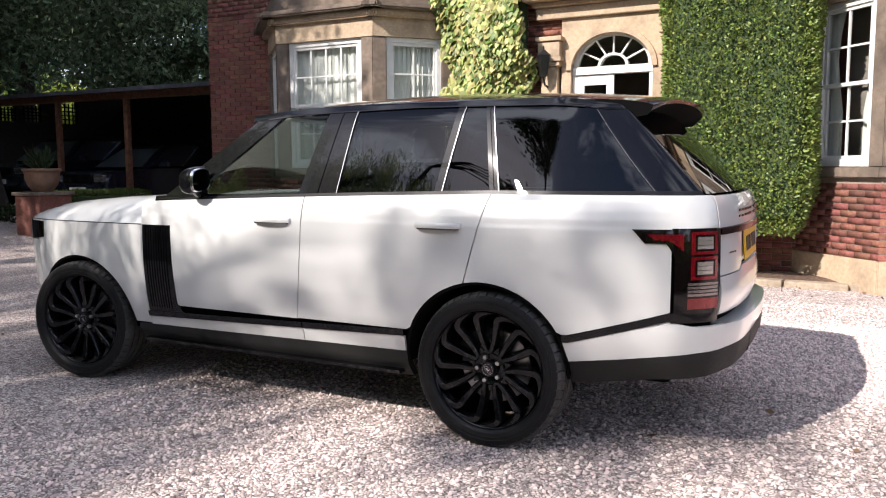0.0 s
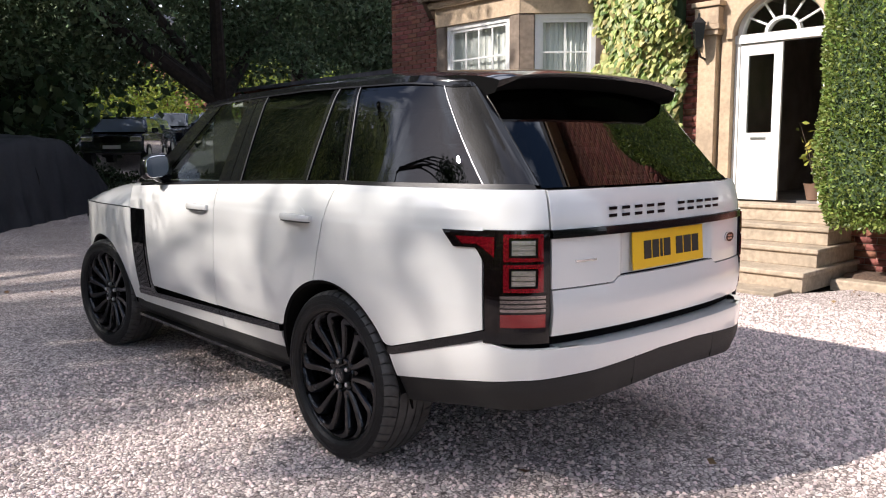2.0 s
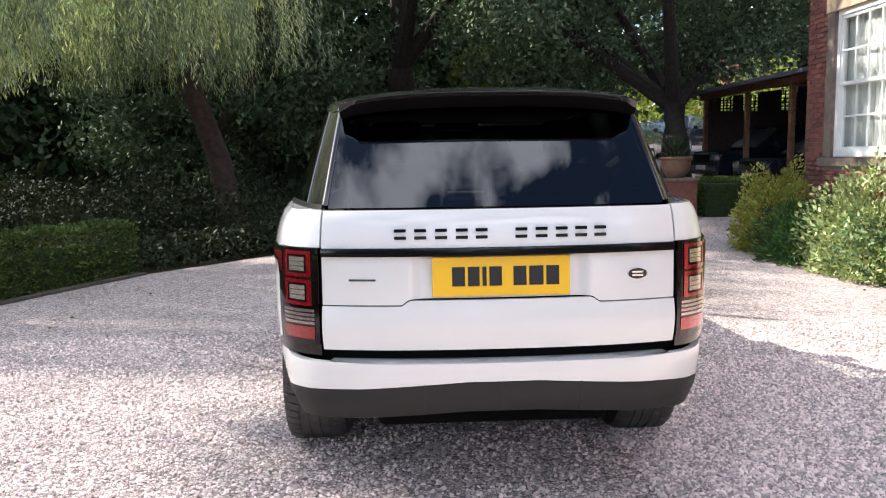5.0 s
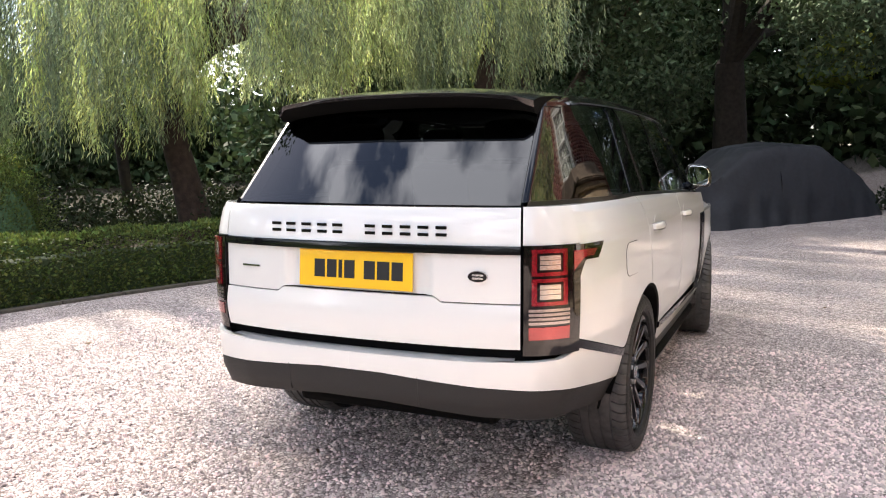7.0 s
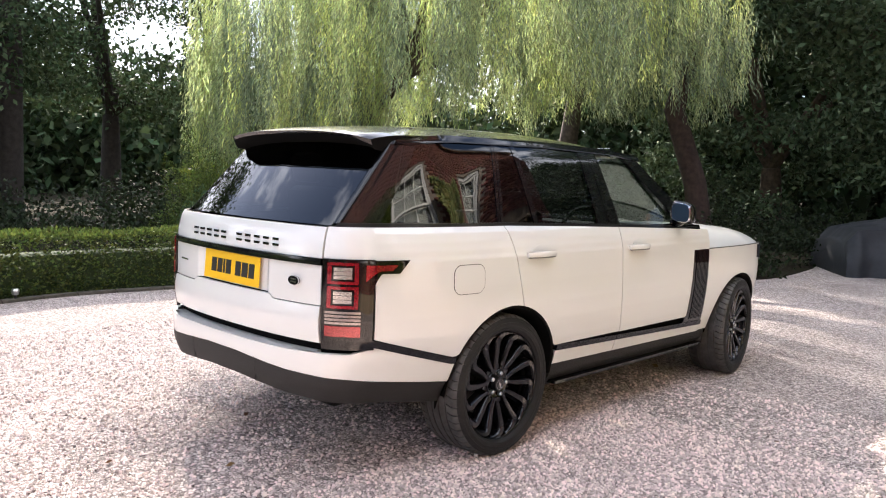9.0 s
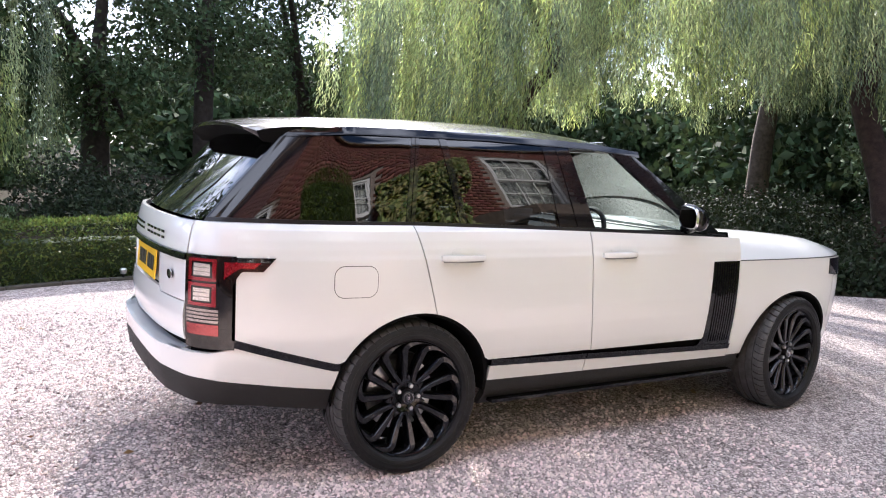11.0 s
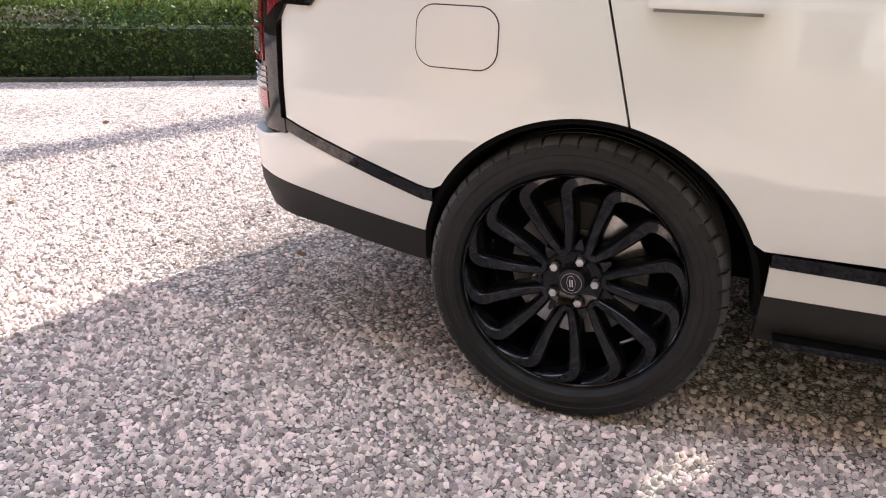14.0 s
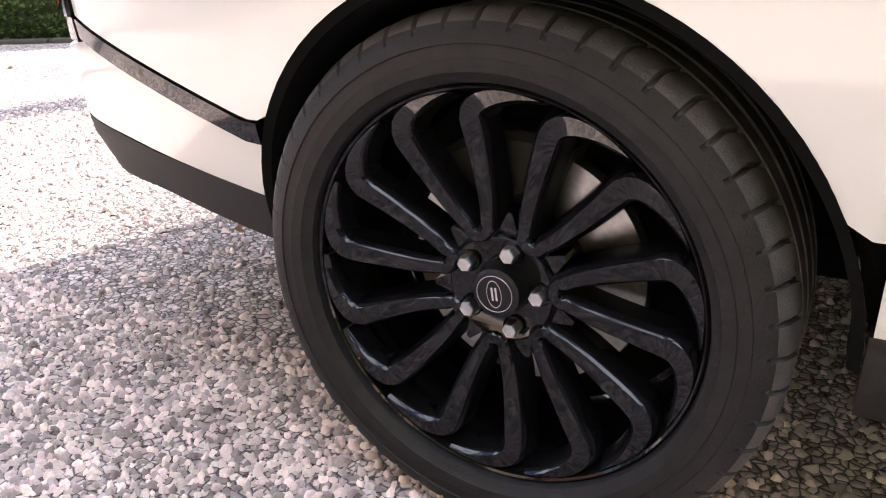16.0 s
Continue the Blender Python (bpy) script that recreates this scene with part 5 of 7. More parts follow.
def sash_window(number, f, a0, a1, b0, b1, cols, rows, label, sill=True, drapes=False):
    """A white sliding sash window: box frame, two sashes, glazing bars, panes, curtain behind."""
    win = thing("window_%d" % number, label, "window", kind="structure")
    fr = bmesh.new()
    t = 0.065
    for q in ((a0, a1, b1 - t, b1), (a0, a1, b0, b0 + t * 1.2), (a0, a0 + t, b0 + t * 1.2, b1 - t), (a1 - t, a1, b0 + t * 1.2, b1 - t)):
        wall_block(f, *q, -0.14, -0.035, fr)
    part("window_frame", fr, WHITE, win, "white painted frame")
    mid = (b0 + b1) / 2
    for lo, hi, c in ((b0 + t * 1.2, mid + 0.02, -0.085), (mid - 0.02, b1 - t, -0.055)):
        sash = bmesh.new()
        s = 0.042
        for q in ((a0 + t, a1 - t, hi - s, hi), (a0 + t, a1 - t, lo, lo + s), (a0 + t, a0 + t + s, lo + s, hi - s), (a1 - t - s, a1 - t, lo + s, hi - s)):
            wall_block(f, *q, c - 0.035, c, sash)
        so = part("sash", sash, WHITE, win, "white sash")
        w, h = a1 - a0 - 2 * t - 2 * s, hi - lo - 2 * s
        half = rows // 2
        for k in range(1, cols):
            a = a0 + t + s + w * k / cols
            part("glazing_bar", wall_block(f, a - 0.011, a + 0.011, lo + s, hi - s, c - 0.03, c - 0.005), WHITE, so)
        for k in range(1, half):
            b = lo + s + h * k / half
            part("glazing_bar", wall_block(f, a0 + t + s, a1 - t - s, b - 0.011, b + 0.011, c - 0.03, c - 0.004), WHITE, so)
        for i in range(cols):
            for j in range(half):
                pa, pb = a0 + t + s + w * i / cols, lo + s + h * j / half
                part("pane", wall_block(f, pa + 0.008, pa + w / cols - 0.008, pb + 0.008, pb + h / half - 0.008, c - 0.021, c - 0.017), PANE, so).visible_shadow = False
    hung = [(a0 + 0.03, a1 - 0.03, 0.0, 46)] if not drapes else [(a0 + 0.03, a0 + 0.30 * (a1 - a0), 0.10, 18), (a1 - 0.30 * (a1 - a0), a1 - 0.03, -0.10, 18)]
    for q0, q1, pull, n in hung:
        cu = bmesh.new()
        rows_of = []
        for j in range(7):
            t = j / 6
            row = []
            for i in range(n + 1):
                a = q0 + (q1 - q0) * i / n
                fold = 0.012 * math.sin(i * 1.35) + 0.008 * math.sin(i * 3.1)
                gather = pull * math.sin(math.pi * min(1.0, t * 1.6)) * (i / n if pull > 0 else 1 - i / n)
                row.append(cu.verts.new(f(a - gather, b1 - 0.02 - (b1 - b0 - 0.04) * t, -0.165 + fold * (1.6 if drapes else 1.0))))
            rows_of.append(row)
        for p, q in zip(rows_of, rows_of[1:]):
            for i in range(n):
                cu.faces.new((q[i], q[i + 1], p[i + 1], p[i]))
        part("curtain", cu, CURTAIN, win, "pale drawn-back curtain" if drapes else "white net curtain", smooth=True)
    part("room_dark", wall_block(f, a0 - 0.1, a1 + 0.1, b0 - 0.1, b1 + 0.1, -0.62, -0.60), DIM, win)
    if sill:
        part("window_sill", wall_block(f, a0 - 0.05, a1 + 0.05, b0 - 0.09, b0 - 0.004, -0.10, 0.05, None, 0.008), STONE_DARK, win, "stone sill")
    return win


def bay(sign, number):
    """A canted bay with sandstone piers, sash windows, moulded cornice and lead roof; sign +1 north, -1 south of the door."""
    yc = 1.275
    Y = lambda d: yc + sign * d
    inner, front0, front1, outer = 2.30, 3.15, 4.83, 5.70
    if sign > 0:
        faces = (((BAY_X, Y(front1)), (BAY_X, Y(front0))), ((BAY_X, Y(front0)), (WALL_X, Y(inner))), ((WALL_X, Y(outer)), (BAY_X, Y(front1))))
    else:
        faces = (((BAY_X, Y(front0)), (BAY_X, Y(front1))), ((WALL_X, Y(inner)), (BAY_X, Y(front0))), ((BAY_X, Y(front1)), (WALL_X, Y(outer))))
    b = thing("bay_window", "canted sandstone bay window with white sashes and moulded cornice", "bay window", kind="structure")
    for k, ((xa, ya), (xb, yb)) in enumerate(faces):
        f = face_map(xa, ya, xb - xa, yb - ya)
        ln = math.hypot(xb - xa, yb - ya)
        # the face outward is where c > 0
        out = f(0, 0, 1) - f(0, 0, 0)
        if out.x > 0:
            f = (lambda g: (lambda a, bb, c=0.0: g(a, bb, -c)))(f)
        pier = 0.20
        part("bay_lintel", wall_block(f, -0.01, ln + 0.01, 3.20, 3.46, -0.30, 0.012), STONE, b, "sandstone lintel")
        part("bay_plinth", wall_block(f, 0.0, ln, -0.05, 1.24, -0.30, -0.012), MORTAR, b)
        part("bay_sill", wall_block(f, -0.02, ln + 0.02, 1.245, 1.36, -0.28, 0.06, None, 0.012), STONE_DARK, b, "weathered stone sill course")
        for a in (0.0, ln - pier):
            part("bay_pier", wall_block(f, a, a + pier, 1.36, 3.20, -0.26, 0.0, None, 0.012), STONE_DARK, b, "weathered stone pier")
        brick_jobs.append((f, 0.0, ln, 0.36 if sign < 0 else 0.0, 1.24, [], sign < 0 and k == 0))
        part("bay_footing", wall_block(f, -0.03, ln + 0.03, -0.05, 0.36, -0.30, 0.03, None, 0.01), STONE, b, "stone footing") if sign < 0 else None
        sash_window(number + k, f, pier + 0.005, ln - pier - 0.005, 1.37, 3.195, 4 if k == 0 else 2, 4, "white multi-pane sash window with net curtain in a stone bay" if sign > 0 else "white multi-pane sash window with drawn-back curtains in a stone bay", sill=False, drapes=sign < 0)
        part("bay_cornice", wall_block(f, -0.10, ln + 0.10, 3.46, 3.56, -0.3, 0.10, None, 0.02), STONE, b, "moulded stone cornice", )
        part("bay_cornice_top", wall_block(f, -0.20, ln + 0.20, 3.56, 3.64, -0.3, 0.22, None, 0.02), STONE_DARK, b)
        part("bay_parapet", wall_block(f, -0.02, ln + 0.02, 3.64, 3.95, -0.25, 0.03, None, 0.01), STONE_DARK, b)
    part("bay_roof", prism([(BAY_X - 0.0, Y(front0)), (BAY_X - 0.0, Y(front1)), (WALL_X, Y(outer)), (WALL_X, Y(inner))], 0.05, lambda a, bb, c: (a, bb, 3.90 + c)), LEAD, b)


def house():
    yc = 1.275
    # main wall with a door opening and the bays' openings
    w = bmesh.new()
    south, north, top = -8.6, 8.27, 8.0
    holes = [(0.70, 1.85, 0.0, 3.16), (yc + 2.30, yc + 5.70, 0.0, 3.9), (yc - 5.70, yc - 2.30, 0.0, 3.9)]
    f = face_map(WALL_X, north, 0, -1)
    out = f(0, 0, 1) - f(0, 0, 0)
    if out.x > 0:
        f = (lambda g: (lambda a, b, c=0.0: g(a, b, -c)))(f)
    A = lambda y: north - y
    strips = [(0, A(yc + 5.70), 0, top), (A(yc + 5.70), A(yc + 2.30), 3.9, top), (A(yc + 2.30), A(1.85), 0, top), (A(1.85), A(0.70), 3.16, top), (A(0.70), A(yc - 2.30), 0, top),
              (A(yc - 2.30), A(yc - 5.70), 3.9, top), (A(yc - 5.70), A(south), 0, top)]
    ups = [(A(5.9), A(4.7)), (A(1.9), A(0.65)), (A(-2.2), A(-3.4))]
    for a0, a1, b0, b1 in strips:
        cut = [(max(u[0], a0), min(u[1], a1)) for u in ups if u[0] < a1 and u[1] > a0]
        x = a0
        for u in cut:
            if u[0] > x:
                wall_block(f, x, u[0], b0, b1, -0.3, -0.012, w)
            wall_block(f, u[0], u[1], b0, 4.35, -0.3, -0.012, w)
            wall_block(f, u[0], u[1], 6.1, b1, -0.3, -0.012, w)
            x = u[1]
        if a1 > x:
            wall_block(f, x, a1, b0, b1, -0.3, -0.012, w)
        brick_jobs.append((f, a0, a1, b0, b1, [(u[0], u[1], 4.35, 6.1) for u in cut], a0 == 0))
    setting("wall_west", w, MORTAR, "red brick front wall of the house", "wall")
    for k, u in enumerate(ups):
        sash_window(11 + k, f, u[0], u[1], 4.35, 6.1, 3, 4, "white upper-storey sash window in brick wall")
    # north gable wall and the rest of the shell
    g = bmesh.new()
    block(g, 6.3, 15.0, north - 0.3, north - 0.012, 0, top)
    setting("wall_north", g, MORTAR, "red brick side wall of the house", "wall")
    fn = (lambda a, b, c=0.0: Vector((6.0 + a, north + c, b)))
    brick_jobs.append((fn, 0.0, 6.0, 0.0, top, [], False))
    e = bmesh.new()
    block(e, 14.7, 15.0, south, north - 0.3, 0, top)
    setting("wall_east", e, BRICK_FAR)
    s = bmesh.new()
    block(s, 6.3, 14.7, south, south + 0.3, 0, top)
    setting("wall_south", s, BRICK_FAR)
    r = prism([(5.55, 7.95), (10.5, 11.6), (15.45, 7.95), (15.45, 8.1), (10.5, 11.78), (5.55, 8.1)], 17.7, lambda a, b, c: (a, south - 0.4 + c, b))
    setting("roof", r, SLATE, "dark slate pitched roof", "roof")
    setting("eaves", wall_block(f, -0.2, 17.0, 7.85, 8.0, 0.0, 0.4, None, 0.02), STONE)
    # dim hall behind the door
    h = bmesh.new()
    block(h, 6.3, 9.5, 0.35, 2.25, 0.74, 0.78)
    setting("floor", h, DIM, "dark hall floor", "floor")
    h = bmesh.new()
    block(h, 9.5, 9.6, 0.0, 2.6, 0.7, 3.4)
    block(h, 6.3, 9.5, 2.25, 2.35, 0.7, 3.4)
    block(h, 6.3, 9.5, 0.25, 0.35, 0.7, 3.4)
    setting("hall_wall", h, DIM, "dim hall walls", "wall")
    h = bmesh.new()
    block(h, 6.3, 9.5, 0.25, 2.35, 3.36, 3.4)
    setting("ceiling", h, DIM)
    door_case(f, A)


def arc_top(yc, zs, n):
    """Points round the square head of the doorcase, to match the arch below."""
    pts = []
    for k in range(n + 1):
        a = math.pi * k / n
        c, q = math.cos(a), math.sin(a)
        s = min(0.675 / max(1e-6, abs(c)), 0.68 / max(1e-6, q))
        pts.append((yc + s * c, zs + s * q))
    return pts


def door_case(f, A):
    """A sandstone classical surround with pilasters, arch, cornice; a fanlight; a white half-glazed door standing ajar."""
    case = thing("door_surround", "sandstone doorcase with pilasters, arch and cornice", "door surround", kind="structure")
    c0, c1, zs, r = 0.70, 1.85, 2.66, 0.515
    yc = 1.275
    n = 20
    arc = [(yc + (r + 0.03) * math.cos(math.pi * k / n), zs + 0.0 + (r + 0.03) * math.sin(math.pi * k / n) * 0.86) for k in range(n + 1)]
    st = bmesh.new()
    block(st, 5.94, 6.24, 1.82, 1.95, 0.78, zs)
    block(st, 5.94, 6.24, 0.60, 0.73, 0.78, zs)
    full = [(1.95, zs)] + arc_top(yc, zs, n)[1:-1] + [(0.60, zs)]
    for x, flip in ((5.94, 1), (6.24, -1)):
        for k in range(n):
            q = [arc[n - k], arc[n - k - 1], full[n - k - 1], full[n - k]]
            st.faces.new([st.verts.new((x, a, b)) for a, b in q][::flip])
    for k in range(n):
        st.faces.new([st.verts.new(p) for p in ((5.94, *arc[k]), (5.94, *arc[k + 1]), (6.24, *arc[k + 1]), (6.24, *arc[k]))])
    part("arch_stone", st, STONE, case, "dressed sandstone arch")
    ring = bmesh.new()
    rows = []
    for k in range(n + 1):
        a = math.pi * k / n
        rows.append([ring.verts.new((x, yc + q * math.cos(a), zs + q * 0.86 * math.sin(a))) for q, x in ((r + 0.02, 5.945), (r + 0.02, 5.905), (r + 0.09, 5.905), (r + 0.10, 5.945))])
    for p, q in zip(rows, rows[1:]):
        for j in range(3):
            ring.faces.new((p[j], q[j], q[j + 1], p[j + 1]))
    part("arch_moulding", ring, STONE, case, smooth=True)
    for y0 in (1.96, 0.32):
        y1 = y0 + 0.27
        part("pilaster", box(5.86, 6.0, y0 + 0.02, y1 - 0.02, 0.98, 2.72, 0.01), STONE, case, "sandstone pilaster")
        part("pilaster_base", box(5.82, 6.0, y0 - 0.015, y1 + 0.015, 0.78, 0.98, 0.012), STONE, case)
        for k, (z, d) in enumerate(((2.72, 0.02), (2.78, 0.045), (2.84, 0.02), (3.05, 0.05))):
            part("capital", box(5.84 - d, 6.0, y0 - d, y1 + d, z, z + (0.058 if k != 2 else 0.20), 0.008), STONE, case)
    for z, d, t in ((3.345, 0.06, 0.15), (3.50, 0.12, 0.06), (3.565, 0.26, 0.10), (3.67, 0.30, 0.05)):
        part("cornice", box(5.94 - d, 6.0, 0.28 - d * 0.6, 2.27 + d * 0.6, z, z + t, 0.012), STONE if d < 0.3 else STONE_DARK, case, "moulded stone cornice")
    # door frame, fanlight, leaf
    fan = thing("door_frame", "white arched door frame with spoked fanlight", "door frame", kind="structure")
    fb = bmesh.new()
    block(fb, 6.02, 6.13, 1.76, 1.815, 0.78, 2.66)
    block(fb, 6.02, 6.13, 0.735, 0.79, 0.78, 2.66)
    block(fb, 6.00, 6.14, 0.735, 1.815, 2.60, 2.70)
    part("frame", fb, WHITE, fan)
    for rr0, rr1, nm in ((0.47, 0.53, "fan_rim"), (0.17, 0.205, "fan_inner")):
        bm = bmesh.new()
        rows = []
        for k in range(n + 1):
            a = math.pi * k / n
            rows.append([bm.verts.new((x, yc + q * math.cos(a), 2.70 + q * 0.84 * math.sin(a))) for q, x in ((rr0, 6.12), (rr0, 6.03), (rr1, 6.03), (rr1, 6.12))])
        for p, q in zip(rows, rows[1:]):
            for j in range(4):
                bm.faces.new((p[j], q[j], q[(j + 1) % 4], p[(j + 1) % 4]))
        part(nm, bm, WHITE, fan)
    for k in range(1, 6):
        a = math.pi * k / 6
        p0, p1 = [(6.07, yc + q * math.cos(a), 2.70 + q * 0.84 * math.sin(a)) for q in (0.19, 0.49)]
        part("fan_bar", tube([p0, p1], [0.014, 0.014], 6), WHITE, fan)
    part("fan_pane", prism([(yc + 0.48 * math.cos(math.pi * k / n), 2.70 + 0.40 * math.sin(math.pi * k / n)) for k in range(n + 1)], 0.004, lambda a, b, c: (6.075 + c, a, b)), PANE, fan).visible_shadow = False
    leaf = thing("front_door", "white half-glazed front door standing partly open", "door", (6.07, 1.755, 0.79), 0)
    lb = bmesh.new()
    wd, ht = 0.50, 1.80
    for q in ((-0.04, 0.0, -wd, 0.0, 0.0, 0.78), (-0.04, 0.0, -wd, 0.0, ht - 0.13, ht), (-0.04, 0.0, -0.10, 0.0, 0.78, ht - 0.13), (-0.04, 0.0, -wd, -wd + 0.10, 0.78, ht - 0.13)):
        block(lb, *q, 0.003)
    part("door_leaf", lb, WHITE, leaf)
    part("door_pane", box(-0.022, -0.018, -wd + 0.10, -0.10, 0.78, ht - 0.13), PANE, leaf)
    part("door_panel", box(-0.046, -0.039, -wd + 0.09, -0.09, 0.12, 0.68, 0.003), WHITE, leaf)
    part("letter_plate", box(-0.052, -0.039, -wd + 0.16, -0.16, 0.70, 0.735, 0.003), STEEL, leaf)
    # a plant in a pot just inside the door
    pot = thing("potted_plant", "leggy pale-leaved plant in a small pot inside the doorway", "potted plant", (6.42, 0.98, 0.79))
    part("pot", lathe([(0.0, 0.0), (0.09, 0.0), (0.125, 0.17), (0.135, 0.19), (0.12, 0.19), (0.11, 0.15), (0.0, 0.15)], 24), TERRACOTTA, pot, smooth=True)
    rngp = np.random.default_rng(31)
    stems = []
    for k in range(9):
        dx, dy, h = rngp.normal(0, 0.10), rngp.normal(0, 0.10), rngp.uniform(0.35, 0.75)
        part("stem", tube([(0, 0, 0.15), (dx * 0.4, dy * 0.4, 0.15 + h * 0.5), (dx, dy, 0.15 + h)], [0.006, 0.005, 0.003], 5), BARK, pot)
        stems += [(dx * t, dy * t, 0.15 + h * t) for t in (0.6, 0.8, 0.9, 1.0)]
    lp = np.array(stems) + rngp.normal(0, 0.02, (len(stems), 3))
    lv = new("leaves", leaves("leaves", lp, rngp.normal(0, 1, lp.shape), 0.09, GOLDLEAF, 0.5, 0.4, 32))
    lv.parent = pot
    # wall lantern
    lamp = thing("wall_lantern", "black iron wall lantern on a bracket beside the door", "wall lamp")
    part("bracket", tube([(5.86, 2.12, 2.45), (5.76, 2.12, 2.47), (5.70, 2.12, 2.56)], [0.014, 0.014, 0.014], 8), IRON, lamp)
    part("lantern_cage", lathe([(0.03, 2.56), (0.055, 2.58), (0.085, 2.84), (0.095, 2.85), (0.0, 2.94)], 4, 'z', None, (5.70, 2.12, 0)), IRON, lamp)
    part("lantern_glass", lathe([(0.058, 2.60), (0.088, 2.83)], 4, 'z', None, (5.70, 2.12, 0)), PANE, lamp)
    part("lantern_finial", lathe([(0.0, 2.98), (0.012, 2.96), (0.012, 2.93)], 8, 'z', None, (5.70, 2.12, 0)), IRON, lamp)


def steps():
    """Broad worn stone steps up to the door."""
    st = thing("door_steps", "worn sandstone steps rising to the front door", "steps", kind="structure")
    for k, (x0, y0, y1) in enumerate(((4.62, 0.30, 2.42), (5.02, 0.34, 2.34), (5.36, 0.38, 2.28), (5.68, 0.42, 2.10))):
        z0, z1 = 0.0 if k == 0 else 0.19 * k + 0.0, 0.19 * (k + 1) + 0.01
        part("riser", box(x0 + 0.03, 6.02, y0 + 0.02, y1 - 0.02, 0.0 if k == 0 else 0.19 * k + 0.012, z1 - 0.052, 0.006), STEP_STONE, st)
        part("tread", box(x0, 6.03, y0, y1, z1 - 0.052, z1, 0.014), STEP_STONE, st)
    part("flagstone", box(4.28, 4.66, 0.42, 1.55, -0.05, 0.035, 0.012), STEP_STONE, st)
    part("flagstone", box(4.34, 4.66, 1.57, 2.55, -0.05, 0.03, 0.012), STEP_STONE, st)


def front_bed():
    """Soil beds along the house front, edged with long worn stones."""
    b = bmesh.new()
    nx, ny = 6, 40
    for y0, y1, x0, x1 in ((-6.5, 0.28, 5.36, 6.1), (2.45, 8.2, 4.95, 6.1)):
        g = [[b.verts.new((x0 + (x1 - x0) * i / nx, y0 + (y1 - y0) * j / ny, 0.045 + 0.05 * min(1, i / 2) + 0.02 * noise.noise((i * 1.3, j * 0.9, 3)))) for i in range(nx + 1)] for j in range(ny + 1)]
        for j in range(ny):
            for i in range(nx):
                b.faces.new((g[j][i], g[j][i + 1], g[j + 1][i + 1], g[j + 1][i]))
    setting("flower_bed", b, BED_SOIL, "dark soil flower bed along the house", "flower bed", smooth=True)
    ed = thing("bed_edging", "worn sandstone edging along the flower bed", "edging", kind="structure")
    rng = random.Random(6)
    y = -6.4
    while y < 0.2:
        ln = rng.uniform(0.45, 0.8)
        s = part("edging_stone", box(0, 0.22, 0.008, ln - 0.012, -0.06, 0.075 + rng.uniform(-0.01, 0.012), 0.018), STEP_STONE, ed)
        s.matrix_basis = pose(5.22 + rng.uniform(-0.015, 0.015), y, 0, 0, rng.uniform(-2, 2), rng.uniform(-2, 2))
        y += ln
    for k in range(15):
        y = 2.7 + 0.38 * k
        x = float(np.interp(y, [2.7, 4.2, 6.0, 8.3], [4.72, 5.12, 5.08, 5.2])) - 0.10
        bm = bmesh.new()
        bmesh.ops.create_icosphere(bm, subdivisions=2, radius=1.0)
        for v in bm.verts:
            n3 = 1 + 0.18 * noise.noise(v.co * 1.7 + Vector((k, 0, 0)))
            v.co = Vector((v.co.x * 0.13, v.co.y * 0.17, v.co.z * 0.11)) * n3
        st = part("rough_stone", bm, STONE_DARK, ed, smooth=True)
        st.matrix_basis = pose(x, y, 0.035, rng.uniform(-10, 10), rng.uniform(-10, 10), rng.uniform(0, 180))


def lay_bricks():
    """Brick faces: the nearest as pieces of their own, the rest joined."""
    rng = random.Random(4)
    count, verts, faces = 0, [], []
    holder = {}
    meshes = {}
    for f, a0, a1, b0, b1, holes, near in brick_jobs:
        rows = int((b1 - b0) / 0.075)
        for j in range(rows):
            z = b0 + 0.075 * j + 0.005
            x = a0 - (0.1125 if j % 2 else 0.0)
            while x < a1 - 0.02:
                p, q = max(a0, x), min(a1, x + 0.215)
                x += 0.225
                if q - p < 0.03:
                    continue
                if any(p < h[1] and q > h[0] and z < h[3] and z + 0.065 > h[2] for h in holes):
                    continue
                proud = rng.uniform(-0.003, 0.004)
                if near and count < 300 and (z > 1.3 and z < 3.9 or a0 != 0 or (b1 - b0) < 2):
                    key = round(q - p, 3)
                    if key not in meshes:
                        meshes[key] = mesh_of(box(0, q - p, -0.03, 0.0, 0, 0.065, 0.004), "brick", BRICK)
                    o, ax, up = f(p, z, proud), f(p + 1, z, proud) - f(p, z, proud), Vector((0, 0, 1))
                    m = Matrix((ax, ax.cross(up) * -1, up)).transposed().to_4x4()
                    nrm = f(p, z, 1) - f(p, z, 0)
                    m = Matrix((ax, nrm, up)).transposed().to_4x4()
                    m.translation = o
                    brick = new("brick", meshes[key])
                    brick.parent = holder.setdefault(id(f), bpy.data.objects["wall_west"])
                    brick.matrix_basis = m
                    count += 1
                else:
                    i = len(verts)
                    verts += [f(p, z, proud), f(q, z, proud), f(q, z + 0.065, proud), f(p, z + 0.065, proud), f(p, z, -0.013), f(q, z, -0.013), f(q, z + 0.065, -0.013), f(p, z + 0.065, -0.013)]
                    faces += [(i, i + 1, i + 2, i + 3), (i, i + 4, i + 5, i + 1), (i + 1, i + 5, i + 6, i + 2), (i + 2, i + 6, i + 7, i + 3), (i + 3, i + 7, i + 4, i)]
    ob = new("bricks", big_mesh("bricks", np.array([tuple(v) for v in verts]), faces, BRICK_FAR))
    ob.parent = bpy.data.objects["wall_west"]
    ob["kind"] = "stuff"


house()
bay(1, 1)
bay(-1, 4)
steps()
front_bed()

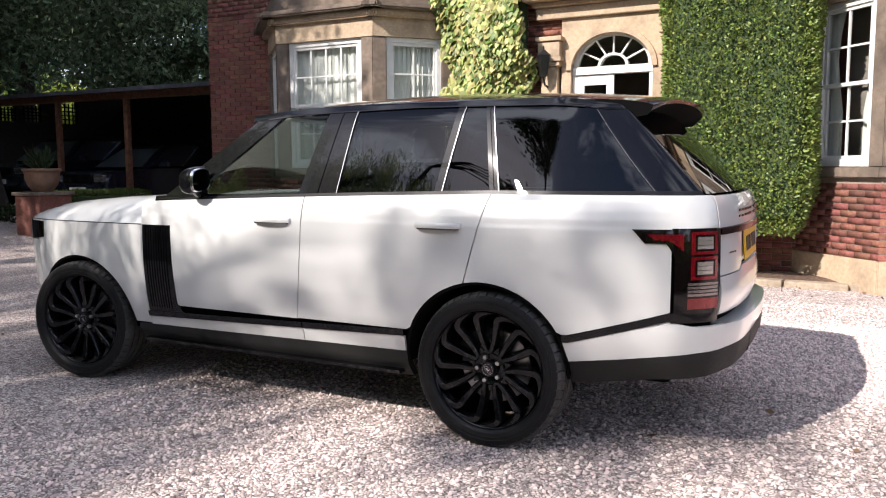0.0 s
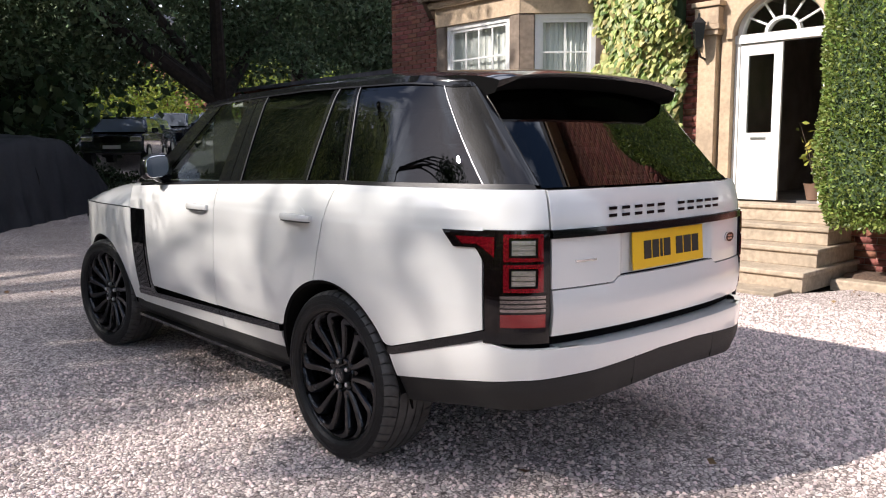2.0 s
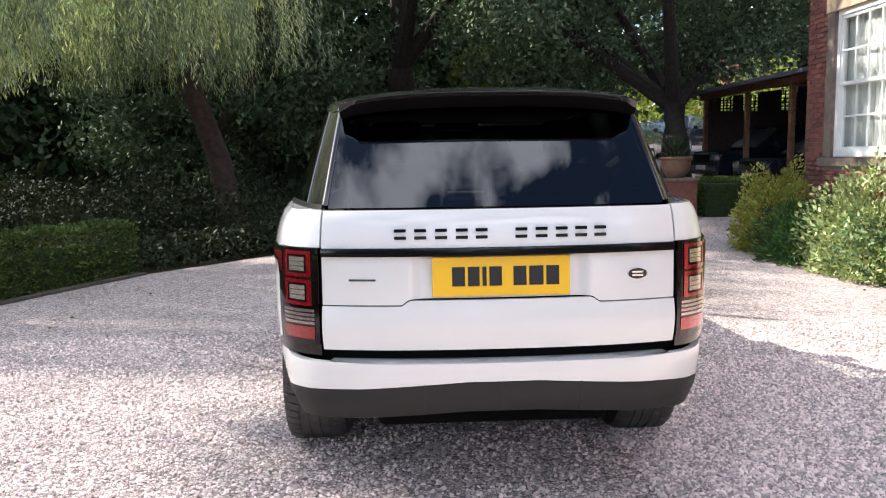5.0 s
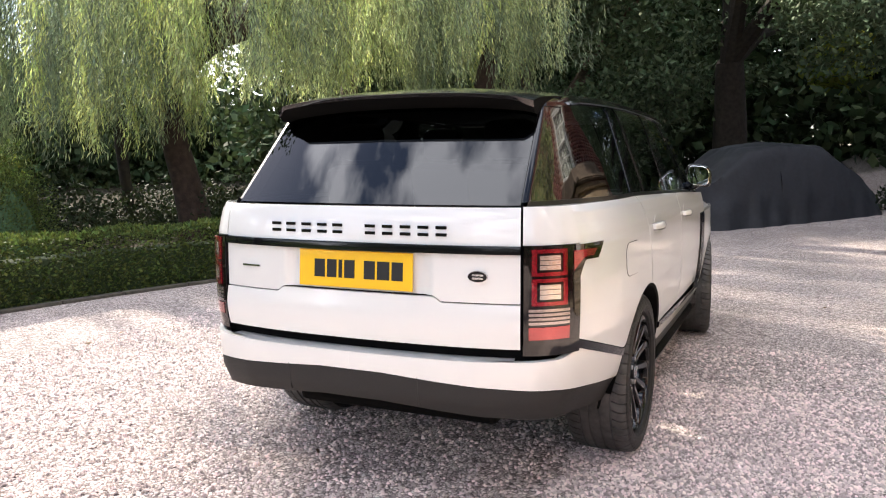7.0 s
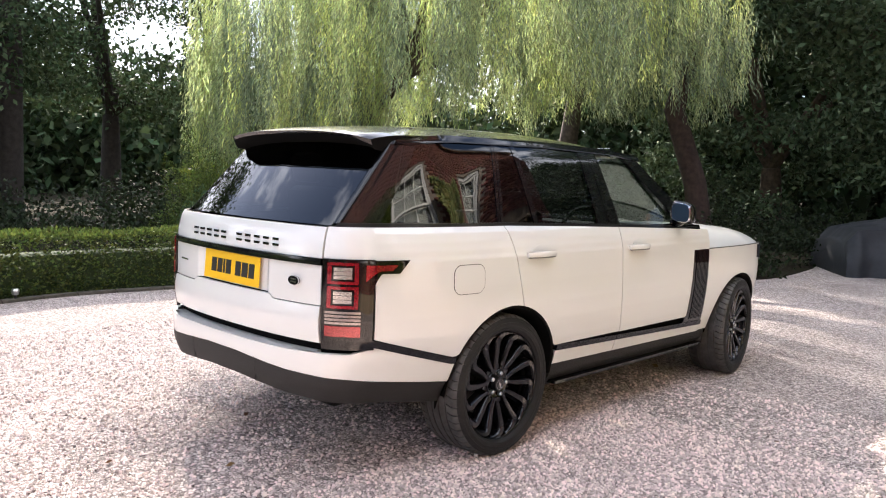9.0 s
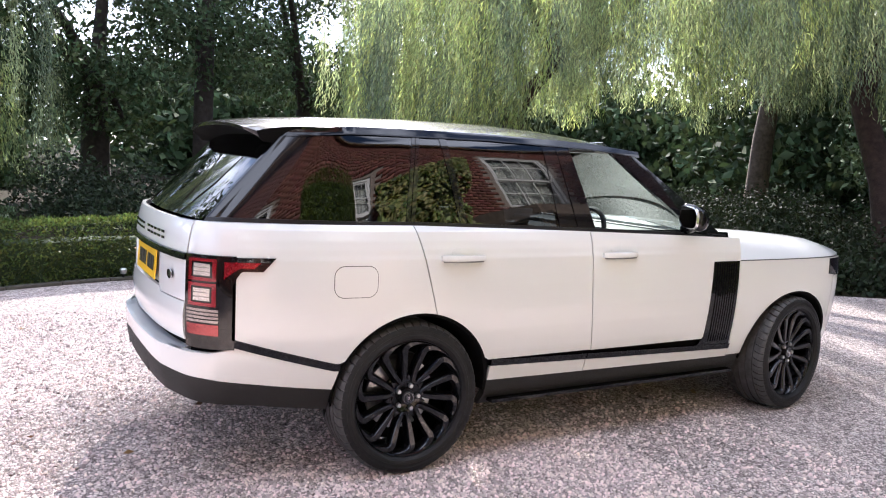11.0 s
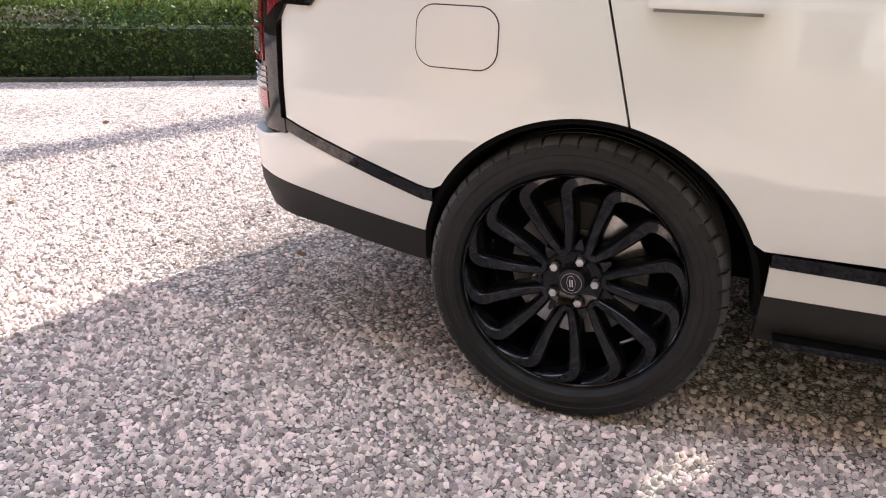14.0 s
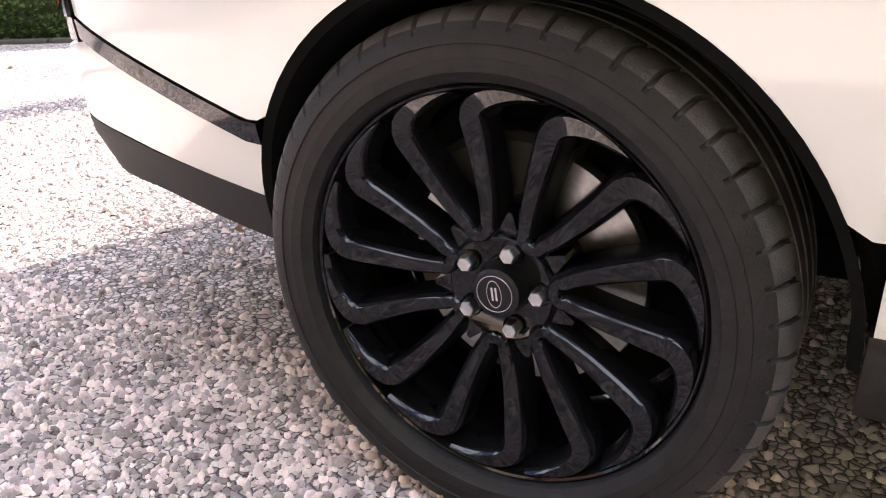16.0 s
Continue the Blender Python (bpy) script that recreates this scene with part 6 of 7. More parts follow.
# ---- hedges, trees and shrubs ----
def curtain_tree(name, centre, radius, top, skirts, strands, seed, trunk, mat=WILLOW, bark=BARK_RED, sway=(0, 0), label="weeping willow with long hanging pale green fronds"):
    """A weeping willow: leaning trunk, arching limbs, thousands of hanging fronds of narrow leaves."""
    rng = np.random.default_rng(seed)
    cx, cy = centre
    tree = thing(name, label, "tree", (*trunk, float(ground_height(*trunk))))
    tx, ty = trunk
    org = Vector((tx, ty, 0))
    bm = bmesh.new()
    lean = Vector((cx - tx, cy - ty, 0))
    bow = Vector((*sway, 0))
    tube([Vector((0, 0, -0.2)), Vector((0, 0, 0.4)) + lean * 0.03, lean * 0.06 + bow * 0.35 + Vector((0, 0, 1.2)), lean * 0.12 + bow * 0.8 + Vector((0, 0, 1.9)), lean * 0.25 + bow * 1.2 + Vector((0, 0, 2.7)), lean * 0.6 + bow * 0.8 + Vector((0, 0, 3.7)), lean + Vector((0, 0, top * 0.62))], [0.44, 0.30, 0.25, 0.24, 0.23, 0.2, 0.15], 14, bm)
    part("trunk", bm, bark, tree, "rough bark trunk", smooth=True)
    for k in range(9):
        a = 2 * math.pi * k / 9 + rng.uniform(-0.3, 0.3)
        r = radius * rng.uniform(0.6, 0.9)
        s = lean * 0.6 + bow * 0.8 + Vector((0, 0, 3.6))
        e = lean + Vector((r * math.cos(a), r * math.sin(a), top * rng.uniform(0.75, 0.95)))
        m = (s + e) / 2 + Vector((0, 0, 1.0))
        part("limb", tube([s, m, e], [0.16, 0.10, 0.04], 8), BARK, tree, smooth=True)
    # Clusters take the mid, sunlit or shaded leaf colour at random.
    kinds = {"crown": (mat, [], []), "young_fronds": (WILLOW_LIT, [], []), "inner_fronds": (WILLOW_SHADED, [], [])}
    per = 20
    for k in range(strands // per):
        ca = rng.uniform(0, 2 * np.pi)
        cr = radius * np.sqrt(rng.uniform(0.10, 1.0)) * (1 + 0.09 * np.sin(5 * ca + seed) + 0.06 * np.sin(11 * ca))
        top_h = top * (1 - 0.42 * min(1.05, cr / radius) ** 2.4) + rng.normal(0, 0.4)
        cut = skirts(ca, cr / radius) + abs(rng.normal(0, 0.75)) + 0.25 * np.sin(ca * 9)
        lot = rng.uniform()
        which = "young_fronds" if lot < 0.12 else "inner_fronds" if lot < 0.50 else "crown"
        if which == "young_fronds" and rng.uniform() < 0.6:
            top_h = cut + rng.uniform(0.8, 1.8)
        for m in range(per):
            a, r = ca + rng.normal(0, 0.13) / max(1.0, cr), cr + rng.normal(0, 0.11)
            x, y = cx + r * np.cos(a), cy + r * np.sin(a)
            h, low = top_h + rng.normal(0, 0.25), cut + rng.exponential(0.4)
            if low > h - 0.4:
                continue
            n = int((h - low) / 0.060)
            t = np.arange(n) / max(1, n)
            sway = rng.normal(0, 0.05, 2)
            pinch = 1 - 0.55 * t
            px = cx + cr * np.cos(ca) + (x - cx - cr * np.cos(ca)) * pinch + sway[0] * t * 3 * t + rng.normal(0, 0.014, n) + 0.03 * np.sin(t * 9 + k)
            py = cy + cr * np.sin(ca) + (y - cy - cr * np.sin(ca)) * pinch + sway[1] * t * 3 * t + rng.normal(0, 0.014, n) + 0.03 * np.cos(t * 8 + k)
            kinds[which][1].append(np.stack([px, py, h - (h - low) * t], axis=1))
            kinds[which][2].append(np.tile([np.cos(a) * 0.2, np.sin(a) * 0.2, -1.0], (n, 1)))
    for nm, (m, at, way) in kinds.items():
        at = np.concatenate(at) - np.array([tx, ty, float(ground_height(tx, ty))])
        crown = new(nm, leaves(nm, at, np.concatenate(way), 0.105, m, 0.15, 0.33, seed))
        crown.parent = tree
    return tree


def leafy_tree(name, label, base, trunk_h, trunk_r, crown_at, radii, clumps, per, size, mat, seed, bark=BARK, forks=5, spread=0.55, category="tree", bow=(0, 0)):
    """A tree of trunk, limbs and a crown of leaf clumps with gaps."""
    rng = np.random.default_rng(seed)
    z0 = float(ground_height(*base))
    tree = thing(name, label, category, (*base, z0))
    c = Vector(crown_at) - Vector((*base, z0))
    part("trunk", tube([(0, 0, -0.2), (0, 0, 0.4), (c.x * 0.04 + bow[0] * 0.3, c.y * 0.04 + bow[1] * 0.3, trunk_h * 0.3), (c.x * 0.1 + bow[0], c.y * 0.1 + bow[1], trunk_h * 0.6), (c.x * 0.3 + bow[0] * 0.8, c.y * 0.3 + bow[1] * 0.8, trunk_h)], [trunk_r * 1.35, trunk_r, trunk_r * 0.92, trunk_r * 0.85, trunk_r * 0.7], 12), bark, tree, smooth=True)
    cents = []
    while len(cents) < clumps:
        p = rng.uniform(-1, 1, 3)
        d = np.linalg.norm(p)
        if 0.35 < d < 1.0:
            cents.append(p * np.array(radii) + np.array(c))
    for k in range(forks):
        e = Vector(cents[k * len(cents) // max(1, forks)])
        s = Vector((c.x * 0.3 + bow[0] * 0.8, c.y * 0.3 + bow[1] * 0.8, trunk_h))
        part("limb", tube([s, (s + e) / 2 + Vector((0, 0, 0.3)), e], [trunk_r * 0.5, trunk_r * 0.3, trunk_r * 0.1], 8), bark, tree, smooth=True)
    pts = np.concatenate([rng.normal(0, 1, (per, 3)) * np.array([spread, spread, spread * 0.5]) + q for q in cents])
    way = rng.normal(0, 1, pts.shape) + np.array([0, 0, -0.25])
    crown = new("crown", leaves("crown", pts, way, size, mat, 0.5, 0.5, seed))
    crown.parent = tree
    return tree


def clipped(name, label, core_bm, surface, normals, size, mat, seed, category="hedge", jitter=0.55, depth=0.05):
    """A clipped hedge: a solid dark core against see-through, and leaves over its surface."""
    rng = np.random.default_rng(seed)
    th = thing(name, label, category)
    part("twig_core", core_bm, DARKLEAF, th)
    pts = surface + normals * rng.uniform(-depth, 0.012, (len(surface), 1))
    ob = new("foliage", leaves("foliage", pts, normals + np.array([0, 0, 0.25]), size, mat, 0.55, jitter, seed))
    ob.parent = th
    return th


def west_hedge():
    """The low box hedge that curves round the turning place."""
    rng = np.random.default_rng(3)
    wd, ht = 0.62, 0.66
    core = bmesh.new()
    rows, P, N = [], [], []
    pts = HEDGE_PTS
    for i, p in enumerate(pts):
        way = (pts[min(i + 1, len(pts) - 1)] - pts[max(0, i - 1)]).normalized()
        nrm = Vector((way.y, -way.x, 0))
        if nrm.x < 0:
            nrm = -nrm
        rows.append((p, nrm))
    prev = None
    for p, nrm in rows:
        q = p - nrm * 0.12
        ring = [core.verts.new(v) for v in (q - nrm * 0.05, q - nrm * 0.10 + Vector((0, 0, ht - 0.22)), q - nrm * (wd - 0.1) + Vector((0, 0, ht - 0.22)), q - nrm * (wd - 0.1))]
        if prev:
            for j in range(4):
                core.faces.new((prev[j], ring[j], ring[(j + 1) % 4], prev[(j + 1) % 4]))
        else:
            core.faces.new(ring)
        prev = ring
    core.faces.new(prev[::-1])
    P, N = [], []
    for (p, n1), (q, n2) in zip(rows, rows[1:]):
        ln = (q - p).length
        if p.y < -10:
            continue
        for face, dens in (("front", 2700), ("top", 2700), ("back", 400)):
            k = int(ln * (ht if face != "top" else wd) * dens)
            t = rng.uniform(0, 1, k)[:, None]
            base = np.array(p)[None] * (1 - t) + np.array(q)[None] * t
            nn = np.array(n1)[None]
            if face == "front":
                h = rng.uniform(0.0, ht, k)
                o = base - nn * (0.10 + 0.035 * np.sin(base[:, 1:2] * 6) * 0.4)
                o[:, 2] = h
                P.append(o); N.append(np.repeat(nn, k, 0))
            elif face == "top":
                w = rng.uniform(0.10, wd + 0.1, k)[:, None]
                o = base - nn * w
                o[:, 2] = ht + 0.02 * np.sin(o[:, 0] * 5 + o[:, 1] * 3.7) + 0.012 * np.sin(o[:, 1] * 13)
                P.append(o); N.append(np.repeat(np.array([[0, 0, 1.0]]), k, 0))
            else:
                o = base - nn * (wd + 0.1)
                o[:, 2] = rng.uniform(0.2, ht, k)
                P.append(o); N.append(np.repeat(-nn, k, 0))
    # the end towards the trees
    p, n1 = rows[0]
    k = 900
    o = np.array(p)[None] - np.array(n1)[None] * rng.uniform(0.1, wd + 0.1, (k, 1))
    o[:, 2] = rng.uniform(0, ht, k)
    P.append(o); N.append(np.repeat(np.array([[0.2, 1.0, 0.0]]), k, 0))
    clipped("low_hedge", "low clipped box hedge round the gravel turning circle", core, np.concatenate(P), np.concatenate(N), 0.046, HEDGE, 5)
    # stone edging
    edge = thing("drive_edging", "dark stone edging between gravel and hedge", "edging", kind="structure")
    i = 0
    while i < len(rows) - 4:
        a, b = rows[i][0], rows[i + 3][0]
        way = (b - a)
        ln, ang = way.length, math.degrees(math.atan2(way.y, way.x))
        bm = box(0.004, ln - 0.006, -0.05, 0.05, -0.06, 0.035, 0.012)
        e = part("edging_stone", bm, EDGE_STONE, edge)
        e.matrix_basis = pose(a.x, a.y, 0, 0, 0, ang)
        i += 3


def column_topiary():
    """The tall clipped evergreen beside the door."""
    rng = np.random.default_rng(8)
    x0, x1, y0, y1, z0, z1 = 4.92, 5.84, -1.21, 0.44, 0.62, 5.3
    core = bmesh.new()
    block(core, x0 + 0.1, x1 - 0.1, y0 + 0.1, y1 - 0.1, z0 + 0.15, z1 - 0.1, 0.12)
    n = 72000
    a = rng.uniform(0, 2 * np.pi, n)
    z = rng.uniform(z0, z1, n)
    e = 4.2
    ca, sa = np.cos(a), np.sin(a)
    rr = (np.abs(ca) ** e + np.abs(sa) ** e) ** (-1 / e)
    tuck = np.clip((z - z0) / 0.5, 0, 1) ** 0.5
    swell = (0.80 + 0.20 * tuck) * (1 + 0.025 * np.sin(z * 3.1 + 2 * a) + 0.015 * np.sin(z * 7 + 5 * a))
    px, py = (x0 + x1) / 2 + (x1 - x0) / 2 * rr * ca * swell, (y0 + y1) / 2 + (y1 - y0) / 2 * rr * sa * swell
    P = np.stack([px, py, z], axis=1)
    N = np.stack([np.sign(ca) * np.abs(ca) ** 3, np.sign(sa) * np.abs(sa) ** 3, 0 * a], axis=1) + 1e-3
    k = 3000
    bx = in_boxes(rng, k, x0 + 0.1, x1 - 0.1, y0 + 0.15, y1 - 0.15, z0 - 0.02, z0 + 0.10)
    P, N = np.concatenate([P, bx]), np.concatenate([N, np.repeat([[0, 0, -1.0]], k, 0)])
    t = clipped("topiary_column", "tall clipped evergreen column beside the front door", core, P, N, 0.042, TOPIARY, 9, "topiary", 0.75, 0.09)
    part("stem", tube([(5.2, -0.4, 0), (5.22, -0.38, 0.4), (5.25, -0.4, 0.85)], [0.05, 0.045, 0.04], 8), BARK, t, smooth=True)


def wall_ivy():
    """Broad-leaved yellow-green climber on the wall between bay and door."""
    rng = np.random.default_rng(12)
    n = 13500
    y, z = rng.uniform(1.95, 3.72, n), rng.uniform(0.75, 5.5, n)
    edge = 0.10 * np.sin(z * 4.0) + 0.06 * np.sin(z * 11)
    ok = (y > 2.36 + edge * 0.7 - 0.45 * np.clip((z - 3.75) / 0.5, 0, 1)) & (y < 3.66 + edge)
    y, z = y[ok], z[ok]
    bulge = 0.16 * np.sin(y * 3.3 + z * 1.7) + 0.12 * np.sin(z * 4.1 - y * 2.0)
    x = 5.78 - 0.10 * rng.uniform(0, 1, len(y)) - np.clip(bulge, -0.1, 0.2) - 0.12 * np.clip((z - 2.5) / 2, 0, 1)
    vine = thing("wall_climber", "large-leaved yellow-green climbing ivy on the house wall", "climbing plant")
    # One flat dark slab behind the leaves, so the wall stays covered.
    core = bmesh.new()
    block(core, 5.86, 5.985, 2.45, 3.56, 0.7, 5.4, 0.03)
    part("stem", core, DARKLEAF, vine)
    way = np.stack([-0.55 + 0 * y, 0 * y, -1.0 + 0 * y], axis=1)
    a = np.stack([x, y, z], axis=1)
    lit = rng.uniform(0, 1, len(y)) < 0.72
    for nm, m, mat in (("leaves", lit, IVY), ("green_leaves", ~lit, SHRUB)):
        ob = new(nm, lobed_leaves(nm, a[m], way[m], np.tile([-1.0, 0.0, 0.45], (int(m.sum()), 1)), 0.105, mat, 13))
        ob.parent = vine


def shrub(name, label, at, radii, n, size, mat, seed, category="shrub", wide=0.5, flowers=0):
    rng = np.random.default_rng(seed)
    z0 = float(ground_height(at[0], at[1]))
    th = thing(name, label, category, (at[0], at[1], z0))
    p = rng.normal(0, 1, (n, 3))
    p /= np.linalg.norm(p, axis=1, keepdims=True)
    p[:, 2] = np.abs(p[:, 2]) * 1.0
    lump = 1 + 0.16 * np.sin(p[:, :1] * 7 + seed) + 0.14 * np.sin(p[:, 1:2] * 8 + 2 * p[:, 2:3] * 5)
    pts = p * lump * rng.uniform(0.72, 1.02, (n, 1)) * np.array(radii)
    pts[:, 2] = np.abs(pts[:, 2]) + 0.02
    low = rng.uniform(0, 1, n) < 0.25
    pts[low, 2] *= rng.uniform(0, 1, low.sum())
    ob = new("foliage", leaves("foliage", pts, p + [0, 0, 0.3], size, mat, wide, 0.6, seed))
    ob.parent = th
    # Solid dark core, so nothing shows through between the leaves.
    core = bmesh.new()
    bmesh.ops.create_icosphere(core, subdivisions=2, radius=0.72)
    for v in core.verts:
        v.co = Vector((v.co.x * radii[0], v.co.y * radii[1], max(0.0, v.co.z) * radii[2]))
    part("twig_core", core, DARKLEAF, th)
    for k in range(flowers):
        q = pts[rng.integers(0, n)]
        bm = bmesh.new()
        bmesh.ops.create_icosphere(bm, subdivisions=1, radius=0.045, matrix=Matrix.Translation(Vector(q) * 1.02))
        part("rose", bm, PETAL, th, "pink rose")
    return th


west_hedge()
def block_hedge(name, label, corners, ht, seed, leaf=HEDGE):
    """A clipped hedge round a straight box of the plan."""
    rng = np.random.default_rng(seed)
    (x0, y0), (x1, y1) = corners
    z0 = float(ground_height((x0 + x1) / 2, (y0 + y1) / 2))
    core = bmesh.new()
    block(core, x0 + 0.08, x1 - 0.08, y0 + 0.08, y1 - 0.08, z0 - 0.1, z0 + ht - 0.08, 0.05)
    P, N = [], []
    for nrm, area in (((0, -1, 0), (x1 - x0) * ht), ((-1, 0, 0), (y1 - y0) * ht), ((1, 0, 0), (y1 - y0) * ht), ((0, 0, 1), (x1 - x0) * (y1 - y0))):
        p = in_boxes(rng, int(area * 1900), x0, x1, y0, y1, z0, z0 + ht)
        for ax in range(3):
            if nrm[ax]:
                p[:, ax] = (((x0, x1), (y0, y1), (z0, z0 + ht))[ax][0 if nrm[ax] < 0 else 1]) + 0.02 * np.sin(p[:, 0] * 5 + p[:, 1] * 4)
        P.append(p)
        N.append(np.repeat([nrm], len(p), 0).astype(float))
    clipped(name, label, core, np.concatenate(P), np.concatenate(N), 0.045, leaf, seed)


block_hedge("low_hedge", "second low clipped hedge beside the lawn", ((-10.0, -10.5), (-9.3, -1.5)), 0.44, 62, DARKLEAF)
block_hedge("low_hedge", "low dark clipped hedge between urn and house", ((5.5, 11.2), (7.3, 12.0)), 0.72, 61)
column_topiary()
wall_ivy()
# big willow west of the car: its fronds hang low to the south-west and high towards the drive
curtain_tree("willow_tree", (-7.45, 8.75), 5.75, 6.6, lambda a, r: 2.55 - 1.35 * max(0.0, math.cos(a + 2.0)) ** 1.5 + (0.5 * (1 - r)), 8000, 21, (-8.6, 7.4), sway=(-0.5, -0.35))
curtain_tree("willow_tree", (-14.6, -4.6), 4.2, 7.5, lambda a, r: 0.75 + 0.3 * math.sin(3 * a), 1900, 22, (-12.2, -3.85), bark=BARK_DARK)
leafy_tree("lawn_tree", "broad dark-trunked tree between hedge and lawn", (-10.6, -8.5), 4.4, 0.48, (-10.6, -8.5, 7.5), (3.2, 3.2, 2.4), 40, 300, 0.2, DARKLEAF, 46, BARK_DARK)
leafy_tree("lawn_tree", "slim dark-trunked tree between hedge and lawn", (-11.5, -6.5), 4.4, 0.15, (-11.5, -6.5, 6.5), (2.0, 2.0, 1.8), 24, 300, 0.2, DARKLEAF, 47, BARK_DARK)
leafy_tree("cedar_tree", "large dark cedar with heavy drooping branches", (-0.4, 21.0), 4.0, 0.55, (-0.6, 20.0, 8.6), (8.0, 6.0, 5.4), 95, 430, 0.21, YEW, 31, BARK_DARK)
leafy_tree("pine_tree", "tall dark evergreen with leaning reddish trunk", (-3.95, 12.2), 5.0, 0.25, (-2.4, 12.0, 9.4), (4.4, 3.0, 3.4), 115, 420, 0.19, YEW, 36, BARK_RED, bow=(-0.85, -0.16))
leafy_tree("yew_tree", "dark many-stemmed yew beside the parking place", (6.25, 15.0), 2.2, 0.40, (6.9, 17.6, 7.4), (7.2, 6.0, 4.4), 150, 440, 0.165, YEW, 32, BARK_DARK)
leafy_tree("dark_tree", "dark broad-leaved tree at the lawn's edge", (-18.0, 0.5), 3.0, 0.40, (-18.0, 0.5, 5.8), (4.4, 4.2, 4.0), 90, 400, 0.16, DARKLEAF, 33, BARK_DARK)
leafy_tree("dark_tree", "dark broad-leaved tree at the lawn's edge", (-13.0, 19.8), 4.4, 0.38, (-11.0, 18.6, 8.6), (4.4, 4.0, 4.4), 84, 380, 0.2, DARKLEAF, 34)
leafy_tree("dark_tree", "dark broad-leaved tree behind the covered car", (-6.5, 22.0), 2.0, 0.4, (-6.5, 21.5, 5.2), (5.0, 3.5, 4.8), 80, 360, 0.2, YEW, 35)
leafy_tree("dark_tree", "tall dark tree behind the timber shelter", (15.0, 26.0), 4.5, 0.4, (14.6, 24.0, 9.6), (8.0, 3.6, 4.2), 90, 420, 0.27, YEW, 37, BARK_DARK)
leafy_tree("dark_tree", "dark tree beyond the house corner", (19.5, 22.5), 1.5, 0.35, (19.0, 22.5, 6.6), (4.2, 3.6, 5.4), 56, 400, 0.28, YEW, 40, BARK_DARK)
leafy_tree("dark_tree", "low dark spreading tree across the lawn", (-27.0, -8.0), 2.0, 0.35, (-27.0, -8.0, 4.6), (4.5, 6.5, 2.9), 80, 330, 0.27, DARKLEAF, 49, BARK_DARK)
# Added pine with its crown out of view, placed sunward to dapple the flank.
leafy_tree("garden_pine", "tall slim pine added to shade the car, with bare trunk and tiered top", (-11.2, 8.4), 9.4, 0.12, (-14.6, 5.45, 11.5), (0.75, 0.8, 1.2), 9, 130, 0.15, YEW, 38, BARK_DARK, forks=8, spread=0.25)
leafy_tree("dark_tree", "dark round tree behind the willow", (-22.0, 7.5), 3.0, 0.35, (-22.0, 7.5, 7.6), (4.4, 4.4, 4.8), 84, 400, 0.16, DARKLEAF, 39, BARK_DARK)
leafy_tree("tall_pine", "tall dark pine towering over the garden's far side", (-16.6, 2.9), 14.5, 0.26, (-16.4, 3.7, 18.4), (2.2, 2.4, 2.2), 34, 300, 0.2, YEW, 51, BARK_DARK, forks=14, spread=0.42)
shrub("clipped_conifer", "small clipped conical evergreen behind the hedge", (-7.3, 2.7), (0.60, 0.60, 1.72), 17000, 0.038, HEDGE, 41, "topiary")
shrub("round_shrub", "low rounded dark evergreen shrub behind the hedge", (-8.1, -8.7), (0.95, 0.95, 0.62), 4500, 0.06, SHRUB, 48)
shrub("broad_shrub", "broad dark evergreen shrub at the lawn's far edge", (-25.0, -2.7), (2.0, 2.2, 2.5), 5000, 0.2, DARKLEAF, 50)
shrub("rose_bush", "rounded green rose bush with pink blooms beside the steps", (5.15, 3.12), (0.70, 1.0, 1.34), 17000, 0.058, SHRUB, 42, wide=0.62, flowers=5)
shrub("golden_shrub", "upright yellow-green shrub at the house corner", (5.0, 7.1), (0.56, 0.6, 1.12), 11000, 0.062, GOLDLEAF, 43)
shrub("fern_clump", "leafy green ferns in the border", (4.95, 5.9), (0.66, 0.62, 0.78), 4500, 0.11, FERN, 44, wide=0.2)
shrub("variegated_shrub", "variegated pale green shrub under the bay", (5.0, 4.75), (0.55, 0.95, 1.22), 8500, 0.07, VARIEGATED, 45)


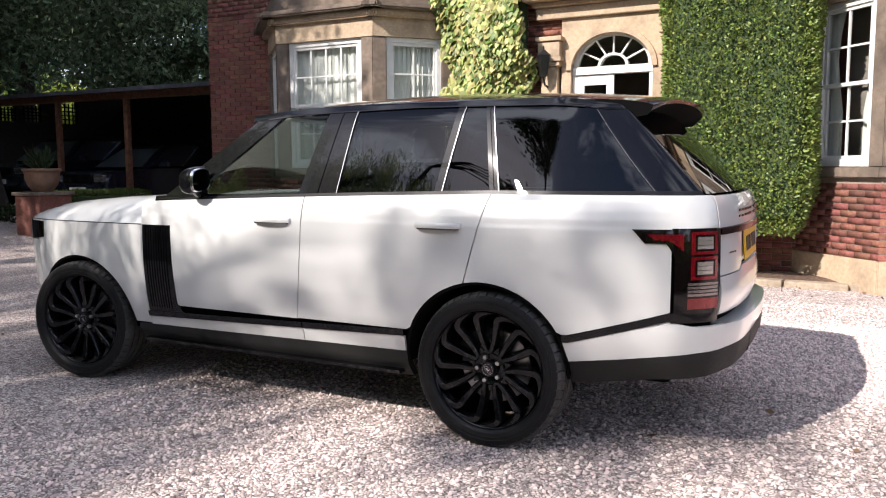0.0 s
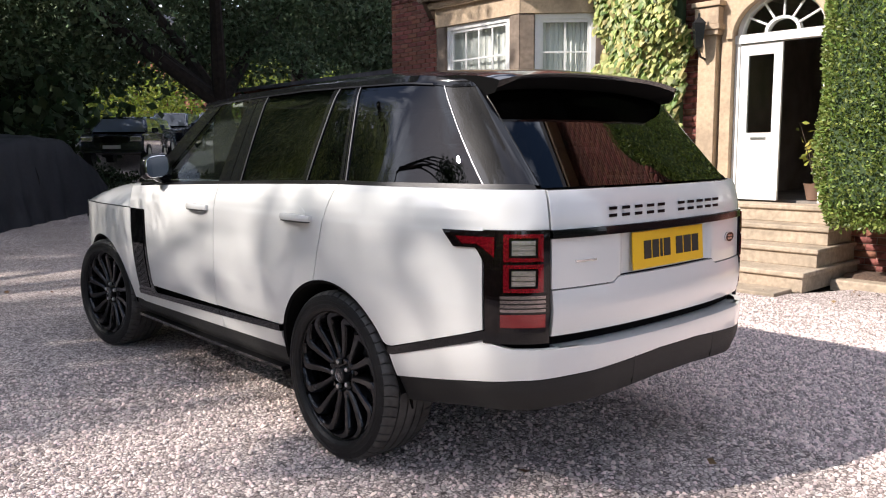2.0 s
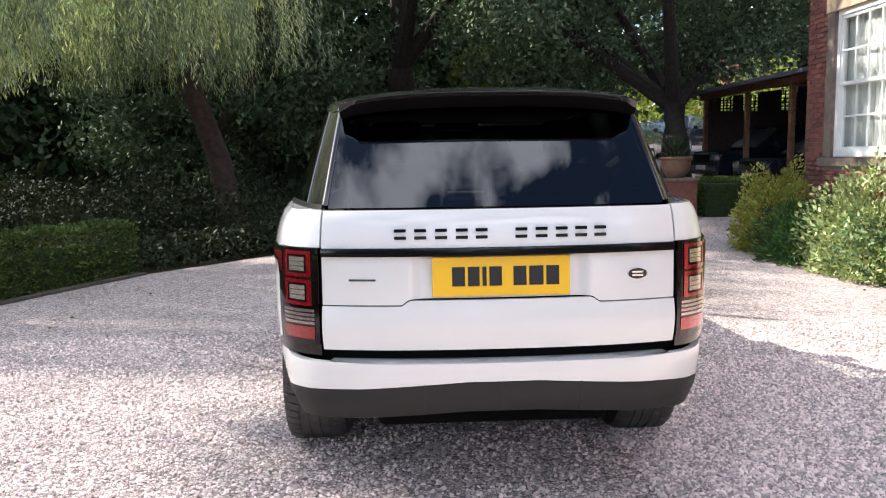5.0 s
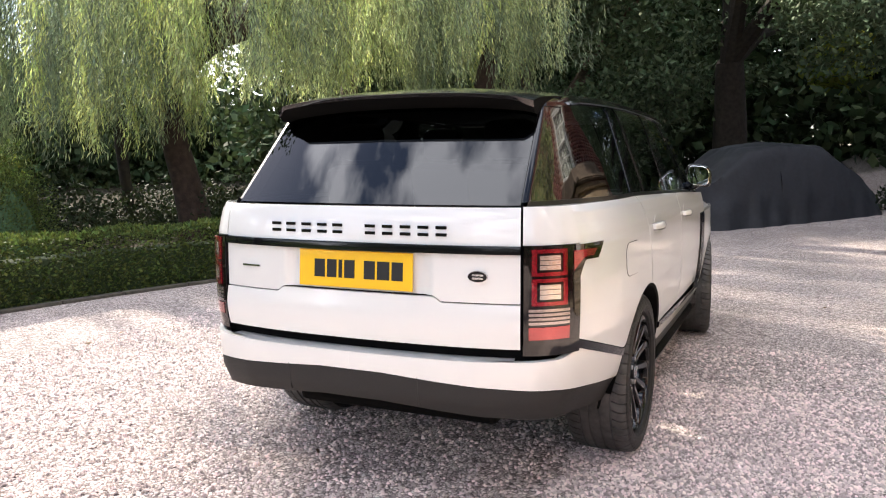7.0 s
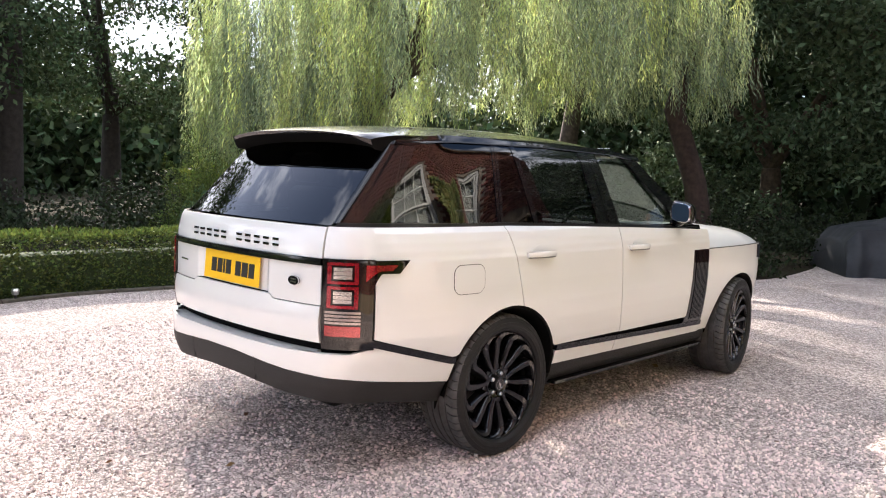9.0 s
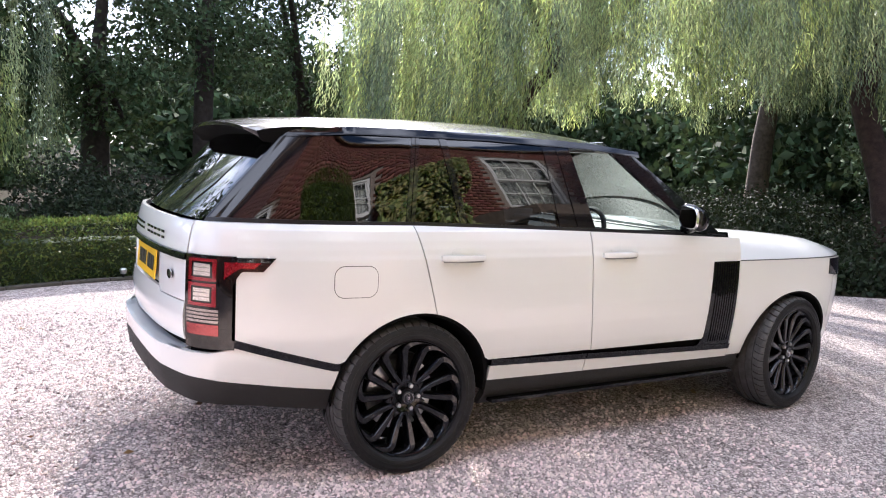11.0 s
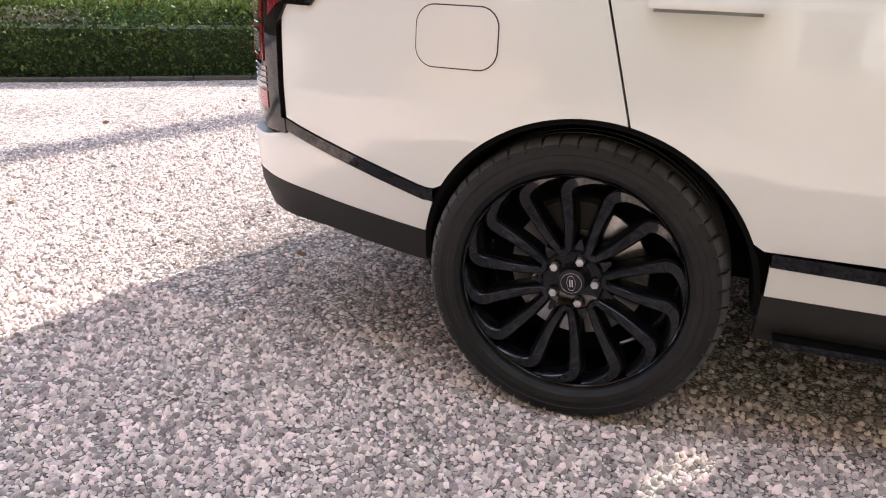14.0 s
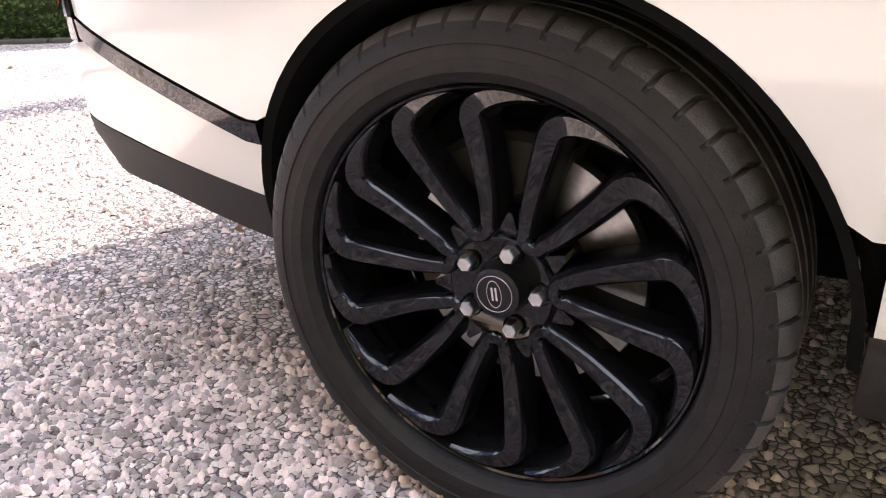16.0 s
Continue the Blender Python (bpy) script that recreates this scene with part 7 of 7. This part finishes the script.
def undergrowth():
    """Low dark ivy and shrubs along the drive's edge and under the trees, shade put into their colour."""
    rng = np.random.default_rng(90)
    spots = []
    for t in np.linspace(0, 1, 16):
        spots.append((-4.0 + 2.5 * t + rng.normal(0, 0.12) - 0.35, 6.7 + 3.2 * t + rng.normal(0, 0.15), 0.55, 0.42))
    for k in range(70):
        spots.append((rng.uniform(-14, -5.6), rng.uniform(7.0, 19.0), rng.uniform(0.6, 1.2), rng.uniform(0.5, 1.3)))
    for k in range(40):
        spots.append((rng.uniform(-15, -9.0), rng.uniform(-1.0, 8.0), rng.uniform(0.7, 1.3), rng.uniform(0.5, 1.5)))
    for k in range(30):
        spots.append((rng.uniform(-5.5, -2.2), rng.uniform(9.5, 18.0), rng.uniform(0.6, 1.1), rng.uniform(0.5, 1.4)))
    for k in range(16):
        spots.append((rng.uniform(3.2, 7.0), rng.uniform(13.5, 19.0), rng.uniform(0.4, 0.8), rng.uniform(0.25, 0.5)))
    pts = []
    for x, y, r, h in spots:
        n = int(520 * r)
        p = rng.normal(0, 1, (n, 3))
        p /= np.linalg.norm(p, axis=1, keepdims=True)
        p *= np.array([r, r, h]) * rng.uniform(0.6, 1.05, (n, 1))
        p[:, 2] = np.abs(p[:, 2]) + float(ground_height(x, y))
        pts.append(p + [x, y, 0])
    pts = np.concatenate(pts)
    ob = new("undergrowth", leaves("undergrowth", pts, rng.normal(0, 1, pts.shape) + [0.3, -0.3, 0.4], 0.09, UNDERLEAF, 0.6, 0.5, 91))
    tagged(ob, "ivy and low shrubs under the trees, darkened as in shade", "undergrowth", kind="stuff")


undergrowth()

# ---- things beyond ----
def covered_car():
    """A car under a dark fitted cover."""
    th = thing("covered_car", "parked car under a dark grey fitted cover", "covered car", (0.55, 13.3, 0.0), 0)
    bm = bmesh.new()
    L, W = 4.6, 1.95
    nx, ny = 96, 56
    rng = random.Random(2)
    grid = []
    for j in range(ny + 1):
        row = []
        a = -1 + 2 * j / ny
        for i in range(nx + 1):
            t = i / nx
            x = (t - 0.5) * L
            top = float(np.interp(t, [0, 0.04, 0.25, 0.40, 0.55, 0.75, 0.93, 1.0], [0.62, 0.85, 1.05, 1.62, 1.75, 1.68, 1.12, 0.75]))
            s = abs(a)
            z = top * (1 - s ** 6 * 0.0)
            if s > 0.62:
                k = (s - 0.62) / 0.38
                y = math.copysign(W / 2 * (0.80 + 0.20 * min(1, k * 1.8)), a)
                z = top * (1 - k ** 0.85) + 0.02
            else:
                y = a / 0.62 * W / 2 * 0.80
                z = top - 0.08 * (s / 0.62) ** 3
            low = max(0.0, 1 - z / 0.9)
            fold = noise.noise((x * 2.1, y * 2.4, z * 1.2)) * 0.05 + noise.noise((x * 6.5, y * 6.5, z * 2.5)) * 0.022
            hang = low * (0.045 * math.sin(x * 11 + 1.5 * math.sin(x * 3)) + 0.06 * noise.noise((x * 3.2, a * 2, 4.0)) + 0.16 * low)
            row.append(bm.verts.new((x * (1 + 0.02 * low), y + math.copysign(hang + (fold if s > 0.62 else 0.0), a), max(0.0, z + (fold * 0.7 if s <= 0.66 else 0.0)))))
        grid.append(row)
    for j in range(ny):
        for i in range(nx):
            bm.faces.new((grid[j][i], grid[j][i + 1], grid[j + 1][i + 1], grid[j + 1][i]))
    bm.faces.new([grid[j][0] for j in range(ny + 1)])
    bm.faces.new([grid[j][nx] for j in range(ny, -1, -1)])
    bmesh.ops.recalc_face_normals(bm, faces=bm.faces)
    ob = part("cover", bm, TARP, th, smooth=True, keep=60)
    ob.matrix_basis = pose(0, 0, 0, 0, 0, 35)
    ring = [(L / 2 * math.copysign(abs(math.cos(a)) ** 0.25, math.cos(a)), W / 2 * math.copysign(abs(math.sin(a)) ** 0.25, math.sin(a)), 0.03) for a in [2 * math.pi * k / 64 for k in range(65)]]
    hem = part("hem", tube(ring, [0.022] * 65, 6, caps=False), TARP, th, smooth=True)
    hem.matrix_basis = pose(0, 0, 0, 0, 0, 35)
    strap = part("strap", tube([(0.2, -1.0, 0.05), (0.2, -0.99, 0.5), (0.2, -0.95, 0.9), (0.2, -0.75, 1.62), (0.2, 0.0, 1.77), (0.2, 0.75, 1.62), (0.2, 0.95, 0.9), (0.2, 1.0, 0.05)], [0.012] * 8, 6), SATIN_BLACK, th, "narrow tie strap", smooth=True)
    strap.matrix_basis = pose(0, 0, 0, 0, 0, 35)


def planter():
    th = thing("garden_urn", "terracotta urn planter on a brick pier with spiky plant", "planter", (5.0, 11.4, float(ground_height(5.0, 11.4))))
    part("pier", box(-0.33, 0.33, -0.33, 0.33, -0.1, 0.72, 0.015), BRICK_FAR, th, "brick and stone pier")
    part("pier_cap", box(-0.37, 0.37, -0.37, 0.37, 0.72, 0.78, 0.012), STONE_DARK, th)
    part("urn", lathe([(0.0, 0.78), (0.16, 0.78), (0.18, 0.81), (0.25, 0.90), (0.295, 1.02), (0.29, 1.10), (0.30, 1.14), (0.325, 1.155), (0.33, 1.19), (0.305, 1.20), (0.275, 1.17), (0.0, 1.15)], 32), TERRACOTTA, th, "terracotta urn", smooth=True)
    rng = np.random.default_rng(5)
    n = 60
    way = np.stack([rng.normal(0, 0.5, n), rng.normal(0, 0.5, n), np.ones(n)], axis=1)
    ob = new("spiky_plant", leaves("spiky_plant", np.tile([0, 0, 1.16], (n, 1)) + rng.normal(0, 0.06, (n, 3)) * [1, 1, 0], way, 0.42, DARKLEAF, 0.07, 0.2, 6))
    ob.parent = th


def parked_car(label, at, turn, mat, high=1.75, length=4.6):
    """A parked car far off: body, glasshouse, lamps, grille, wheels."""
    th = thing("parked_car", label, "car", (*at, float(ground_height(*at))), turn, group="cars in the parking place")
    W = 0.95
    h = length / 2
    side = [(-h, 0.45), (-h, 0.85), (-h + 0.12, 1.0), (-h + 1.05, 1.06), (h - 0.5, 1.08), (h, 1.0), (h, 0.45), (h - 0.35, 0.35), (-h + 0.35, 0.35)]
    bm = prism(side, 2 * W, lambda a, b, c: (a, -W + c, b))
    bmesh.ops.bevel(bm, geom=list(bm.edges), offset=0.06, segments=2, affect='EDGES')
    part("body", bm, mat, th, smooth=True)
    cab = bmesh.new()
    lo, up = [(-h + 1.05, W - 0.06), (h - 0.25, W - 0.06)], [(-h + 1.85, W - 0.25), (h - 0.55, W - 0.25)]
    v = [cab.verts.new((x, s * w, z)) for z, q in ((1.05, lo), (high, up)) for x, w in q for s in (-1, 1)]
    for q in ((0, 2, 3, 1), (4, 5, 7, 6), (0, 1, 5, 4), (2, 6, 7, 3), (0, 4, 6, 2), (1, 3, 7, 5)):
        cab.faces.new([v[i] for i in q])
    bmesh.ops.recalc_face_normals(cab, faces=cab.faces)
    bmesh.ops.bevel(cab, geom=list(cab.edges), offset=0.07, segments=2, affect='EDGES')
    part("glasshouse", cab, mat, th, smooth=True)
    sc = bmesh.new()
    q = [(-h + 1.06, 0.80, 1.10), (-h + 1.06, -0.80, 1.10), (-h + 1.72, -0.62, high - 0.07), (-h + 1.72, 0.62, high - 0.07)]
    sc.faces.new([sc.verts.new(p) for p in q])
    bmesh.ops.solidify(sc, geom=sc.faces[:], thickness=0.02)
    part("windscreen", sc, SCREEN, th)
    for s in (-1, 1):
        part("headlamp", box(-h - 0.02, -h + 0.1, s * 0.72 - 0.17, s * 0.72 + 0.17, 0.78, 0.93, 0.02), CLEAR_LENS, th)
        part("mirror", box(-h + 1.45, -h + 1.6, s * 1.05 - 0.1, s * 1.05 + 0.1, 1.08, 1.24, 0.03), mat, th)
        for x in (-h + 0.85, h - 0.85):
            part("wheel", lathe([(0.0, -0.1), (0.24, -0.1), (0.35, -0.12), (0.36, 0.0), (0.35, 0.12), (0.24, 0.1), (0.0, 0.1)], 24, 'y', None, (x, s * 0.86, 0.36)), RUBBER, th, smooth=True)
            part("wheel_rim", lathe([(0.0, s * 0.125), (0.23, s * 0.115), (0.24, s * 0.09)], 20, 'y', None, (x, s * 0.86, 0.36)), STEEL, th)
    part("grille", box(-h - 0.015, -h + 0.05, -0.5, 0.5, 0.72, 0.95, 0.02), GLOSS_BLACK, th)
    part("plate_blank", box(-h - 0.03, -h, -0.26, 0.26, 0.55, 0.66), IVORY, th)


def pergola():
    """The open timber shelter between house and parking place: posts, beam, lean-to roof, boarded back, end wall with lattice openings."""
    z = 0.80
    th = thing("timber_shelter", "open timber car shelter with lattice panels and flat dark roof", "shelter", (7.8, 14.56, z), -90)
    rise = lambda y: 2.16 + 0.111 * (y + 0.5)
    for x in (-2.6, 0.0, 2.2, 5.2):
        part("post", box(x - 0.055, x + 0.055, -0.055, 0.055, -0.75, 2.06, 0.01), TIMBER, th, "reddish timber post")
    part("beam", box(-2.9, 5.6, -0.08, 0.08, 2.06, 2.20, 0.01), TIMBER, th)
    for x in (-2.7, -1.1, 0.5, 2.1, 3.7, 5.3):
        part("rafter", prism([(-0.4, rise(-0.4) - 0.02), (4.6, rise(4.6) - 0.12), (4.6, rise(4.6) - 0.003), (-0.4, rise(-0.4) - 0.003)], 0.07, lambda a, b, c, x=x: (x + c, a, b)), TIMBER, th)
    part("roof_deck", prism([(-0.5, rise(-0.5)), (4.85, rise(4.85)), (4.85, rise(4.85) + 0.08), (-0.5, rise(-0.5) + 0.08)], 8.7, lambda a, b, c: (-3.05 + c, a, b)), SLATE, th, "flat dark roof")
    part("wall_panel", box(-2.78, 5.6, 4.65, 4.75, -0.75, 2.60), TIMBER_DARK, th, "dark boarded wall")
    board = lambda y0, y1, z0, z1: part("wall_panel", prism([(y0, z0), (y1, z0), (y1, z1 or rise(y1) - 0.13), (y0, z1 or rise(y0) - 0.13)], 0.08, lambda a, b, c: (-2.78 + c, a, b)), TIMBER_DARK, th)
    y = 0.10
    low = 1.76
    for c0, c1 in ((0.42, 0.80), (1.04, 1.50), (2.10, 2.60), (4.65, 4.65)):
        board(y, c0, -0.75, None)
        if c1 > c0:
            top = rise(c0) - 0.15
            board(c0, c1, -0.75, low)
            for i in range(5):
                q = c0 + (c1 - c0) * i / 4
                part("lattice_bar", box(-2.70, -2.67, q - 0.014, q + 0.014, low, top), DARK, th)
            for i in range(1, 5):
                q = low + (top - low) * i / 5
                part("lattice_bar", box(-2.67, -2.65, c0, c1, q - 0.014, q + 0.014), DARK, th)
        y = c1


def far_house():
    """A brick house far up the road, seen through the gap beside the yew."""
    th = thing("distant_house", "distant brick house with white windows and slate roof", "house", (28.0, 60.0, float(ground_height(28, 60))), 25)
    part("wall", box(-6, 6, -4, 4, 0, 6.6), BRICK_FAR, th)
    part("roof", prism([(-4.4, 6.6), (0, 9.6), (4.4, 6.6)], 12.6, lambda a, b, c: (-6.3 + c, a, b)), SLATE, th)
    for x in (-4.2, -1.4, 1.4, 4.2):
        for z in (1.0, 4.0):
            w = part("window", box(x - 0.65, x + 0.65, -4.06, -3.95, z, z + 1.7), WHITE, th)
            for i in (-1, 1):
                part("pane", box(x + i * 0.31 - 0.25, x + i * 0.31 + 0.25, -4.08, -4.05, z + 0.12, z + 1.58), DIM, w)


def bright_bushes():
    """Sunlit foliage beyond the shade, seen through gaps."""
    rng = np.random.default_rng(55)
    pts = []
    for x, y, z, r in ((17.6, 28.6, 2.6, 2.2), (20.5, 29.5, 2.6, 2.4), (15.2, 45.0, 4.0, 3.2), (9.5, 43.0, 3.6, 3.0), (2.5, 26.0, 4.6, 1.2), (24, 46, 4.5, 4.0), (18, 50, 4.0, 4.0), (31, 44, 4.0, 4.0), (-20, -24, 1.5, 2.5), (-30, -10, 2.0, 3.0), (-12.5, 6.0, 1.0, 0.8)):
        n = int(700 * r)
        p = rng.normal(0, 1, (n, 3))
        pts.append(p / np.linalg.norm(p, axis=1, keepdims=True) * rng.uniform(0.5, 1.05, (n, 1)) * [r, r, r * 0.8] + [x, y, z])
    pts = np.concatenate(pts)
    ob = new("sunlit_bushes", leaves("sunlit_bushes", pts, rng.normal(0, 1, pts.shape), 0.3, BRIGHTLEAF, 0.6, 0.5, 56))
    tagged(ob, "sunlit yellow-green bushes beyond the trees", "bushes", kind="stuff")


def woodland():
    """Dense dark trees that close the garden round."""
    rng = np.random.default_rng(77)
    spans = [(-48, -34, 4, 45, 90, 58, 0.56), (-26, 8, 27, 42, 110, 68, 0.52), (4, 60, 52, 75, 100, 24, 0.8), (-75, -60, -70, 6, 50, 24, 0.8), (-26, 30, -48, -36, 50, 20, 0.85)]
    pts, sizes = [], []
    for x0, x1, y0, y1, k, many, long in spans:
        for _ in range(k):
            c = np.array([rng.uniform(x0, x1), rng.uniform(y0, y1), 0])
            h = rng.uniform(4.5, 7.5) if x1 < -30 or y1 < 0 else rng.uniform(9, 17)
            for q in range(11):
                o = c + [rng.normal(0, 1.6), rng.normal(0, 1.6), rng.uniform(0.5, h)]
                pts.append(rng.normal(0, 1, (many, 3)) * [1.3, 1.3, 0.9] + o)
                sizes.append(np.full(many, long))
    pts = np.concatenate(pts)
    ob = new("far_woodland", leaves("far_woodland", pts, rng.normal(0, 1, pts.shape), np.concatenate(sizes), DARKLEAF, 0.6, 0.5, 78))
    tagged(ob, "dense dark woodland round the garden", "woodland", kind="stuff")


def dog_bowl(at):
    th = thing("dog_bowl", "small stainless steel bowl beside the steps", "bowl", (*at, 0.0), group="bowls by the steps")
    part("bowl", lathe([(0.0, 0.012), (0.085, 0.012), (0.10, 0.06), (0.112, 0.066), (0.114, 0.060), (0.106, 0.052), (0.118, 0.0), (0.0, 0.0)], 32), CHROME, th, smooth=True)
    part("rubber_foot", lathe([(0.110, -0.004), (0.121, -0.004), (0.121, 0.008), (0.110, 0.008), (0.110, -0.004)], 32), RUBBER, th, smooth=True)


def ground_light(at):
    th = thing("ground_light", "small white garden spotlight at the hedge's foot", "garden light", (*at, 0.0), group="lights along the hedge")
    part("spike", tube([(0, 0, -0.1), (0, 0, 0.08)], [0.010, 0.010], 8), SATIN_BLACK, th)
    part("head", lathe([(0.0, 0.07), (0.03, 0.075), (0.042, 0.11), (0.042, 0.125), (0.03, 0.14), (0.0, 0.145)], 20), STEEL, th, smooth=True)


def leaf_litter():
    """A few fallen leaves on the gravel, mostly by the hedge and the house bed."""
    rng = np.random.default_rng(19)
    p = np.concatenate([in_boxes(rng, 60, -4.0, 4.2, -5.0, 6.0, 0.016, 0.024), in_boxes(rng, 130, 4.3, 5.2, -3.0, 6.5, 0.016, 0.03)])
    ob = new("fallen_leaves", leaves("fallen_leaves", p, rng.normal(0, 1, p.shape) * [1, 1, 0.05], 0.05, DRY_LEAF, 0.55, 0.1, 20))
    tagged(ob, "dry brown fallen leaves on the gravel", "fallen leaves", kind="stuff")


covered_car()
for at in ((4.82, 2.58), (5.02, 2.9)):
    dog_bowl(at)
for at in ((-4.2, -3.45), (-5.33, -0.5)):
    ground_light(at)
leaf_litter()
planter()
parked_car("dark blue four-by-four parked facing the drive", (15.5, 34.6), 66, CAR_DARK)
parked_car("black four-by-four parked beside the drive", (12.2, 31.9), 52, CAR_DARK, 1.7)
parked_car("dark estate parked at the drive's edge", (7.2, 24.2), 58, CAR_DARK, 1.6)
parked_car("slate blue car parked in the row", (9.2, 28.3), 55, CAR_BLUE, 1.55)
parked_car("dark saloon under the timber shelter", (9.6, 16.2), 2, CAR_DARK, 1.65)
parked_car("dark hatchback under the timber shelter", (9.7, 13.45), -2, CAR_DARK, 1.6)
pergola()
far_house()
bright_bushes()
woodland()

# ---- small pieces ----
lay_bricks()
pebbles("gravel_chippings", 0, 0.7, 3.1, -2.2, 1.3, 0.0100, 61, pitch=0.0182)
pebbles("gravel_scatter", 46000, -3.6, 4.2, -3.6, 2.4, 0.0105, 62, keep=lambda p: ~((p[:, 0] > 0.72) & (p[:, 0] < 3.08) & (p[:, 1] > -2.18) & (p[:, 1] < 1.28)))
